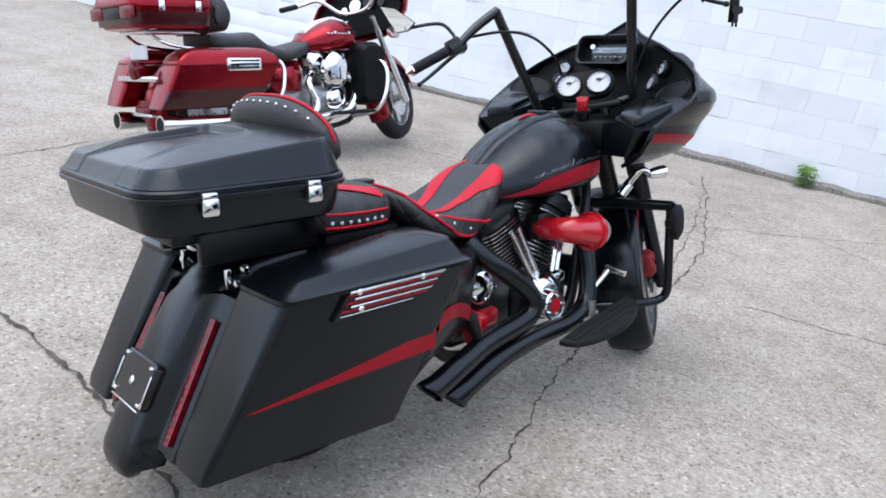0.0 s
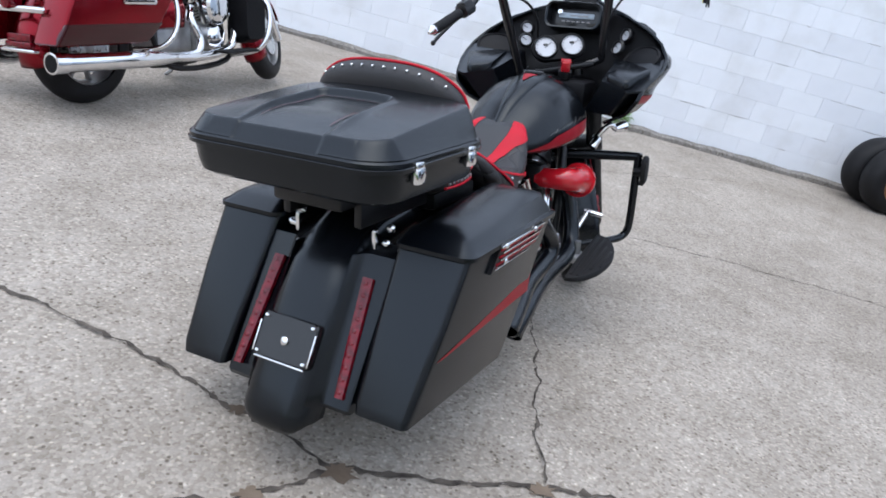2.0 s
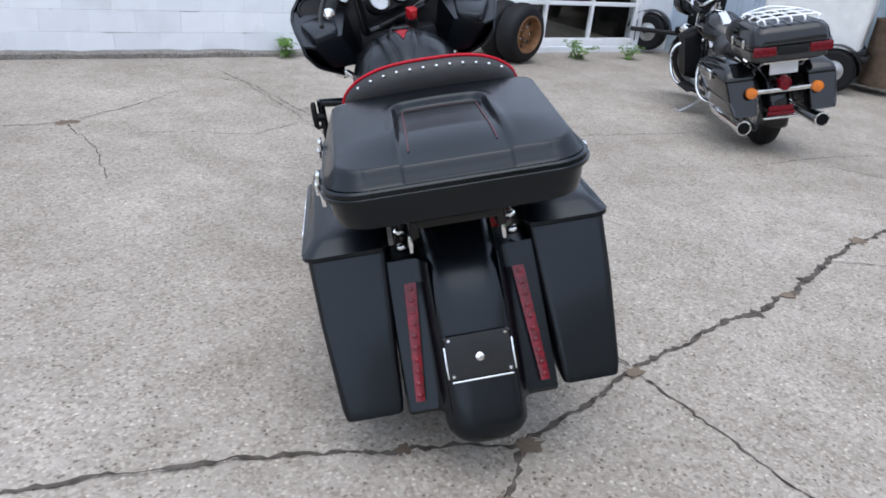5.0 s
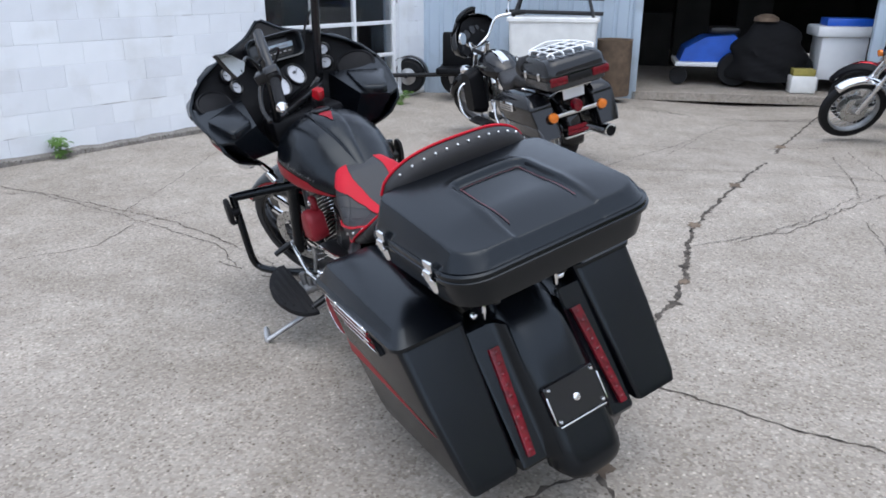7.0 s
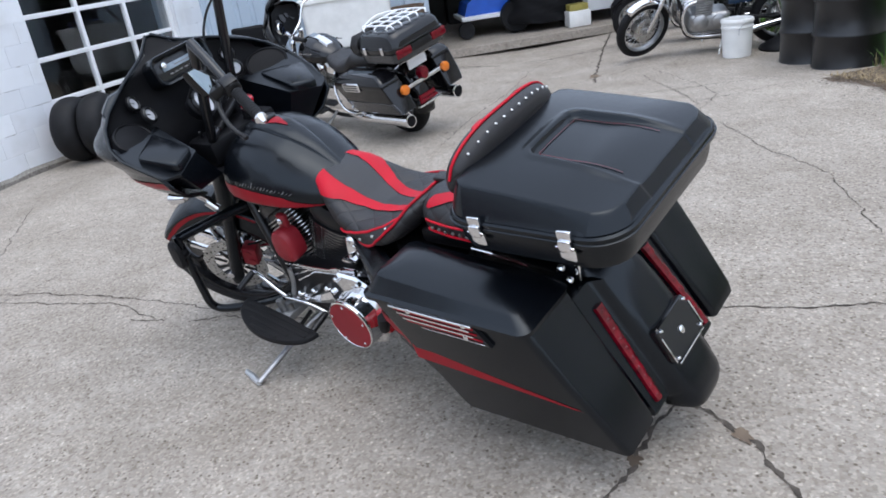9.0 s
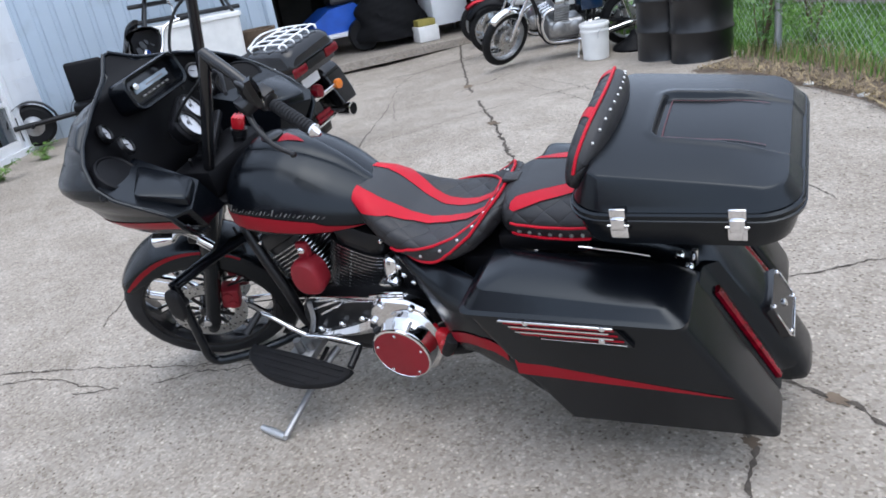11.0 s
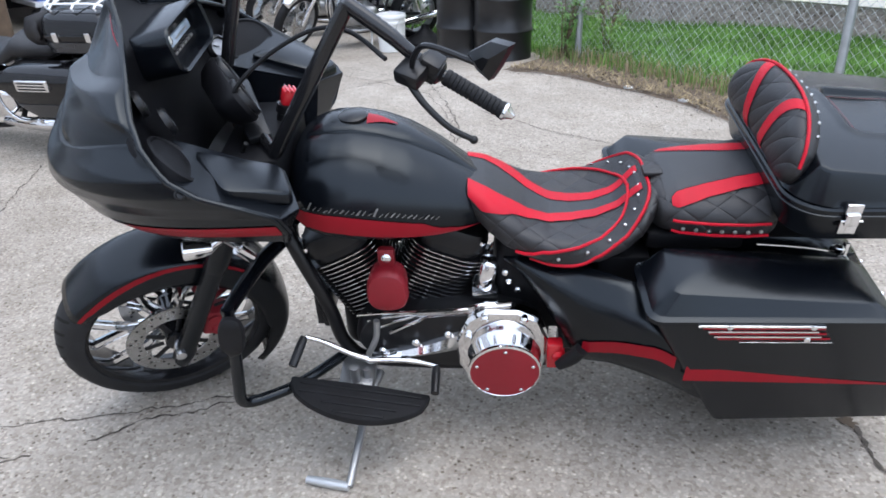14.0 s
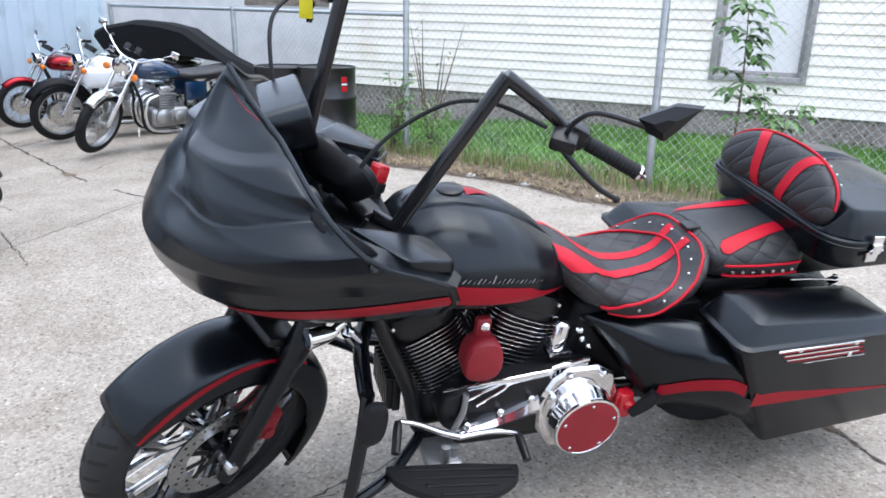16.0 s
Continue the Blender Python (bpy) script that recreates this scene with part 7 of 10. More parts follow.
def v_twin(b, x, z, paint):
    """A chromed V-twin engine with its covers."""
    bm = bmesh.new()
    box(bm, (x - 0.16, -0.12, z - 0.17), (x + 0.16, 0.12, z + 0.03), 0.05, None, 3)
    box(bm, (x - 0.46, -0.11, z - 0.16), (x - 0.16, 0.12, z + 0.03), 0.03)
    part("crankcase", bm, ALLOY, b)
    for lean in (-22, 22):
        A = Matrix.Translation((x, 0, z - 0.02)) @ Matrix.Rotation(radians(lean), 4, "Y")
        bm = bmesh.new()
        loft(bm, [[A @ Vector((p, q, h)) for p, q in oval(22, 0.065, 0.08, 3)] for h in (0.0, 0.2)])
        cyl = part("cylinder", bm, SATIN, b)
        for k in range(8):
            bm = bmesh.new()
            loft(bm, [[A @ Vector((p, q, 0.05 + 0.018 * k + h)) for p, q in oval(22, 0.085, 0.10, 3)] for h in (0, 0.004)])
            part("cooling_fin", bm, STEEL, cyl)
        bm = bmesh.new()
        loft(bm, [[A @ Vector((p * k, q * k, h)) for p, q in oval(22, 0.09, 0.105, 3.4)] for h, k in ((0.2, 1), (0.27, 1), (0.30, 0.85), (0.31, 0.5))])
        part("rocker_cover", bm, CHROME, cyl)
        for d in (-0.03, 0.03):
            bm = bmesh.new()
            tube(bm, [A @ Vector((d, -0.10, 0.0)), A @ Vector((d * 0.8, -0.10, 0.21))], 0.011, 8, 1)
            part("pushrod_tube", bm, CHROME, cyl)
    bm = bmesh.new()
    A = along((x, -0.12, z + 0.13), (x, -1, z + 0.13))
    lathe(bm, [(0.06, 0), (0.10, 0.03), (0.105, 0.07), (0.09, 0.09), (0.05, 0.10), (0.0003, 0.10)], A @ Matrix.Diagonal((1.0, 1.15, 1, 1)), 32)
    part("air_cleaner", bm, CHROME, b, "chrome air cleaner cover")
    bm = bmesh.new()
    lathe(bm, [(0.085, 0), (0.085, 0.03), (0.06, 0.05), (0.0003, 0.055)], along((x + 0.02, -0.12, z - 0.07), (x + 0.02, -1, z - 0.07)), 28)
    part("cam_cover", bm, CHROME, b)
    bm = bmesh.new()
    loft(bm, [[(q[0], y, q[1]) for q in oval(36, 0.30 * k, 0.115 * k, 3.2, (x - 0.17, z - 0.06))] for y, k in ((0.11, 1), (0.17, 1), (0.185, 0.93), (0.19, 0.7))])
    part("primary_cover", bm, CHROME, b)


def touring(name, M, paint, low_paint, label, white_rack=False, windscreen=True, steer=0.0):
    b = thing(name, M, label, "motorcycle", "parked motorcycles")
    rake = radians(27)
    put_wheel(b, 0, 0.315, 0.15, 0.21, "rear_wheel")
    ax = Vector((1.61, 0, 0.315))
    SM = Matrix.Translation(ax) @ Matrix.Rotation(-rake, 4, "Y") @ Matrix.Rotation(radians(steer), 4, "Z") @ Matrix.Rotation(rake, 4, "Y")
    put_wheel(b, 0, 0.315, 0.13, 0.22, "front_wheel", m=SM)
    ST = SM @ Matrix.Translation(-ax)
    up = Vector((-math.sin(rake), 0, math.cos(rake)))

    def st(nm, bm, m, lab=""):
        return part(nm, bm, m, b, lab, pose_m=ST)

    FM = ST @ Matrix.Translation((1.24, 0, 1.0 if white_rack else 0.92)) @ Matrix.Scale(0.82 if white_rack else 0.98, 4) @ Matrix.Translation((-1.24, 0, -1.0))

    def cowl(nm, bm, m, lab=""):
        return part(nm, bm, m, b, lab, pose_m=FM)

    for s in (1, -1):
        bm = bmesh.new()
        p = ax + Vector((0, s * 0.115, 0))
        tube(bm, [p - up * 0.04, p + up * 0.30], [0.03, 0.032], 14, 1)
        tube(bm, [p + up * 0.28, p + up * 0.66], 0.024, 14, 1)
        st("fork_leg", bm, CHROME, "chrome fork leg")
    bm = bmesh.new()
    rows = []
    for k in range(31):
        a = radians(20 + 190 * k / 30)
        rows.append([ax + Vector(((0.345 - 0.09 * abs(u) ** 2.6) * math.cos(a), 0.088 * math.copysign(abs(u) ** 0.7, u), (0.345 - 0.09 * abs(u) ** 2.6) * math.sin(a))) for u in np.linspace(-1, 1, 13)])
    loft(bm, rows, closed=False)
    ff = st("front_fender", bm, paint, "front fender")
    sm = ff.modifiers.new("thickness", "SOLIDIFY")
    sm.thickness = 0.005
    # rear fender
    bm = bmesh.new()
    rows = []
    for k in range(25):
        a = radians(60 + 135 * k / 24)
        rows.append([Vector(((0.36 - 0.08 * abs(u) ** 2.6) * math.cos(a), 0.105 * math.copysign(abs(u) ** 0.7, u), 0.315 + (0.37 - 0.08 * abs(u) ** 2.6) * math.sin(a))) for u in np.linspace(-1, 1, 13)])
    loft(bm, rows, closed=False)
    rf = part("rear_fender", bm, paint, b, "rear fender")
    sm = rf.modifiers.new("thickness", "SOLIDIFY")
    sm.thickness = 0.005
    # saddlebags
    for s in (1, -1):
        Ms = mirrored(s)
        bm = bmesh.new()
        loft(bm, [[Ms @ Vector((x, y, z)) for x, y in rounded(x0, x1, 0.19, yo, 0.022, 4)] for z, x0, x1, yo in ((0.355, -0.42, 0.12, 0.345), (0.37, -0.44, 0.16, 0.368), (0.46, -0.40, 0.24, 0.388), (0.60, -0.34, 0.34, 0.40))])
        bag = part("saddlebag", bm, paint, b, "hard saddlebag")
        bm = bmesh.new()
        loft(bm, [[Ms @ Vector((x, y, z)) for x, y in rounded(x0, x1, yi, yo, 0.035, 4)] for z, x0, x1, yi, yo in ((0.602, -0.335, 0.345, 0.185, 0.405), (0.615, -0.335, 0.345, 0.185, 0.405), (0.65, -0.31, 0.33, 0.19, 0.395), (0.69, -0.24, 0.26, 0.205, 0.36), (0.70, -0.16, 0.18, 0.23, 0.32))])
        part("lid", bm, paint, bag)
        bm = bmesh.new()
        loft(bm, [[Ms @ Vector((x, y, z)) for x, y in rounded(x0, x1, 0.20, yo, 0.022, 4)] for z, x0, x1, yo in ((0.365, -0.441, 0.156, 0.369), (0.41, -0.422, 0.205, 0.383), (0.465, -0.396, 0.253, 0.393), (0.468, -0.392, 0.251, 0.389))])
        part("lower_panel", bm, low_paint, bag, "two-tone lower panel")
        bm = bmesh.new()
        box(bm, (-0.04, 0.40, 0.565), (0.19, 0.418, 0.64), 0.010, Ms)
        lt = part("latch", bm, CHROME, bag, "chrome latch")
        bm = bmesh.new()
        for k in range(3):
            box(bm, (-0.02, 0.417, 0.578 + 0.020 * k), (0.17, 0.421, 0.588 + 0.020 * k), 0.002, Ms)
        part("latch_slot", bm, SATIN, lt)
        bm = bmesh.new()
        tube(bm, [(0.33, s * 0.20, 0.62), (0.36, s * 0.33, 0.62), (0.37, s * 0.38, 0.56), (0.33, s * 0.40, 0.42), (0.25, s * 0.36, 0.33), (0.2, s * 0.2, 0.31)], 0.014, 10, 6)
        part("saddlebag_guard", bm, CHROME, b, "chrome saddlebag guard")
        bm = bmesh.new()
        tube(bm, [(0.55, s * 0.20, 0.245), (0.2, s * 0.27, 0.258), (-0.36, s * 0.285, 0.270)], [0.030, 0.049, 0.050], 18, 4)
        mf = part("muffler", bm, CHROME, b, "chrome muffler")
        bm = bmesh.new()
        lathe(bm, [(0.040, 0), (0.054, -0.01), (0.056, 0.07), (0.045, 0.072), (0.043, 0.02), (0.0003, 0.018)], along((-0.35, s * 0.285, 0.270), (-0.46, s * 0.285, 0.274)), 22)
        part("muffler_tip", bm, CHROME, mf)
        bm = bmesh.new()
        lathe(bm, [(0.0425, 0.0715), (0.0425, 0.06), (0.0003, 0.058)], along((-0.35, s * 0.285, 0.270), (-0.46, s * 0.285, 0.274)), 22)
        part("bore", bm, DARK, mf)
        bm = bmesh.new()
        tube(bm, [(1.22, s * 0.06, 0.62), (1.26, s * 0.30, 0.60), (1.25, s * 0.36, 0.45), (1.18, s * 0.33, 0.28), (1.12, s * 0.12, 0.22)], 0.016, 10, 6)
        part("engine_guard", bm, CHROME, b, "chrome engine guard")
        bm = bmesh.new()
        loft(bm, [[(x, s * y, z) for x, z in rounded(1.10, 1.34, 0.30, 0.74, 0.06, 4)] for y in (0.13, 0.19)] + [[(1.22 + (x - 1.22) * 0.8, s * 0.27, 0.52 + (z - 0.52) * 0.85) for x, z in rounded(1.10, 1.34, 0.30, 0.74, 0.06, 4)]])
        part("leg_fairing", bm, DARK, b, "black lower leg fairing")
        bm = bmesh.new()
        box(bm, (0.85, s * 0.27 - 0.06, 0.255), (1.20, s * 0.27 + 0.06, 0.275), 0.015)
        part("footboard", bm, RUBBER, b)
    # tail
    bm = bmesh.new()
    box(bm, (-0.405, -0.25, 0.508), (-0.375, 0.25, 0.543), 0.012)
    bar = part("light_bar", bm, CHROME, b, "chrome rear light bar")
    for s in (1, -1) if white_rack else ():
        bm = bmesh.new()
        lathe(bm, [(0.028, -0.03), (0.042, -0.01), (0.040, 0.015), (0.0003, 0.028)], along((-0.405, s * 0.235, 0.525), (-0.56, s * 0.235, 0.525)), 18)
        part("turn_signal", bm, AMBER, bar, "amber turn signal")
    bm = bmesh.new()
    lathe(bm, [(0.05, -0.04), (0.058, 0.0), (0.05, 0.03), (0.0003, 0.045)], along((-0.395, 0, 0.575), (-0.55, 0, 0.575)) @ Matrix.Diagonal((0.8, 1.0, 1, 1)), 20)
    part("tail_lamp", bm, REDLENS, bar, "red tail lamp")
    bm = bmesh.new()
    box(bm, (-0.385, -0.10, 0.33), (-0.36, 0.10, 0.36), 0.008)
    box(bm, (-0.375, -0.09, 0.36), (-0.355, 0.09, 0.40), 0.006)
    part("fender_lamp", bm, REDLENS, b, "red lamp low on the fender")
    bm = bmesh.new()
    box(bm, (-0.392, -0.13, 0.305), (-0.355, 0.13, 0.325), 0.008)
    part("fender_trim", bm, CHROME, b)
    # top case
    bm = bmesh.new()
    loft(bm, [[(x, y, z) for x, y in rounded(-0.50 + i, 0.0 - i * 0.6, -0.28 + i, 0.28 - i, 0.08, 6)] for z, i in ((0.74, 0.06), (0.75, 0.03), (0.80, 0.01), (0.862, 0.0), (0.866, -0.008), (0.878, -0.008), (0.882, 0.0))])
    lift = Matrix.Translation((0, 0, 0.0 if white_rack else 0.055))      # the red one carries its case higher
    tp = part("top_case", bm, paint, b, "large top case", pose_m=lift)
    bm = bmesh.new()
    loft(bm, [[(x, y, z) for x, y in rounded(-0.50 + i, 0.0 - i * 0.6, -0.28 + i, 0.28 - i, 0.08, 6)] for z, i in ((0.882, 0.0), (0.95, 0.012), (0.985, 0.04), (1.0, 0.09))])
    part("lid", bm, paint, tp)
    bm = bmesh.new()
    loft(bm, [[(x, y, z) for x, y in rounded(-0.503 + i, 0.003 - i * 0.6, -0.283 + i, 0.283 - i, 0.08, 6)] for z, i in ((0.765, 0.012), (0.80, 0.008), (0.835, 0.0), (0.836, 0.01))], True, False, False)
    part("case_band", bm, low_paint, tp)
    for s in (1, -1):
        bm = bmesh.new()
        box(bm, (-0.510, s * 0.195 - 0.080, 0.798), (-0.488, s * 0.195 + 0.080, 0.868), 0.012)
        part("case_lamp", bm, REDLENS, tp, "red lamp on the top case")
        for x in (-0.12, -0.34):
            bm = bmesh.new()
            box(bm, (x - 0.018, s * 0.286 - 0.006, 0.84), (x + 0.018, s * 0.286 + 0.006, 0.90), 0.004)
            part("latch", bm, CHROME, tp)
    bm = bmesh.new()
    box(bm, (-0.506, -0.105, 0.800), (-0.490, 0.105, 0.862), 0.006)
    part("plate_panel", bm, SATIN, tp)
    bm = bmesh.new()
    box(bm, (-0.40, -0.16, 0.72), (0.02, 0.16, 0.742), 0.008)
    tube(bm, [(-0.36, 0.15, 0.72), (-0.25, 0.17, 0.66), (0.0, 0.17, 0.63)], 0.010, 8)
    tube(bm, [(-0.36, -0.15, 0.72), (-0.25, -0.17, 0.66), (0.0, -0.17, 0.63)], 0.010, 8)
    part("case_rack", bm, CHROME, b, "chrome carrier under the case", pose_m=lift)
    bm = bmesh.new()
    box(bm, (-0.375, -0.10, 0.635), (-0.36, 0.10, 0.715), 0.004)
    part("plate_bar", bm, WHITEMETAL, b, "pale blank plate")
    if white_rack:
        bm = bmesh.new()
        tube(bm, [(-0.06, -0.2, 1.03), (-0.03, 0.0, 1.06), (-0.06, 0.2, 1.03)], 0.007, 8, 6)
        rack = part("luggage_rack", bm, WHITEPAINT, tp, "white wire luggage rack on the lid")
        for y in (-0.18, -0.09, 0.0, 0.09, 0.18):
            bm = bmesh.new()
            tube(bm, [(-0.06, y, 1.005), (-0.08, y, 1.035), (-0.40, y * 1.05, 1.04), (-0.44, y, 1.008)], 0.007, 8, 4)
            part("rack_bar", bm, WHITEPAINT, rack)
        for x, h in ((-0.10, 1.036), (-0.25, 1.038), (-0.40, 1.04)):
            bm = bmesh.new()
            tube(bm, [(x, -0.21, h - 0.03), (x, -0.19, h), (x, 0.19, h), (x, 0.21, h - 0.03)], 0.007, 8, 2)
            part("rack_bar", bm, WHITEPAINT, rack)
    # seats
    tab = [(0.80, 0.09, 0.70, 0.76), (0.72, 0.15, 0.64, 0.74), (0.55, 0.19, 0.60, 0.70), (0.42, 0.19, 0.62, 0.73), (0.34, 0.17, 0.66, 0.80), (0.22, 0.18, 0.66, 0.79), (0.05, 0.19, 0.67, 0.80), (0.0, 0.16, 0.70, 0.80)]
    bm = bmesh.new()
    loft(bm, [[seat_point(tab, x, 360 * k / 36) for k in range(36)] for x in np.linspace(0.80, 0.0, 36)])
    part("seat", bm, LEATHER, b, "black two-up seat", 60)
    bm = bmesh.new()
    loft(bm, [[(0.0 - 0.02 * abs(y) * 10 + (0.10 if abs(y) > 0.2 else 0) + p, y, 0.90 - 0.25 * y * y + q) for p, q in oval(18, 0.05, 0.13 * math.sqrt(max(0.05, 1 - (y / 0.27) ** 4)), 2.6)] for y in np.linspace(-0.26, 0.26, 17)])
    part("backrest", bm, LEATHER, b, "black wrap-round passenger backrest", 60)
    bm = bmesh.new()
    xs = np.linspace(0.74, 1.19, 26)
    tt = [(0.74, 0.07, 0.68, 0.75), (0.82, 0.14, 0.665, 0.82), (0.92, 0.18, 0.66, 0.87), (1.02, 0.19, 0.665, 0.90), (1.12, 0.17, 0.68, 0.885), (1.19, 0.10, 0.72, 0.83)]
    loft(bm, [[Vector((x, np.interp(x, [q[0] for q in tt], [q[1] for q in tt]) * math.copysign(abs(math.sin(2 * math.pi * k / 36)) ** 0.8, math.sin(2 * math.pi * k / 36)), (lambda z0, z1, c: z0 + (z1 - z0) * (0.4 + (0.6 * c if c > 0 else -0.4 * abs(c) ** 0.6)))(np.interp(x, [q[0] for q in tt], [q[2] for q in tt]), np.interp(x, [q[0] for q in tt], [q[3] for q in tt]), -math.cos(2 * math.pi * k / 36)))) for k in range(36)] for x in xs])
    tk = part("fuel_tank", bm, paint, b, "glossy fuel tank", 60)
    bm = bmesh.new()
    loft(bm, [[(x, y, z) for y, z in ((-0.045, h - 0.02), (-0.035, h + 0.008), (0.035, h + 0.008), (0.045, h - 0.02))] for x, h in ((0.80, 0.815), (0.92, 0.875), (1.05, 0.905), (1.14, 0.88))])
    part("tank_console", bm, CHROME if white_rack else WHITEMETAL, tk, "bright tank console")
    for s in (1, -1):
        bm = bmesh.new()
        for k in range(7):
            x = 1.06 - 0.030 * k
            box(bm, (x - 0.01, s * 0.187 - 0.004, 0.79), (x + 0.008, s * 0.187 + 0.004, 0.80 + 0.01 * (k in (0, 4))), 0.001)
        part("emblem_bar", bm, CHROME, tk, "row of small chrome bars")
        bm = bmesh.new()
        loft(bm, [[(x, s * y, z) for y, z in ((0.10, 0.40), (0.17, 0.42), (0.19, 0.52), (0.15, 0.62))] for x in (0.40, 0.56, 0.64)], closed=False)
        sc = part("side_cover", bm, paint, b)
        sm = sc.modifiers.new("thickness", "SOLIDIFY")
        sm.thickness = 0.01
    v_twin(b, 0.93, 0.42, paint)
    # exhaust headers
    for pts in ([(1.05, -0.08, 0.53), (1.14, -0.14, 0.45), (1.05, -0.18, 0.29), (0.8, -0.20, 0.24), (0.5, -0.22, 0.245)], [(0.80, -0.08, 0.53), (0.72, -0.15, 0.46), (0.76, -0.18, 0.34), (0.70, -0.20, 0.26), (0.5, -0.21, 0.25)]):
        bm = bmesh.new()
        tube(bm, pts, 0.028, 12, 6)
        part("exhaust_header", bm, CHROME, b, "chrome exhaust header")
    bm = bmesh.new()
    for s in (1, -1):
        tube(bm, [(1.24, s * 0.03, 0.72), (1.16, s * 0.09, 0.40), (1.08, s * 0.11, 0.19), (0.55, s * 0.12, 0.18), (0.40, s * 0.11, 0.45)], 0.019, 10, 5)
    tube(bm, [(1.26, 0, 0.80), (0.7, 0, 0.66), (0.1, 0, 0.62)], 0.026, 10, 3)
    part("frame", bm, SATIN, b)
    # bat-wing fairing on the fork, screen and bars
    bm = bmesh.new()
    rows = []
    for v, (xf, w, xr, z) in enumerate(((1.50, 0.10, 1.42, 1.28), (1.54, 0.26, 1.40, 1.22), (1.57, 0.36, 1.36, 1.14), (1.58, 0.40, 1.33, 1.06), (1.57, 0.37, 1.34, 0.98), (1.53, 0.27, 1.38, 0.90), (1.49, 0.16, 1.42, 0.84))):
        rows.append([Vector((xr + (xf - xr) * math.cos(radians(t)) ** 0.8, w * math.copysign(abs(math.sin(radians(t))) ** 0.9, t), z)) for t in np.linspace(-90, 90, 33)])
    loft(bm, rows, closed=False)
    fr = cowl("fairing", bm, paint, "handlebar fairing")
    sm = fr.modifiers.new("thickness", "SOLIDIFY")
    sm.thickness = 0.01
    bm = bmesh.new()
    rows = []
    for xf, w, xr, z in ((1.43, 0.10, 1.41, 1.25), (1.44, 0.33, 1.36, 1.12), (1.43, 0.36, 1.34, 1.02), (1.43, 0.2, 1.40, 0.88)):
        rows.append([(xr + (xf - xr) * math.cos(radians(t)), w * math.sin(radians(t)), z) for t in np.linspace(-90, 90, 17)])
    loft(bm, rows, closed=False)
    cowl("inner_fairing", bm, DARK)
    for k, (y, z, r) in enumerate(((-0.06, 1.10, 0.05), (0.06, 1.10, 0.05), (-0.16, 1.08, 0.03), (0.16, 1.08, 0.03), (-0.25, 1.02, 0.045), (0.25, 1.02, 0.045))):
        bm = bmesh.new()
        lathe(bm, [(r, 0), (r, 0.015), (r * 0.85, 0.016), (0.0003, 0.012)], along((1.425, y, z), (1.0, y, z + 0.12)), 22)
        cowl("gauge", bm, SATIN if white_rack or k % 2 == 0 else CHROME)
    if windscreen:
        bm = bmesh.new()
        rows = [[(1.52 - 0.10 * v + 0.05 * math.cos(radians(t)) - 0.05, (0.28 - 0.06 * v) * math.sin(radians(t)), 1.20 + 0.17 * v - 0.06 * v * (1 - math.cos(radians(t)))) for t in np.linspace(-90, 90, 17)] for v in (0, 0.5, 1)]
        loft(bm, rows, closed=False)
        ws = cowl("windscreen", bm, GLOSSBLK, "dark tinted windscreen")
        sm = ws.modifiers.new("thickness", "SOLIDIFY")
        sm.thickness = 0.005
    for s in (1, -1):
        bm = bmesh.new()
        tube(bm, [(1.30, 0, 0.95), (1.28, s * 0.12, 0.97), (1.22, s * 0.25, 1.08), (1.12, s * 0.36, 1.06), (0.98, s * 0.42, 1.03)], 0.014, 10, 5)
        hb = st("handlebar", bm, CHROME, "chrome handlebar")
        bm = bmesh.new()
        tube(bm, [(1.10, s * 0.37, 1.056), (0.97, s * 0.425, 1.03)], 0.019, 12, 1)
        part("grip", bm, RUBBER, hb)
        bm = bmesh.new()
        tube(bm, [(1.12, s * 0.36, 1.07), (1.13, s * 0.40, 1.13), (1.11, s * 0.44, 1.20)], 0.006, 8)
        lathe(bm, [(0.052, 0), (0.055, 0.01), (0.04, 0.03), (0.0003, 0.036)], along((1.10, s * 0.45, 1.21), (1.5, s * 0.48, 1.25)), 20)
        part("mirror", bm, CHROME, hb, "round chrome mirror")
        bm = bmesh.new()
        lathe(bm, [(0.03, -0.03), (0.045, 0.0), (0.045, 0.05), (0.03, 0.07), (0.0003, 0.072)], along((1.42, s * 0.20, 0.78), (1.8, s * 0.20, 0.78)), 20)
        st("passing_lamp", bm, CHROME, "chrome passing lamp")
    bm = bmesh.new()
    tube(bm, [(0.90, 0.12, 0.20), (0.95, 0.26, 0.10), (0.98, 0.36, 0.055), (1.04, 0.38, 0.06)], 0.012, 8)
    part("side_stand", bm, DULLSTEEL, b)
    return b


def lean_pose(x, y, turn, lean, size=1.0):
    return Matrix.Translation((x, y, gz(x, y))) @ Matrix.Rotation(radians(turn), 4, "Z") @ Matrix.Rotation(radians(-lean), 4, "X") @ Matrix.Scale(size, 4)


touring("red_motorcycle", lean_pose(-1.648, 4.666, 52.2, 12.4, 0.992), CANDY, DEEPRED, "glossy two-tone red touring motorcycle with much chrome", False, True, 24)
touring("black_motorcycle", lean_pose(4.03, 2.525, 40.5, 12, 0.975), BLACKGLOSS, SILVER, "glossy black and silver touring motorcycle with a top case", True, True, 32)


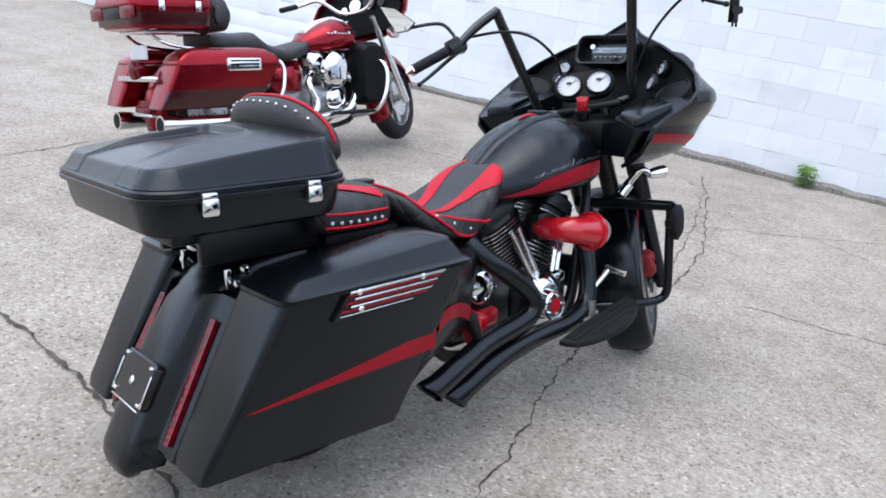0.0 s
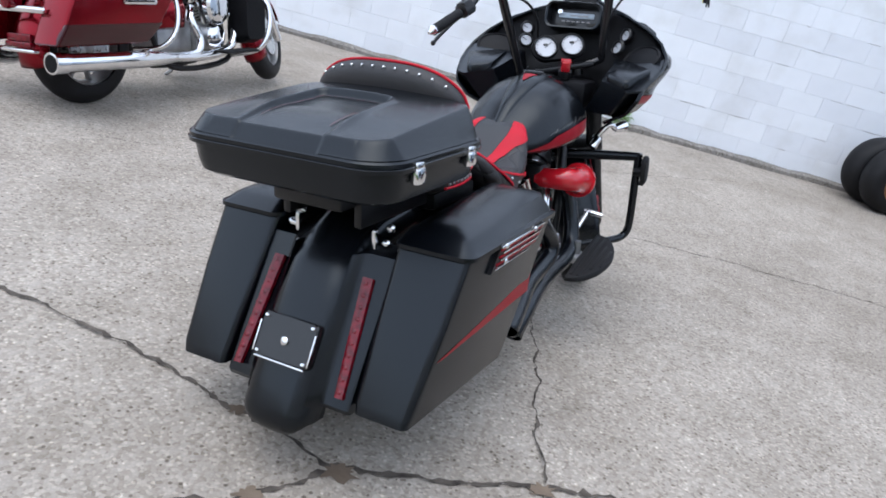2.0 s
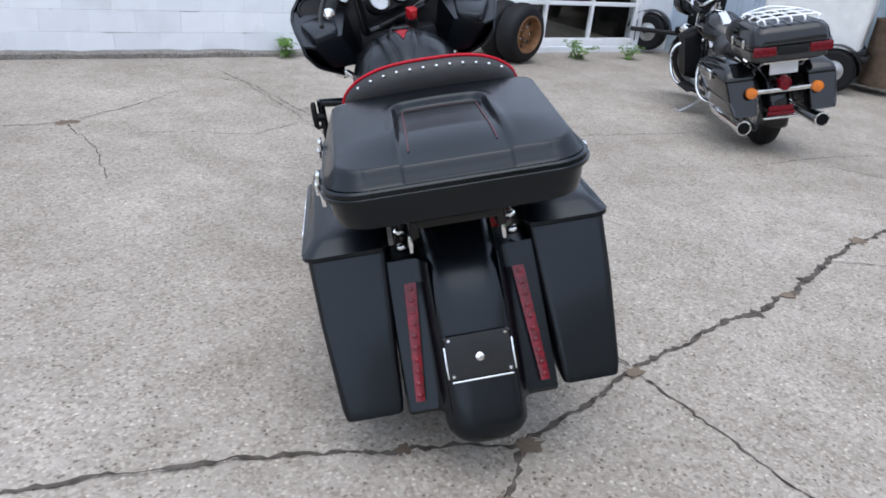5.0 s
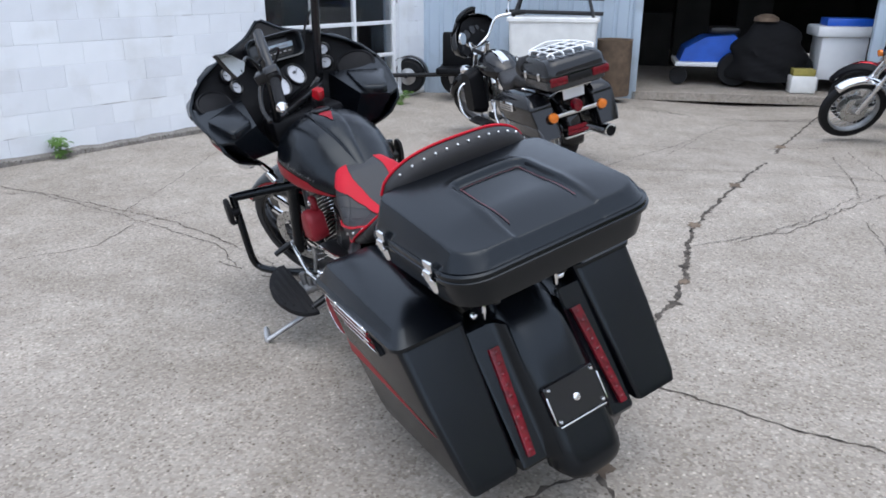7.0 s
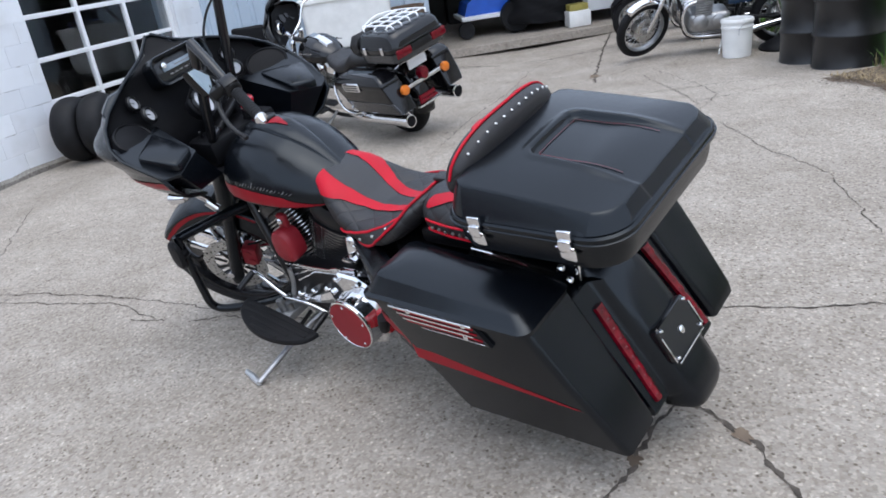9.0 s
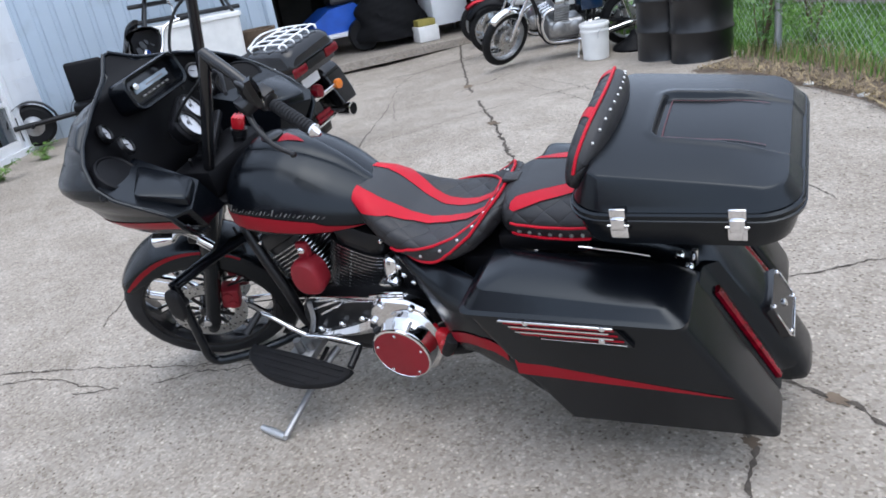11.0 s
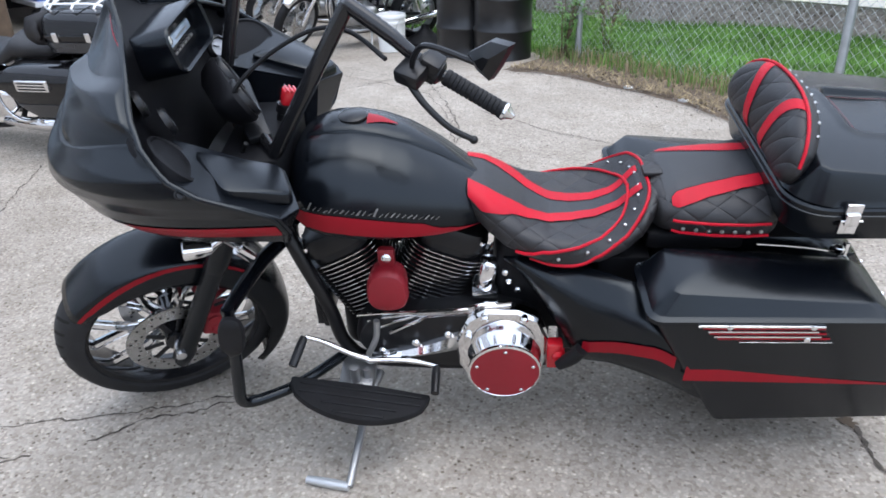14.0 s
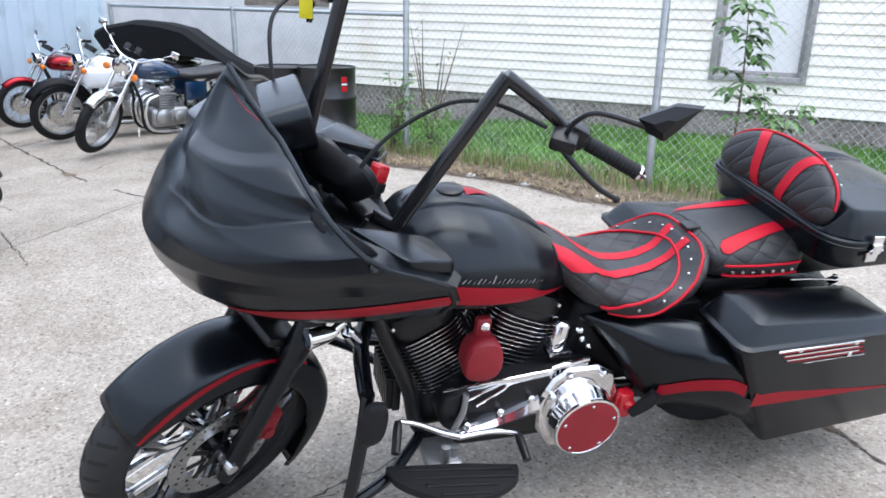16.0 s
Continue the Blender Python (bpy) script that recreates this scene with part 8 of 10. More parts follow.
def naked(name, M, paint, fender_m, label, steer=0.0, headers=4, side=None):
    """A standard street motorcycle with wire-look wheels, chrome fenders and an inline engine."""
    b = thing(name, M, label, "motorcycle", "parked motorcycles")
    rake = radians(28)
    ax = Vector((1.45, 0, 0.33))
    SM = Matrix.Translation(ax) @ Matrix.Rotation(-rake, 4, "Y") @ Matrix.Rotation(radians(steer), 4, "Z") @ Matrix.Rotation(rake, 4, "Y")
    ST = SM @ Matrix.Translation(-ax)
    put_wheel(b, 0, 0.32, 0.13, 0.235, "rear_wheel")
    put_wheel(b, 0, 0.33, 0.09, 0.255, "front_wheel", "wire", SM)
    up = Vector((-math.sin(rake), 0, math.cos(rake)))
    for s in (1, -1):
        bm = bmesh.new()
        p = ax + Vector((0, s * 0.09, 0))
        tube(bm, [p, p + up * 0.34], [0.026, 0.028], 12, 1)
        tube(bm, [p + up * 0.32, p + up * 0.72], 0.019, 12, 1)
        part("fork_leg", bm, CHROME, b, "chrome fork leg", pose_m=ST)
        bm = bmesh.new()
        c = ax + up * 0.58 + Vector((0.05, s * 0.16, 0))
        lathe(bm, [(0.02, -0.03), (0.034, -0.01), (0.034, 0.02), (0.0003, 0.03)], along(c, c + Vector((1, 0, 0))), 14)
        part("turn_signal", bm, AMBER, b, "amber turn signal", pose_m=ST)
        bm = bmesh.new()
        tube(bm, [(1.12, 0, 0.96), (1.11, s * 0.12, 0.97), (1.06, s * 0.28, 1.06), (0.92, s * 0.36, 1.03)], 0.0105, 10, 5)
        hb = part("handlebar", bm, CHROME, b, "chrome handlebar", pose_m=ST)
        bm = bmesh.new()
        tube(bm, [(1.02, s * 0.31, 1.052), (0.90, s * 0.37, 1.025)], 0.018, 12, 1)
        part("grip", bm, RUBBER, hb)
        bm = bmesh.new()
        tube(bm, [(1.03, s * 0.30, 1.06), (1.06, s * 0.34, 1.11), (1.02, s * 0.40, 1.15)], 0.0045, 8)
        box(bm, (1.0, s * 0.42 - 0.045, 1.12), (1.025, s * 0.42 + 0.045, 1.19), 0.012)
        part("mirror", bm, CHROME, hb, "chrome mirror")
    for x0, a0, a1, R, cx, cz, m, pm in ((0, 50, 170, 0.36, ax.x, ax.z, fender_m, ST), (0, 60, 190, 0.36, 0, 0.32, fender_m, None)):
        bm = bmesh.new()
        rows = []
        for k in range(19):
            a = radians(a0 + (a1 - a0) * k / 18)
            rows.append([Vector((cx + (R - 0.05 * abs(u) ** 2.4) * math.cos(a), 0.062 * u, cz + (R - 0.05 * abs(u) ** 2.4) * math.sin(a))) for u in np.linspace(-1, 1, 9)])
        loft(bm, rows, closed=False)
        f = part("fender", bm, m, b, "short fender", pose_m=pm)
        sm = f.modifiers.new("thickness", "SOLIDIFY")
        sm.thickness = 0.004
    bm = bmesh.new()
    c = ax + up * 0.62 + Vector((0.06, 0, 0.02))
    lathe(bm, [(0.05, -0.08), (0.09, -0.03), (0.095, 0.02), (0.098, 0.03), (0.09, 0.035), (0.05, 0.048), (0.0003, 0.052)], along(c, c + Vector((1, 0, -0.1))), 24)
    part("headlamp", bm, CHROME, b, "round chrome headlamp", pose_m=ST)
    bm = bmesh.new()
    for s in (1, -1):
        c2 = ax + up * 0.80 + Vector((-0.02, s * 0.06, 0.03))
        lathe(bm, [(0.04, -0.05), (0.045, 0.0), (0.042, 0.01), (0.0003, 0.012)], along(c2, c2 + Vector((-0.6, 0, 0.8))), 18)
    part("instruments", bm, SATIN, b, pose_m=ST)
    tt = [(0.58, 0.07, 0.76, 0.81), (0.66, 0.11, 0.745, 0.87), (0.80, 0.14, 0.74, 0.93), (0.95, 0.145, 0.745, 0.95), (1.05, 0.12, 0.76, 0.93), (1.10, 0.07, 0.79, 0.88)]
    bm = bmesh.new()
    loft(bm, [[Vector((x, float(np.interp(x, [q[0] for q in tt], [q[1] for q in tt])) * math.copysign(abs(math.sin(2 * math.pi * k / 32)) ** 0.7, math.sin(2 * math.pi * k / 32)), float(np.interp(x, [q[0] for q in tt], [q[2] * (0.5 + 0.5 * math.cos(2 * math.pi * k / 32)) + q[3] * (0.5 - 0.5 * math.cos(2 * math.pi * k / 32)) for q in tt])))) for k in range(32)] for x in np.linspace(0.58, 1.10, 22)])
    tk = part("fuel_tank", bm, paint, b, "glossy fuel tank", 60)
    bm = bmesh.new()
    for k in range(6):
        box(bm, (0.95 - 0.03 * k, 0.143, 0.84), (0.97 - 0.03 * k, 0.152, 0.852), 0.001)
    part("emblem_bar", bm, CHROME, tk, "row of small bars")
    tab = [(0.62, 0.09, 0.76, 0.83), (0.50, 0.125, 0.74, 0.82), (0.30, 0.14, 0.74, 0.83), (0.05, 0.14, 0.75, 0.86), (-0.12, 0.12, 0.77, 0.87), (-0.17, 0.08, 0.80, 0.86)]
    bm = bmesh.new()
    loft(bm, [[seat_point(tab, x, 360 * k / 28) for k in range(28)] for x in np.linspace(0.62, -0.17, 28)])
    part("seat", bm, LEATHER, b, "long black bench seat", 60)
    for s in (1, -1):
        bm = bmesh.new()
        box(bm, (0.32, s * 0.12 - 0.02, 0.52), (0.58, s * 0.12 + 0.02, 0.72), 0.02)
        part("side_cover", bm, paint, b, "painted side cover")
        bm = bmesh.new()
        tube(bm, [(0.02, s * 0.14, 0.36), (0.14, s * 0.13, 0.72)], [0.022, 0.03], 12, 3)
        part("shock_absorber", bm, CHROME, b)
    bm = bmesh.new()
    box(bm, (0.55, -0.18, 0.27), (0.98, 0.18, 0.47), 0.05, None, 3)
    lathe(bm, [(0.085, 0), (0.085, 0.03), (0.06, 0.05), (0.0003, 0.052)], along((0.86, 0.17, 0.38), (0.86, 1, 0.38)), 24)
    lathe(bm, [(0.075, 0), (0.075, 0.03), (0.05, 0.045), (0.0003, 0.047)], along((0.66, 0.17, 0.38), (0.66, 1, 0.38)), 24)
    part("crankcase", bm, ALLOY, b, "cast engine case with round covers")
    bm = bmesh.new()
    box(bm, (0.76, -0.17, 0.45), (0.90, 0.17, 0.66), 0.01)
    block = part("cylinder_block", bm, ALLOY, b, "finned cylinder block")
    for k in range(7):
        bm = bmesh.new()
        box(bm, (0.74 - 0.003 * k, -0.20, 0.46 + 0.026 * k), (0.92 - 0.003 * k, 0.20, 0.474 + 0.026 * k), 0.004)
        part("cooling_fin", bm, ALLOY, block)
    bm = bmesh.new()
    box(bm, (0.72, -0.19, 0.65), (0.90, 0.19, 0.71), 0.025)
    part("cylinder_head", bm, STEEL, b)
    for k in range(headers):
        y = -0.15 + 0.30 * k / max(1, headers - 1)
        bm = bmesh.new()
        tube(bm, [(0.90, y, 0.60), (1.0, y, 0.56), (1.04, y, 0.42), (0.98, y * 0.95, 0.26), (0.82, y * 0.9, 0.21), (0.6, y * 0.9, 0.21)], 0.020, 10, 6)
        part("exhaust_header", bm, CHROME, b, "chrome exhaust header")
    for s in (1, -1):
        bm = bmesh.new()
        tube(bm, [(0.62, s * 0.15, 0.21), (0.4, s * 0.19, 0.24), (-0.28, s * 0.20, 0.36)], [0.025, 0.038, 0.04], 14, 4)
        part("muffler", bm, CHROME, b, "chrome muffler")
    bm = bmesh.new()
    for s in (1, -1):
        tube(bm, [(1.14, s * 0.02, 0.80), (1.05, s * 0.07, 0.55), (0.98, s * 0.10, 0.22), (0.5, s * 0.11, 0.22), (0.42, s * 0.11, 0.5), (0.3, s * 0.11, 0.73), (-0.1, s * 0.10, 0.76)], 0.016, 10, 5)
        tube(bm, [(0.45, s * 0.11, 0.38), (0.0, s * 0.10, 0.32)], 0.02, 10, 1)
    tube(bm, [(1.14, 0, 0.84), (0.6, 0, 0.74), (0.0, 0, 0.74)], 0.02, 10, 3)
    part("frame", bm, SATIN, b)
    bm = bmesh.new()
    tube(bm, [(-0.02, 0.13, 0.80), (-0.10, 0.13, 0.84), (-0.20, 0.12, 0.87), (-0.24, 0, 0.88), (-0.20, -0.12, 0.87), (-0.10, -0.13, 0.84), (-0.02, -0.13, 0.80)], 0.010, 10, 5)
    part("grab_rail", bm, CHROME, b, "chrome grab rail")
    bm = bmesh.new()
    box(bm, (-0.30, -0.05, 0.66), (-0.24, 0.05, 0.74), 0.015)
    part("tail_lamp", bm, REDLENS, b)
    bm = bmesh.new()
    tube(bm, [(0.60, 0.10, 0.22), (0.66, 0.24, 0.08), (0.68, 0.30, 0.04)], 0.010, 8)
    part("side_stand", bm, DULLSTEEL, b)
    return b


naked("blue_motorcycle", lean_pose(5.68, -1.45, 79, 9, 0.97), BLUEPAINT, CHROME, "older blue street motorcycle with chrome fenders and pipes", 30)


def trike_like(name, M, label):
    """A white-bodied machine with a deep black rear fender, mostly hidden behind its neighbour."""
    b = naked(name, M, WHITEPAINT, SATIN, label, 8, 2)
    bm = bmesh.new()
    rows = []
    for k in range(17):
        a = radians(30 + 150 * k / 16)
        rows.append([Vector((1.45 + (0.40 - 0.06 * abs(u) ** 2) * math.cos(a), 0.10 * u, 0.33 + (0.40 - 0.06 * abs(u) ** 2) * math.sin(a))) for u in np.linspace(-1, 1, 9)])
    loft(bm, rows, closed=False)
    f = part("large_fender", bm, DARK, b, "deep black fender")
    sm = f.modifiers.new("thickness", "SOLIDIFY")
    sm.thickness = 0.006
    bm = bmesh.new()
    box(bm, (0.75, -0.18, 0.62), (1.20, 0.18, 0.86), 0.07, None, 3)
    part("body_panel", bm, WHITEPAINT, b, "white moulded body panel")
    return b


trike_like("white_motorcycle", lean_pose(6.48, -1.58, 71, 8, 0.93), "white motorcycle with a black fender beside the blue one")
naked("small_red_motorcycle", lean_pose(7.62, -1.75, 74, 6, 0.88), CANDY, CANDY, "red-fendered motorcycle parked by the garage wall", 10, 2)


# ---- drums, bucket, tyres, trailer ----
def build_drum(x, y, turn, marked):
    M = Matrix.Translation((x, y, gz(x, y))) @ Matrix.Rotation(radians(turn), 4, "Z") @ Matrix.Diagonal((0.97, 0.97, 0.98, 1))
    d = thing("oil_drum", M, "black steel oil drum with rolled hoops" + (" and a red sticker" if marked else ""), "drum", "black drums by the fence")
    bm = bmesh.new()
    prof = [(0.27, 0.012), (0.292, 0.0), (0.297, 0.008), (0.290, 0.02)]
    for z in (0.29, 0.59):
        prof += [(0.288, z - 0.03), (0.300, z - 0.012), (0.303, z), (0.300, z + 0.012), (0.288, z + 0.03)]
    prof += [(0.288, 0.86), (0.297, 0.872), (0.297, 0.882), (0.284, 0.884), (0.280, 0.868)]
    lathe(bm, prof, None, 48)
    part("body", bm, BARREL, d)
    bm = bmesh.new()
    lathe(bm, [(0.035, 0.868), (0.035, 0.878), (0.028, 0.882), (0.0003, 0.882)], Matrix.Translation((0.17, 0, 0)), 14)
    part("bung", bm, SATIN, d)
    if marked:
        for z0, z1, m in ((0.66, 0.71, REDGLOSS), (0.72, 0.735, WHITEPAINT), (0.745, 0.80, REDGLOSS)):
            bm = bmesh.new()
            loft(bm, [[(0.2905 * math.cos(a), 0.2905 * math.sin(a), z) for a in np.linspace(-0.12, 0.12, 6)] for z in (z0, z1)], closed=False)
            part("sticker", bm, m, d)
    return d


build_drum(4.60, -1.27, 20, False)
build_drum(4.07, -1.31, 165, True)


def build_bucket():
    x, y = 5.28, -0.84
    b = thing("bucket", Matrix.Translation((x, y, gz(x, y))) @ Matrix.Scale(1.05, 4), "white plastic pail standing on the concrete", "bucket")
    bm = bmesh.new()
    lathe(bm, [(0.125, 0.0), (0.130, 0.004), (0.142, 0.27), (0.150, 0.275), (0.150, 0.292), (0.144, 0.297), (0.145, 0.325), (0.153, 0.33), (0.153, 0.345), (0.146, 0.36), (0.140, 0.362), (0.138, 0.30), (0.126, 0.02)], None, 40)
    part("body", bm, WHITEPLASTIC, b)
    bm = bmesh.new()
    tube(bm, [(0.152, 0, 0.31)] + [(0.165 * math.cos(a), 0.05 - 0.02 * math.sin(a), 0.31 - 0.15 * math.sin(a)) for a in np.linspace(0.2, 2.94, 9)] + [(-0.152, 0, 0.31)], 0.003, 6, 2)
    part("handle", bm, GALV, b)


build_bucket()
bm = bmesh.new()
lathe(bm, [(0.24, 0.0), (0.245, 0.02), (0.22, 0.05), (0.11, 0.10), (0.05, 0.16), (0.045, 0.20), (0.0003, 0.202)], None, 32)
tagged(part("drain_pan", bm, DARK, pose_m=Matrix.Translation((5.36, -1.36, gz(5.36, -1.36)))), "black cone-shaped drain pan on the ground", "pan")


def build_loose_tyre(M, rim_m, label):
    t = thing("loose_wheel", M, label, "wheel", "old wheels by the wall")
    bm = bmesh.new()
    R, w, rim = 0.325, 0.27, 0.20
    prof = tyre_profile(R, w, rim) + [(rim - 0.004, w / 2 - 0.01), (rim - 0.004, -w / 2 + 0.01)]
    seg = 56
    rows = [[bm.verts.new((r * math.cos(a), h, r * math.sin(a))) for r, h in prof] for a in [2 * math.pi * k / seg for k in range(seg)]]
    n = len(prof)
    for i in range(seg):
        for j in range(n):
            bm.faces.new((rows[i][j], rows[i][(j + 1) % n], rows[(i + 1) % seg][(j + 1) % n], rows[(i + 1) % seg][j]))
    part("tyre", bm, RUBBER, t)
    bm = bmesh.new()
    Q = Matrix.Rotation(radians(90), 4, "X")
    lathe(bm, [(0.205, -0.12), (0.205, 0.135), (0.190, 0.138), (0.178, 0.11), (0.172, 0.04), (0.12, 0.03), (0.10, 0.05), (0.06, 0.055), (0.055, 0.085), (0.0003, 0.086)], Q, 36)
    r = part("rim", bm, rim_m, t, "rusty gold steel rim")
    # flat near-black discs put on the rim for the shade of its openings
    for k in range(8):
        a = 2 * math.pi * k / 8
        bm = bmesh.new()
        lathe(bm, [(0.024, 0), (0.0003, 0.001)], Q @ Matrix.Translation((0.145 * math.cos(a), 0.145 * math.sin(a), 0.0365)), 14)
        part("rim_hole", bm, SHADE_BLACK, r)
    for k in range(5):
        a = 2 * math.pi * k / 5
        bm = bmesh.new()
        lathe(bm, [(0.011, 0.04), (0.011, 0.07), (0.0003, 0.072)], Q @ Matrix.Translation((0.078 * math.cos(a), 0.078 * math.sin(a), 0)), 6)
        part("lug_nut", bm, DULLSTEEL, r)
    return t


# local -y faces the yard
build_loose_tyre(Matrix.Translation((5.13, 5.64, gz(5.13, 5.64) + 0.325)) @ Matrix.Rotation(radians(-4), 4, "Z"), RUST, "fat old tyre on a rusty gold rim, standing by the wall")
build_loose_tyre(Matrix.Translation((5.145, 5.915, gz(5.14, 5.91) + 0.325)) @ Matrix.Rotation(radians(-4), 4, "Z"), RUST, "fat old tyre standing behind another by the wall")


def build_trailer():
    M = Matrix.Translation((7.55, 3.25, gz(7.55, 3.25))) @ Matrix.Rotation(radians(97), 4, "Z")
    t = thing("utility_trailer", M, "small black utility trailer carrying a white plastic bin", "trailer")
    bm = bmesh.new()
    for a, c in (((-0.65, -0.35, 0.36), (0.65, -0.31, 0.42)), ((-0.65, 0.31, 0.36), (0.65, 0.35, 0.42)), ((-0.65, -0.31, 0.36), (-0.61, 0.31, 0.42)), ((0.61, -0.31, 0.36), (0.65, 0.31, 0.42))):
        box(bm, a, c, 0.005)
    box(bm, (-0.6, -0.3, 0.42), (0.6, 0.3, 0.44), 0.003)
    tube(bm, [(0.6, 0, 0.39), (1.30, -0.14, 0.30), (2.20, -0.14, 0.26)], 0.03, 10, 1)
    for x in (1.30, 2.00):
        tube(bm, [(x, -0.34, 0.24), (x, -0.10, 0.25)], 0.025, 10, 1)
    part("frame", bm, SATIN, t)
    for x, y in ((2.00, -0.28), (1.30, -0.28), (-0.35, 0.42), (-0.35, -0.42)):
        w = thing_part("wheel", t, Matrix.Translation((x, y, 0.24)))
        bm = bmesh.new()
        lathe(bm, [(0.12, -0.07), (0.20, -0.075), (0.235, -0.05), (0.24, 0), (0.235, 0.05), (0.20, 0.075), (0.12, 0.07)], Matrix.Rotation(radians(-90), 4, "X"), 32)
        part("tyre", bm, RUBBER, w)
        bm = bmesh.new()
        lathe(bm, [(0.125, 0.02), (0.115, 0.072), (0.06, 0.080), (0.05, 0.090), (0.0003, 0.098)], Matrix.Rotation(radians(-90), 4, "X"), 24)
        part("rim", bm, ALLOY, w)
        bm = bmesh.new()
        rows = [[(0.28 * math.cos(a), q, 0.28 * math.sin(a)) for q in (-0.09, 0.09)] for a in np.linspace(0.1, 3.0, 12)]
        loft(bm, rows, closed=False)
        fd = part("mudguard", bm, SATIN, w)
        sm = fd.modifiers.new("thickness", "SOLIDIFY")
        sm.thickness = 0.006
    bm = bmesh.new()
    box(bm, (1.04, -0.10, 0.34), (1.50, 0.30, 0.42), 0.02)
    box(bm, (1.06, -0.14, 0.40), (1.48, -0.06, 0.86), 0.035, None, 3)
    tagged(part("old_seat", bm, DARK, t), "dark worn seat on the trailer")
    bm = bmesh.new()
    loft(bm, [[(x, y, z) for x, y in rounded(-0.56 - o, 0.56 + o, -0.30 - o, 0.30 + o, 0.06, 4)] for z, o in ((0.44, -0.05), (0.46, -0.03), (1.02, 0.0), (1.03, 0.025), (1.07, 0.025), (1.08, 0.0))])
    part("bin", bm, WHITEPLASTIC, t, "white plastic bin")
    bm = bmesh.new()
    for x in (-0.5, 0.5):
        tube(bm, [(x, -0.25, 1.08), (x * 0.9, -0.15, 1.25), (x * 0.7, 0.0, 1.55)], 0.02, 8, 2)
        tube(bm, [(x, 0.25, 1.08), (x * 0.9, 0.15, 1.25), (x * 0.7, 0.0, 1.55)], 0.02, 8, 2)
    for z in (1.12, 1.30, 1.5):
        tube(bm, [(-0.62, 0.05, z), (0.62, 0.05, z + 0.02)], 0.025, 8, 1)
    box(bm, (-0.48, -0.2, 1.42), (0.48, 0.2, 1.46), 0.01)
    part("folded_rack", bm, SATIN, t, "black folded metal rack")
    return t


build_trailer()


def loose_box(name, lo, hi, m, label, cat, M=None, bevel=0.01):
    bm = bmesh.new()
    box(bm, lo, hi, bevel)
    return tagged(part(name, bm, m, pose_m=M or Matrix()), label, cat)


drum2 = GAR_M @ Matrix.Translation((0.28, 0.42, 0))
bm = bmesh.new()
lathe(bm, [(0.22, 0), (0.23, 0.02), (0.225, 0.70), (0.235, 0.72), (0.20, 0.72), (0.20, 0.1)], None, 32)
tagged(part("trash_can", bm, WOOD, pose_m=drum2), "brown dented trash can by the garage door", "trash can")


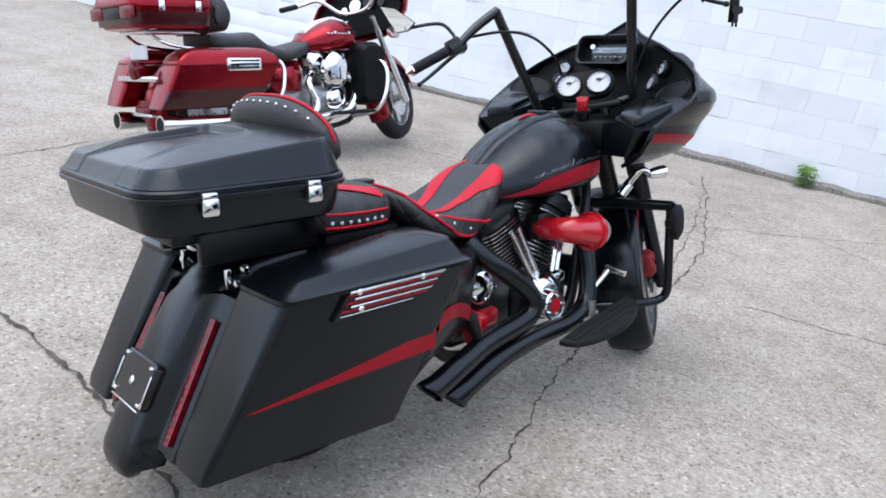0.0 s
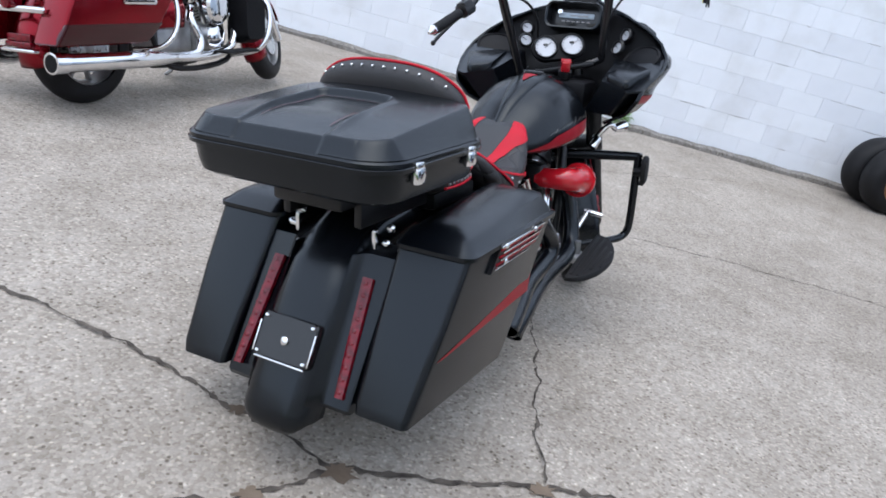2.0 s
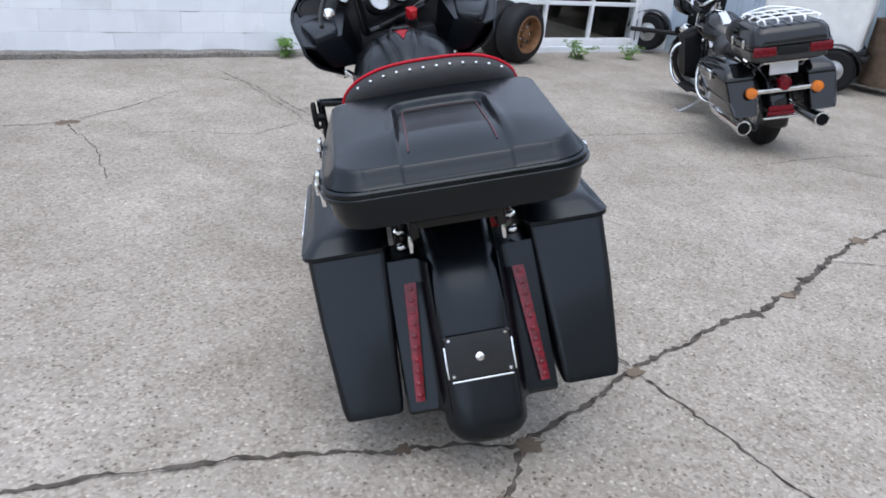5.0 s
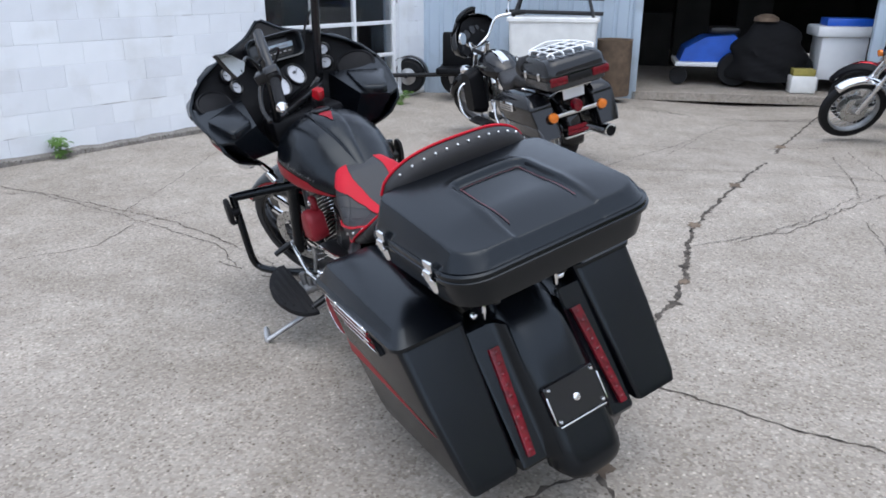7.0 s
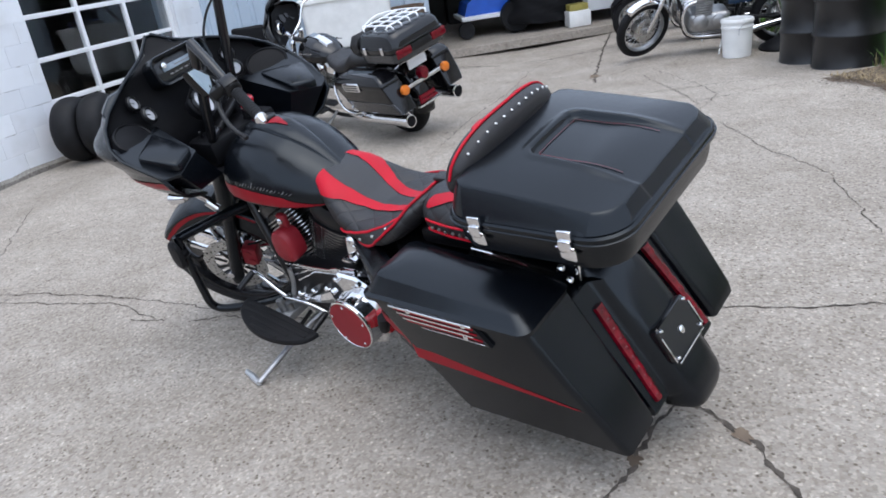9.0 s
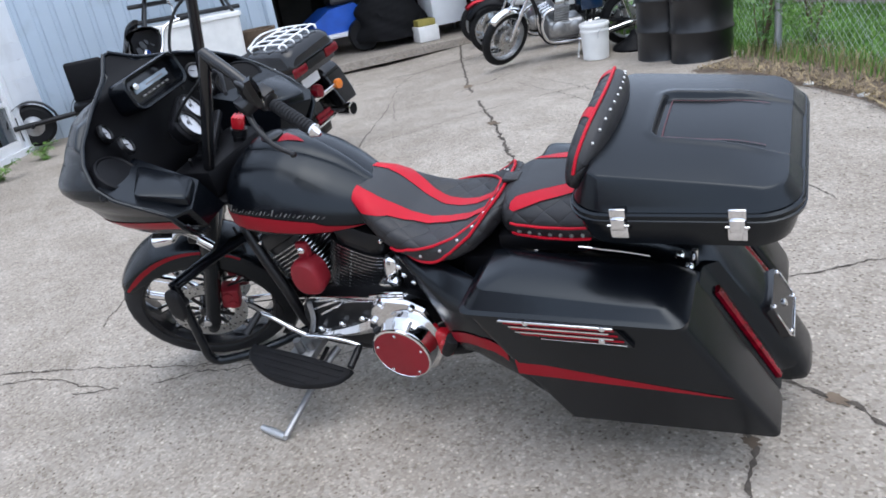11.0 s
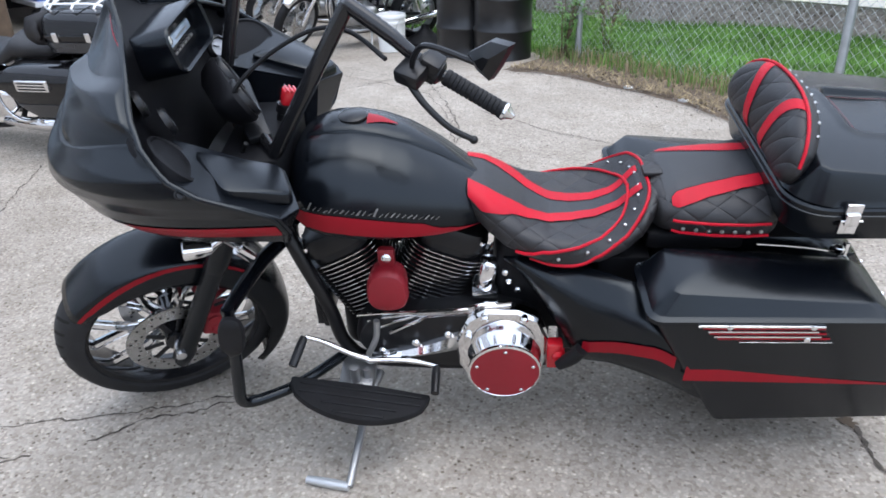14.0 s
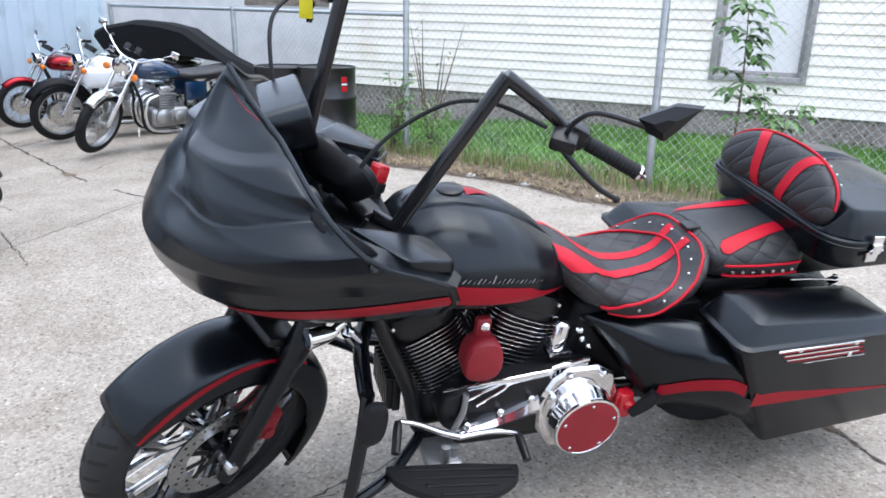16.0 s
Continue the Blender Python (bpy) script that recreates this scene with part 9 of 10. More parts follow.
def build_garage_things():
    # snowmobile-like blue machine on a white trailer bed
    M = GAR_M @ Matrix.Translation((-1.08, -1.2, 0.014))
    t = thing("blue_machine", M, "blue plastic-bodied machine on a low white trailer in the dark", "vehicle")
    bm = bmesh.new()
    box(bm, (-0.50, -0.45, 0.26), (0.48, 0.45, 0.32), 0.01)
    part("bed", bm, WHITEMETAL, t)
    bm = bmesh.new()
    loft(bm, [[(x, y * k, z) for x, z in ((-0.45, 0.32), (0.42, 0.32), (0.36, 0.50), (0.10, 0.66), (-0.30, 0.70), (-0.45, 0.55))] for y, k in ((-0.35, 1), (-0.30, 1), (0.30, 1), (0.35, 1))])
    part("body", bm, BRIGHTBLUE, t)
    bm = bmesh.new()
    box(bm, (-0.40, -0.2, 0.69), (0.02, 0.2, 0.80), 0.05)
    part("seat", bm, LEATHER, t)
    for x in (-0.4, 0.42):
        bm = bmesh.new()
        lathe(bm, [(0.05, -0.04), (0.12, -0.05), (0.13, 0.0), (0.12, 0.05), (0.05, 0.04)], Matrix.Translation((x, 0.40, 0.13)) @ Matrix.Rotation(radians(-90), 4, "X"), 20)
        part("wheel", bm, RUBBER, t)
    # a covered motorcycle
    M = GAR_M @ Matrix.Translation((-1.83, -0.75, 0.014))
    t = thing("covered_motorcycle", M, "motorcycle under a sagging black cover inside the garage", "motorcycle")
    bm = bmesh.new()
    rnd = random.Random(8)
    rows = []
    for i in range(15):
        z = 0.12 + 0.80 * i / 14
        k = math.sqrt(max(0.02, 1 - (i / 14) ** 2.6))
        rows.append([(0.52 * k * math.cos(a) * (1 + 0.05 * math.sin(5 * a + i)) + 0.03 * math.sin(i), 0.34 * k * math.sin(a) * (1 + 0.06 * math.sin(7 * a + 2 * i)), z + 0.02 * math.sin(3 * a)) for a in [2 * math.pi * q / 40 for q in range(40)]])
    loft(bm, rows)
    part("cover", bm, TARP, t)
    for x in (-0.4, 0.42):
        bm = bmesh.new()
        lathe(bm, [(0.10, -0.05), (0.22, -0.06), (0.24, 0), (0.22, 0.06), (0.10, 0.05)], Matrix.Translation((x, 0, 0.24)) @ Matrix.Rotation(radians(-90), 4, "X"), 24)
        part("wheel", bm, RUBBER, t)
    bm = bmesh.new()
    lathe(bm, [(0.17, 0), (0.16, 0.05), (0.08, 0.09), (0.0003, 0.10)], Matrix.Translation((0.08, 0, 0.90)), 20)
    part("cap", bm, WOOD, t)
    # white cabinet with a lid and tray
    M = GAR_M @ Matrix.Translation((-2.72, -0.75, 0.014))
    t = thing("white_cabinet", M, "white enamelled cabinet with a cooler on top", "cabinet")
    bm = bmesh.new()
    box(bm, (-0.30, -0.28, 0.16), (0.28, 0.28, 0.72), 0.015)
    part("body", bm, WHITEMETAL, t)
    bm = bmesh.new()
    box(bm, (-0.40, -0.34, 0.72), (0.36, 0.34, 0.86), 0.03)
    part("top", bm, WHITEMETAL, t)
    for x in (-0.27, 0.25):
        for y in (-0.25, 0.25):
            bm = bmesh.new()
            tube(bm, [(x, y, 0.0), (x, y, 0.17)], 0.02, 8, 1)
            part("leg", bm, GALV, t)
    M2 = GAR_M @ Matrix.Translation((-2.76, -0.70, 0.874))
    loose_box("cooler", (-0.30, -0.2, 0.0), (0.28, 0.2, 0.10), BRIGHTBLUE, "flat bright blue box on the white cabinet", "box", M2)
    loose_box("storage_crate", (-0.16, -0.14, 0.0), (0.16, 0.14, 0.22), WHITEPLASTIC, "pale plastic crate on the garage floor", "crate", GAR_M @ Matrix.Translation((-2.24, -0.35, 0.014)))
    loose_box("fuel_can", (-0.14, -0.1, 0.0), (0.14, 0.1, 0.09), DULLYELLOW, "dull yellow lid on the plastic crate", "lid", GAR_M @ Matrix.Translation((-2.24, -0.35, 0.236)))
    # boxes coloured near black in place of the shade at the back
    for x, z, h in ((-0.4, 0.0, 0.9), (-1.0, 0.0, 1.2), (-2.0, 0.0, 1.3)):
        loose_box("shelf_box", (-0.28, -0.2, 0.0), (0.28, 0.2, h), SHADE_BLACK, "boxes stacked at the back of the garage, coloured near black for shade", "boxes", GAR_M @ Matrix.Translation((x, -3.4, 0.014)), 0.02)


build_garage_things()


def build_black_cover():
    """A raised, wedge-shaped black lid behind the blue motorcycle."""
    M = Matrix.Translation((6.90, -1.64, gz(6.9, -1.64))) @ Matrix.Rotation(radians(-5), 4, "Z")
    t = thing("covered_trailer", M, "low trailer under a black tented cover against the fence", "trailer")
    bm = bmesh.new()
    secs = [(1.25, 0.05, 1.00, 1.08), (0.95, 0.12, 0.86, 1.15), (0.25, 0.15, 0.74, 1.24), (-0.30, 0.15, 0.78, 1.22), (-0.70, 0.15, 0.88, 1.17), (-1.35, 0.14, 0.84, 0.90), (-1.88, 0.10, 0.70, 0.76)]
    loft(bm, [[(x, -w, z0), (x, -w, z1 - 0.05), (x, -w * 0.5, z1), (x, w * 0.5, z1), (x, w, z1 - 0.05), (x, w, z0)] for x, w, z0, z1 in secs])
    part("cover", bm, TARP, t, sharp=25)
    bm = bmesh.new()
    box(bm, (-0.35, -0.14, 0.30), (1.0, 0.14, 0.56), 0.03)
    tube(bm, [(0.6, 0, 0.45), (1.15, 0, 0.96)], 0.025, 8, 1)
    part("bed", bm, SATIN, t)
    for y in (-0.12, 0.12):
        bm = bmesh.new()
        lathe(bm, [(0.1, -0.05), (0.27, -0.05), (0.29, 0), (0.27, 0.05), (0.1, 0.05)], Matrix.Translation((0.35, y, 0.29)) @ Matrix.Rotation(radians(-90), 4, "X"), 24)
        part("wheel", bm, RUBBER, t)


build_black_cover()

# ---- fence, verge, lawn and plants ----
FENCE = [(-4.0, -0.86), (-1.6, -1.06), (0.83, -1.28), (3.25, -1.48), (5.68, -1.71), (8.10, -1.95)]


def build_fence():
    f = thing("chain_link_fence", Matrix(), "galvanised chain-link fence along the yard", "fence")
    for i, (x, y) in enumerate(FENCE):
        bm = bmesh.new()
        h = 1.62 if i < 4 else 1.30
        tube(bm, [(x, y, -0.20), (x + 0.01, y, h)], 0.03, 12, 1)
        part("post", bm, GALV, f)
    for i, (a, c) in enumerate(zip(FENCE, FENCE[1:])):
        h = 1.60 if i < 3 else 1.27
        bm = bmesh.new()
        tube(bm, [(*a, h), (*c, h)], 0.019, 10, 1)
        part("top_rail", bm, GALV, f)
        a2, c2 = Vector((*a, 0)), Vector((*c, 0))
        L = (c2 - a2).length
        d = (c2 - a2).normalized()
        side = Vector((-d.y, d.x, 0))
        verts, faces = [], []
        step = 0.070
        z0 = 0.04
        H = h - z0

        def wire(s0, s1, za, zb, off):
            if s1 - s0 == 0:
                return
            # clip to the bay
            if min(s0, s1) < 0 or max(s0, s1) > L:
                t0, t1 = 0.0, 1.0
                dx = s1 - s0
                for lim in (0.0, L):
                    t = (lim - s0) / dx
                    if 0 < t < 1:
                        if (s0 < 0 and lim == 0.0) or (s0 > L and lim == L):
                            t0 = max(t0, t)
                        else:
                            t1 = min(t1, t)
                if (s0 < 0 and s1 < 0) or (s0 > L and s1 > L) or t0 >= t1:
                    return
                s0, s1, za, zb = s0 + dx * t0, s0 + dx * t1, za + (zb - za) * t0, za + (zb - za) * t1
            p, q = a2 + d * s0 + side * off + Vector((0, 0, za)), a2 + d * s1 + side * off + Vector((0, 0, zb))
            w = (q - p).normalized()
            n1 = side * 0.0012
            n2 = w.cross(side) * 0.0012
            k = len(verts)
            for e in (p, q):
                verts.extend([e + n1, e + n2, e - n1, e - n2])
            for j in range(4):
                faces.append((k + j, k + (j + 1) % 4, k + 4 + (j + 1) % 4, k + 4 + j))

        s = -H
        while s < L:
            wire(s, s + H, z0, h, 0.002)
            wire(s + H, s, z0, h, -0.002)
            s += step
        me = bpy.data.meshes.new("wire_mesh")
        me.from_pydata([tuple(v) for v in verts], [], faces)
        me.materials.append(GALV)
        o = new("wire_mesh", me)
        o.parent = f
        tagged(o, kind="stuff")
    return f


build_fence()


def verge_edge(x):
    """y of the edge where the concrete gives way to soil."""
    return -0.62 - 0.095 * (x - 0.6) + 0.05 * math.sin(2.1 * x) + 0.03 * math.sin(5.7 * x + 1)


def build_verge():
    bm = bmesh.new()
    rnd = random.Random(2)
    rows = []
    for i in range(90):
        x = -7 + 0.125 * i if i < 89 else 4.4
        x = min(x, 3.55)
        e = verge_edge(x) + rnd.uniform(-0.03, 0.03)
        row = []
        for k in range(9):
            y = e - k * 0.22
            z = 0.003 + 0.035 * smooth(0, 3, k) + rnd.uniform(-0.006, 0.010) * (k > 0)
            row.append((x, y, z - dip(x, y)))
        rows.append(row)
    loft(bm, rows, closed=False)
    tagged(part("verge", bm, SOIL), "strip of dry soil and leaf litter at the edge of the yard", "soil", kind="structure")
    bm = bmesh.new()
    rows = []
    for i in range(60):
        x = -9 + 0.30 * i
        e = verge_edge(min(x, 3.6)) - 0.62 - (0.0 if x < 3.6 else 0.3)
        rows.append([(x, e + (-4.6 - e) * k / 8, 0.030 + 0.01 * math.sin(3 * x + k) + (0.02 if k else 0) - dip(x, 0)) for k in range(9)])
    loft(bm, rows, closed=False)
    tagged(part("lawn", bm, LAWN), "green lawn between fence and house", "lawn", kind="structure")


LAWN = material("lawn_soil", (0.07, 0.15, 0.025), 0.9, 0, 0.4, 3, 0.8, 70, 0.05, 0.2)
build_verge()


def blade_field(name, n, area, hmin, hmax, mats, label, cat, seed, lean=0.5, width=0.004):
    """Thousands of thin blades."""
    rnd = np.random.RandomState(seed)
    V, F, MI = [], [], []
    k = 0
    while k < n:
        x, y = area(rnd)
        a, h = rnd.uniform(0, 2 * math.pi), rnd.uniform(hmin, hmax)
        l = rnd.normal(0, lean) * h
        dx, dy = math.cos(a), math.sin(a)
        z = 0.028 - dip(x, 0)
        b = len(V)
        w = width * rnd.uniform(0.6, 1.4)
        V += [(x - dy * w, y + dx * w, z), (x + dy * w, y - dx * w, z), (x + dx * l * 0.4 + dy * w * 0.7, y + dy * l * 0.4 - dx * w * 0.7, z + h * 0.6), (x + dx * l * 0.4 - dy * w * 0.7, y + dy * l * 0.4 + dx * w * 0.7, z + h * 0.6), (x + dx * l, y + dy * l, z + h)]
        F += [(b, b + 1, b + 2, b + 3), (b + 3, b + 2, b + 4)]
        m = rnd.randint(len(mats))
        MI += [m, m]
        k += 1
    me = bpy.data.meshes.new(name)
    me.from_pydata(V, [], F)
    for m in mats:
        me.materials.append(m)
    me.polygons.foreach_set("material_index", MI)
    return tagged(new(name, me), label, cat, kind="stuff")


GRASS_A = material("grass_green", (0.090, 0.185, 0.032), 0.6, 0, 0.3, 3, 0, 80, 0.08, 0.3)
GRASS_B = material("grass_light", (0.14, 0.245, 0.05), 0.6, 0, 0.3, 3, 0, 80, 0.08, 0.3)
GRASS_C = material("grass_dark", (0.055, 0.13, 0.02), 0.6, 0, 0.3, 3, 0, 80, 0.08, 0.3)


def lawn_area(r):
    x = r.uniform(-3.5, 7.0)
    y = -0.05 - r.uniform(1.25, 4.3)
    return x, y - 0.09 * x * 0.5


blade_field("grass", 42000, lawn_area, 0.03, 0.10, [GRASS_A, GRASS_A, GRASS_B, GRASS_C], "mown green grass beyond the fence", "grass", 4)


def tall_area(r):
    x = r.uniform(-2.5, 3.6)
    return x, -1.05 - 0.09 * (x - 0.8) + r.normal(-0.12, 0.10)


blade_field("long_grass", 4200, tall_area, 0.04, 0.15, [GRASS_B, STRAW, GRASS_A, STRAW], "long half-dry grass along the fence", "grass", 5, 0.45, 0.003)


def litter_area(r):
    x = r.uniform(-2.5, 3.5)
    return x, verge_edge(x) - abs(r.normal(0.02, 0.22))


blade_field("straw_litter", 4200, litter_area, 0.006, 0.03, [STRAW, SOIL, STRAW], "dry straw and dead leaves on the soil", "litter", 6, 4.0, 0.005)


def pebbles():
    rnd = np.random.RandomState(9)
    V, F, MI = [], [], []
    for k in range(1500):
        x = rnd.uniform(-2.5, 3.5)
        y = verge_edge(x) - rnd.normal(0.05, 0.12)
        r = rnd.uniform(0.003, 0.010)
        b = len(V)
        z = max(0.004, 0.012 + 0.02 * (verge_edge(x) - y)) - dip(x, y)
        for q in range(5):
            a = 2 * math.pi * q / 5 + rnd.uniform(-0.3, 0.3)
            V.append((x + r * math.cos(a), y + r * math.sin(a), z))
        V.append((x, y, z + r * 0.8))
        for q in range(5):
            F.append((b + q, b + (q + 1) % 5, b + 5))
            MI.append(int(rnd.randint(3)))
    me = bpy.data.meshes.new("gravel")
    me.from_pydata(V, [], F)
    for m in (CURB, FOUNDATION, SOIL):
        me.materials.append(m)
    me.polygons.foreach_set("material_index", MI)
    tagged(new("gravel", me), "loose gravel and crumbs along the edge of the concrete", "gravel", kind="stuff")


pebbles()
for x, y in ((1.69, -0.83), (1.05, -0.78), (2.2, -0.86), (0.3, -0.75)):
    bm = bmesh.new()
    bmesh.ops.create_icosphere(bm, subdivisions=2, radius=0.03)
    for v in bm.verts:
        v.co = Vector((v.co.x * 1.5, v.co.y, v.co.z * 0.55)) * (1 + 0.25 * noise.noise(v.co * 40))
    tagged(part("stone", bm, WHITEMETAL, pose_m=Matrix.Translation((x, y, gz(x, y) + 0.012))), "pale stone lying at the edge of the soil", "stone", "stones on the verge")


def leaf_mesh(bm, base, d, up, length, width):
    """One leaf, folded a little along its rib."""
    side = d.cross(up).normalized()
    pts = [(0, 0), (0.25, 0.8), (0.5, 1.0), (0.8, 0.6), (1.0, 0.0)]
    rib = [bm.verts.new(base + d * length * t + up * (0.12 * length * math.sin(math.pi * t) - 0.22 * length * t * t)) for t, w in pts]
    for s in (1, -1):
        edge = [bm.verts.new(base + d * length * t + side * s * w * width + up * (0.12 * length * math.sin(math.pi * t) - 0.22 * length * t * t + 0.10 * w * width)) for t, w in pts[1:-1]]
        bm.faces.new((rib[0], rib[1], edge[0]))
        for k in range(2):
            bm.faces.new((rib[k + 1], rib[k + 2], edge[k + 1], edge[k]))
        bm.faces.new((rib[3], rib[4], edge[2]))


def build_plant(name, x, y, height, stems, leaf, seed, label, cat, m, spread=0.25, z0=None, start=0.15, density=16, dry=False):
    rnd = random.Random(seed)
    p = thing(name, Matrix.Translation((x, y, gz(x, y) if z0 is None else z0)), label, cat)
    bs, bl = bmesh.new(), bmesh.new()
    for s in range(stems):
        a = rnd.uniform(0, 2 * math.pi)
        top = Vector((math.cos(a) * spread * rnd.uniform(0.2, 1), math.sin(a) * spread * rnd.uniform(0.2, 1), height * rnd.uniform(0.65, 1)))
        mid = top * 0.5 + Vector((rnd.uniform(-0.03, 0.03), rnd.uniform(-0.03, 0.03), 0.05 * height))
        line = curve_points([Vector((rnd.uniform(-0.02, 0.02), rnd.uniform(-0.02, 0.02), -0.01)), mid, top], 8)
        tube(bs, line, [0.006 * (0.4 + height), 0.0045 * (0.4 + height), 0.0015], 6, 1)
        for k in range(density):
            t = start + (1 - start) * (k + rnd.random()) / density
            q = line[min(len(line) - 1, int(t * (len(line) - 1)))]
            b = rnd.uniform(0, 2 * math.pi)
            out = Vector((math.cos(b), math.sin(b), rnd.uniform(-0.1, 0.5))).normalized()
            stalk = q + out * leaf * rnd.uniform(0.5, 1.3)
            if dry:
                tube(bs, [q, stalk + Vector((0, 0, 0.02))], 0.0012, 4, 1)
                if rnd.random() < 0.55:
                    continue
            else:
                tube(bs, [q, stalk], 0.0014, 4, 1)
            for j in range(1 if dry else rnd.choice((3, 5, 5))):
                c = b + (j - 1.5) * 0.8
                dd = Vector((math.cos(c), math.sin(c), rnd.uniform(-0.5, 0.2))).normalized()
                leaf_mesh(bl, stalk, dd, Vector((0, 0, 1)), leaf * rnd.uniform(0.7, 1.2), leaf * 0.22)
    part("stem", bs, STEM if dry or height > 0.6 else m, p)
    part("foliage", bl, m, p, sharp=80)
    return p


build_plant("sapling", 0.27, -1.55, 1.75, 1, 0.135, 21, "young maple-like sapling growing behind the fence", "tree", LEAF, 0.08, 0.03, 0.40, 34)
build_plant("sapling", 0.05, -1.62, 0.80, 5, 0.11, 22, "bushy green shoots at the foot of the fence", "bush", LEAF, 0.28, 0.03, 0.2, 9)
build_plant("dry_weed", 3.15, -1.75, 1.25, 7, 0.05, 23, "tall dry brown weeds beside the drums", "weed", STRAW, 0.35, 0.03, 0.25, 14, True)
build_plant("bramble", 3.35, -1.40, 0.75, 9, 0.05, 24, "thin green and brown shoots by the fence post", "weed", LEAF, 0.30, 0.03, 0.2, 9)
build_plant("bramble", 2.95, -1.55, 0.55, 9, 0.045, 25, "scrubby shoots in the long grass", "weed", WEED, 0.30, 0.03, 0.2, 8)
build_plant("wall_weed", 2.915, 6.93, 0.20, 5, 0.05, 26, "small bright green weed growing at the foot of the wall", "weed", WEED, 0.07, -0.17, 0.2, 8)
build_plant("window_weed", 6.15, 5.45, 0.22, 8, 0.05, 27, "weeds growing below the window", "weed", WEED, 0.30, -0.16, 0.1, 7)
build_plant("window_weed", 6.75, 5.10, 0.18, 6, 0.045, 28, "weeds in the corner of the building", "weed", WEED, 0.28, -0.16, 0.1, 7)


# white shed with a dark window beyond the lot
def build_shed():
    s = thing("white_shed", Matrix.Translation((8.4, -6.2, 0)) @ Matrix.Rotation(radians(6), 4, "Z"), "pale shed with a wide dark window beyond the fence", "shed")
    bm = bmesh.new()
    box(bm, (-1.8, -3.0, 0), (9.0, 0, 3.2), 0.01)
    part("wall", bm, WHITEMETAL, s)
    bm = bmesh.new()
    box(bm, (-1.0, -0.01, 1.30), (1.4, 0.03, 2.2), 0.01)
    part("window", bm, FOUNDATION, s, "dark grey window band")
    bm = bmesh.new()
    box(bm, (-2.0, -3.2, 3.2), (9.2, 0.3, 3.3), 0.01)
    part("roof", bm, TRIM, s)


build_shed()

# ---- pieces: blocks of the wall, boards of the siding ----
def block_mesh(w, h):
    bm = bmesh.new()
    e, j = 0.005, 0.0006
    back = [bm.verts.new((x, 0.0045, z)) for x, z in ((j, j), (w - j, j), (w - j, h - j), (j, h - j))]
    mid = [bm.verts.new((x, 0.0016, z)) for x, z in ((j, j), (w - j, j), (w - j, h - j), (j, h - j))]
    front = [bm.verts.new((x, 0.0, z)) for x, z in ((j + e, j + e), (w - j - e, j + e), (w - j - e, h - j - e), (j + e, h - j - e))]
    for a, b in ((back, mid), (mid, front)):
        for k in range(4):
            bm.faces.new((a[k], a[(k + 1) % 4], b[(k + 1) % 4], b[k]))
    bm.faces.new(front)
    bmesh.ops.recalc_face_normals(bm, faces=bm.faces)
    me = bpy.data.meshes.new("block")
    bm.to_mesh(me)
    bm.free()
    me.materials.append(BLOCKPAINT)
    return me


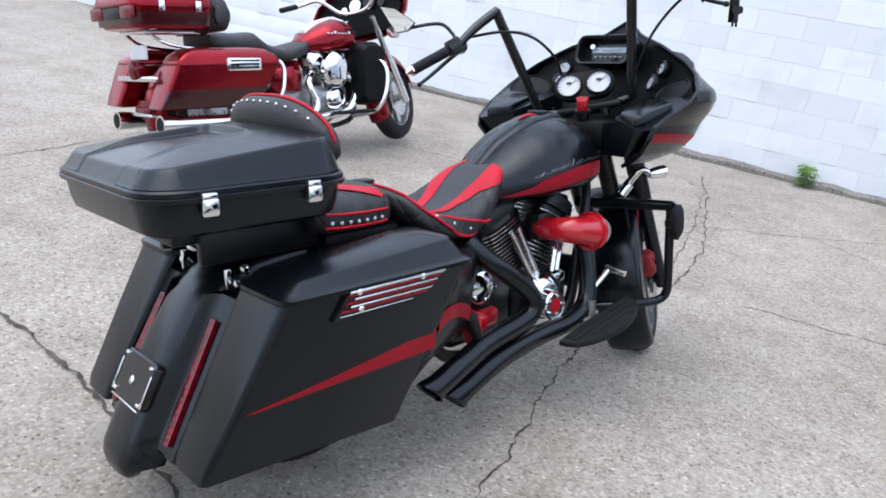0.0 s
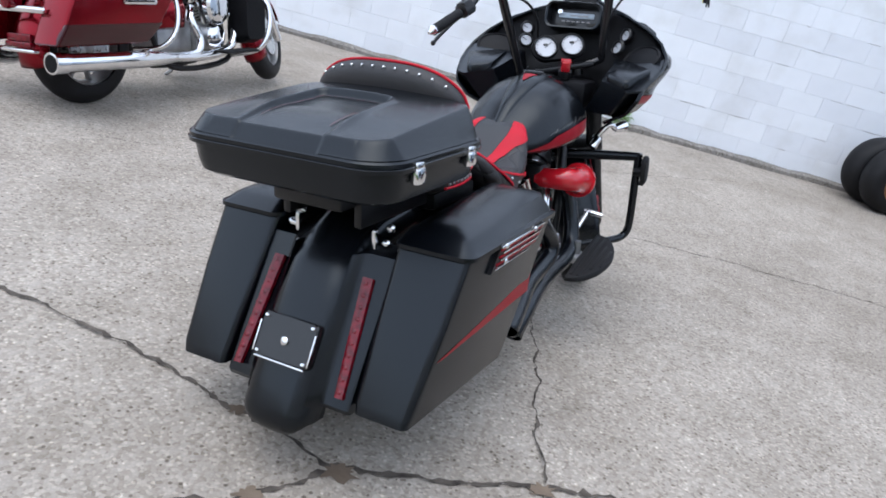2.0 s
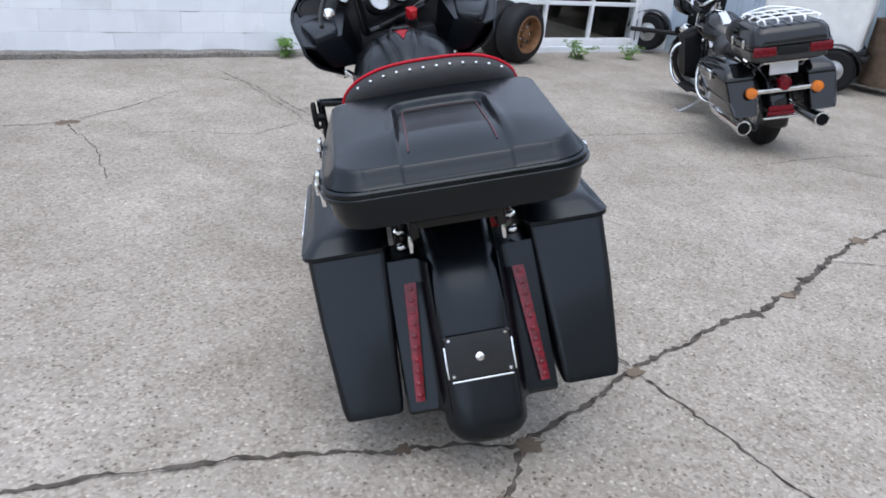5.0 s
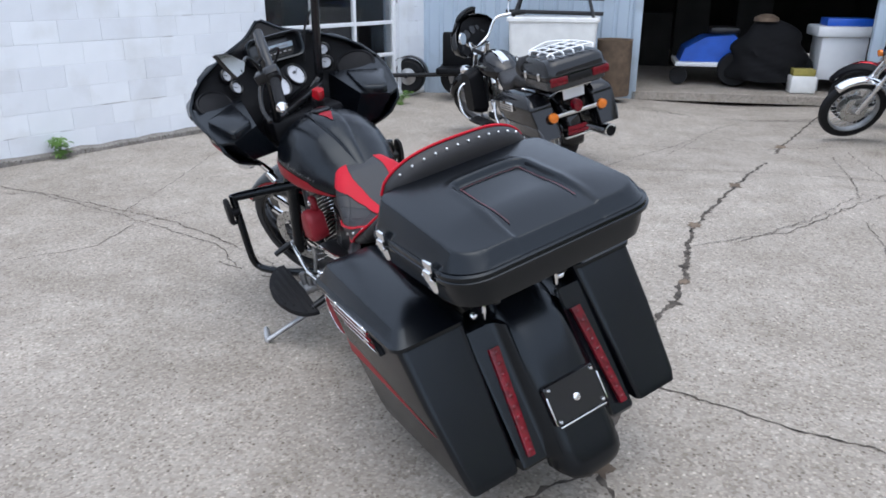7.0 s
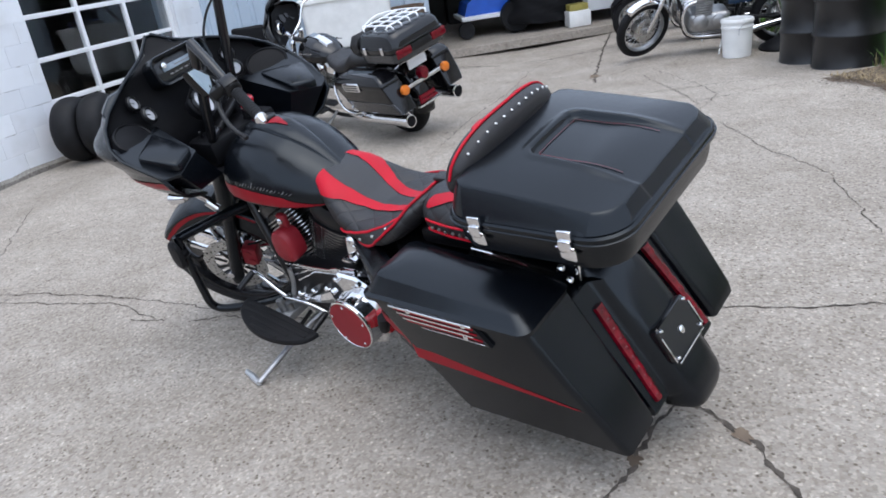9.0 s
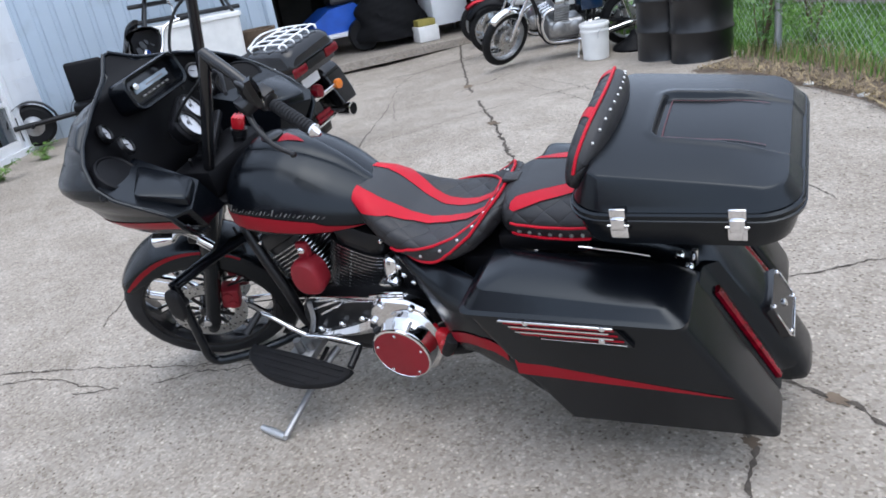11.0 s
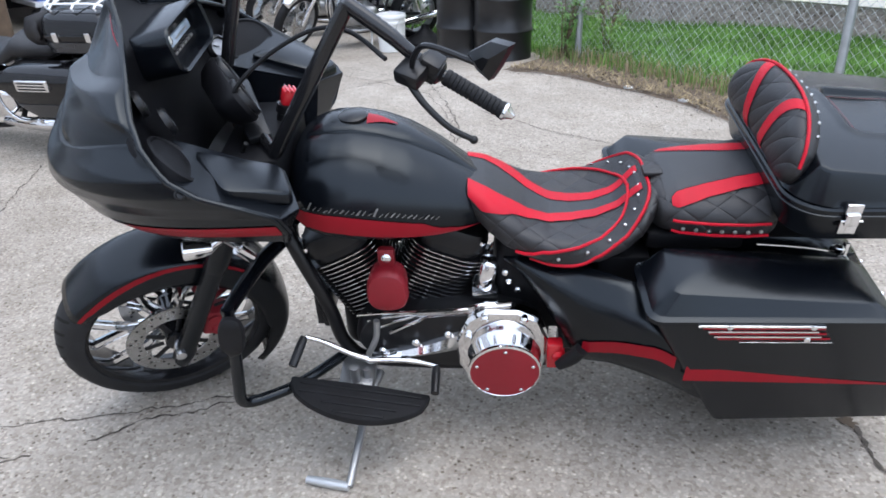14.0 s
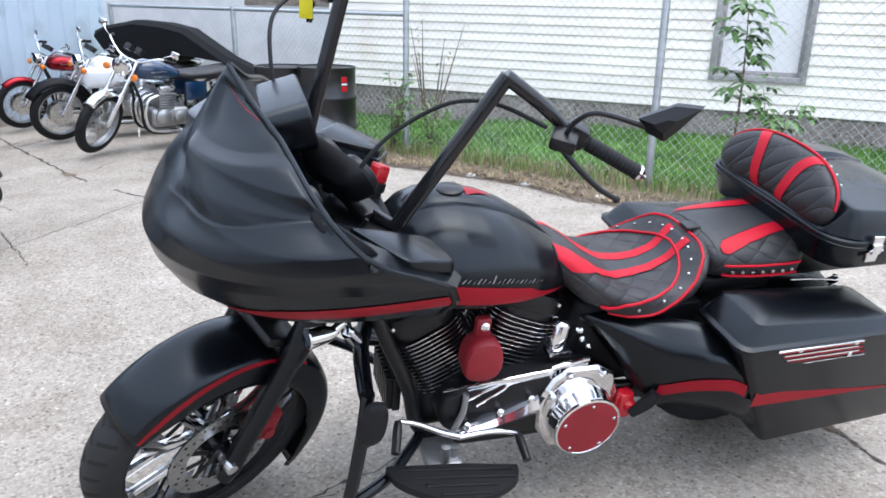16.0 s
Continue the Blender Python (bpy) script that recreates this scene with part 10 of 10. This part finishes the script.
def lay_blocks():
    full = block_mesh(0.4, 0.197)
    rnd = random.Random(11)
    count = 0
    rest, opened = bmesh.new(), bmesh.new()
    for row in range(17):
        z = 0.02 + row * 0.197
        for k in range(-24, 15):
            x0 = k * 0.4 + (0.2 if row % 2 else 0) + 0.02
            x1 = x0 + 0.4
            spans = [(x0, min(x1, 5.52))] if x0 < 5.5 else []
            if z + 0.15 > WIN_LO and z < WIN_HI - 0.02:
                cut = []
                for a, b in spans:
                    if b <= WIN0 or a >= WIN1:
                        cut.append((a, b))
                    else:
                        if a < WIN0 - 0.04:
                            cut.append((a, WIN0))
                        if b > WIN1 + 0.04:
                            cut.append((WIN1, b))
                spans = cut
            for a, b in spans:
                if b - a < 0.05:
                    continue
                dy = rnd.uniform(-0.0012, 0.0012)
                if rnd.random() < 0.22:
                    u0 = rnd.uniform(a, b - 0.04)
                    u1 = min(b, u0 + rnd.uniform(0.05, 0.36))
                    n = max(2, int((u1 - u0) / 0.03))
                    mid = [z + rnd.uniform(-0.0015, 0.0015) for _ in range(n + 1)]
                    half = [rnd.uniform(0.0008, 0.0032) * (0 < i < n) + 0.0004 for i in range(n + 1)]
                    up = [opened.verts.new((u0 + (u1 - u0) * i / n, -0.0032, mid[i] + half[i])) for i in range(n + 1)]
                    dn = [opened.verts.new((u0 + (u1 - u0) * i / n, -0.0032, mid[i] - half[i])) for i in range(n + 1)]
                    for i in range(n):
                        opened.faces.new((dn[i], dn[i + 1], up[i + 1], up[i]))
                m = Matrix.Translation((a, dy, z)) @ Matrix.Diagonal(((b - a) / 0.4, 1, 1, 1))
                if -5.0 < a < 5.5 and row < 11 and count < 300:
                    o = new("block", full)
                    o.parent = wall_white
                    o.matrix_basis = m
                    count += 1
                else:
                    tmp = bmesh.new()
                    tmp.from_mesh(full)
                    vs = {v: rest.verts.new(m @ v.co) for v in tmp.verts}
                    for f in tmp.faces:
                        rest.faces.new([vs[v] for v in f.verts])
                    tmp.free()
    tagged(part("more_blocks", rest, BLOCKPAINT, wall_white), kind="stuff")
    tagged(part("open_joints", opened, TRIM, wall_white, "dark cracked mortar joints"), kind="stuff")


def lay_siding():
    """Lapped boards, each with its own lower edge."""
    step = 0.104
    made = {}

    def board(a, b):
        key = round(b - a, 3)
        if key not in made:
            bm = bmesh.new()
            ring = [(0, -0.03, 0), (0, 0.0, 0.0), (0, 0.002, 0.006), (0, -0.016, step + 0.012), (0, -0.03, step + 0.012)]
            loft(bm, [[(x, p[1], p[2]) for p in ring] for x in (0, b - a)])
            bmesh.ops.recalc_face_normals(bm, faces=bm.faces)
            me = bpy.data.meshes.new("board")
            bm.to_mesh(me)
            bm.free()
            me.materials.append(LAP)
            made[key] = me
        return made[key]

    z = 0.335
    while z < 3.5:
        spans = [(-9.0, HEND)]
        if z + step > HWLO - 0.06 and z < HWHI + 0.06:
            spans = [(-9.0, HW0 - 0.06), (HW1 + 0.06, HEND)]
        for a, b in spans:
            o = new("board", board(a, b))
            o.parent = house_wall
            o.matrix_basis = Matrix.Translation((a, 0, z))
        z += step


lay_blocks()
lay_siding()
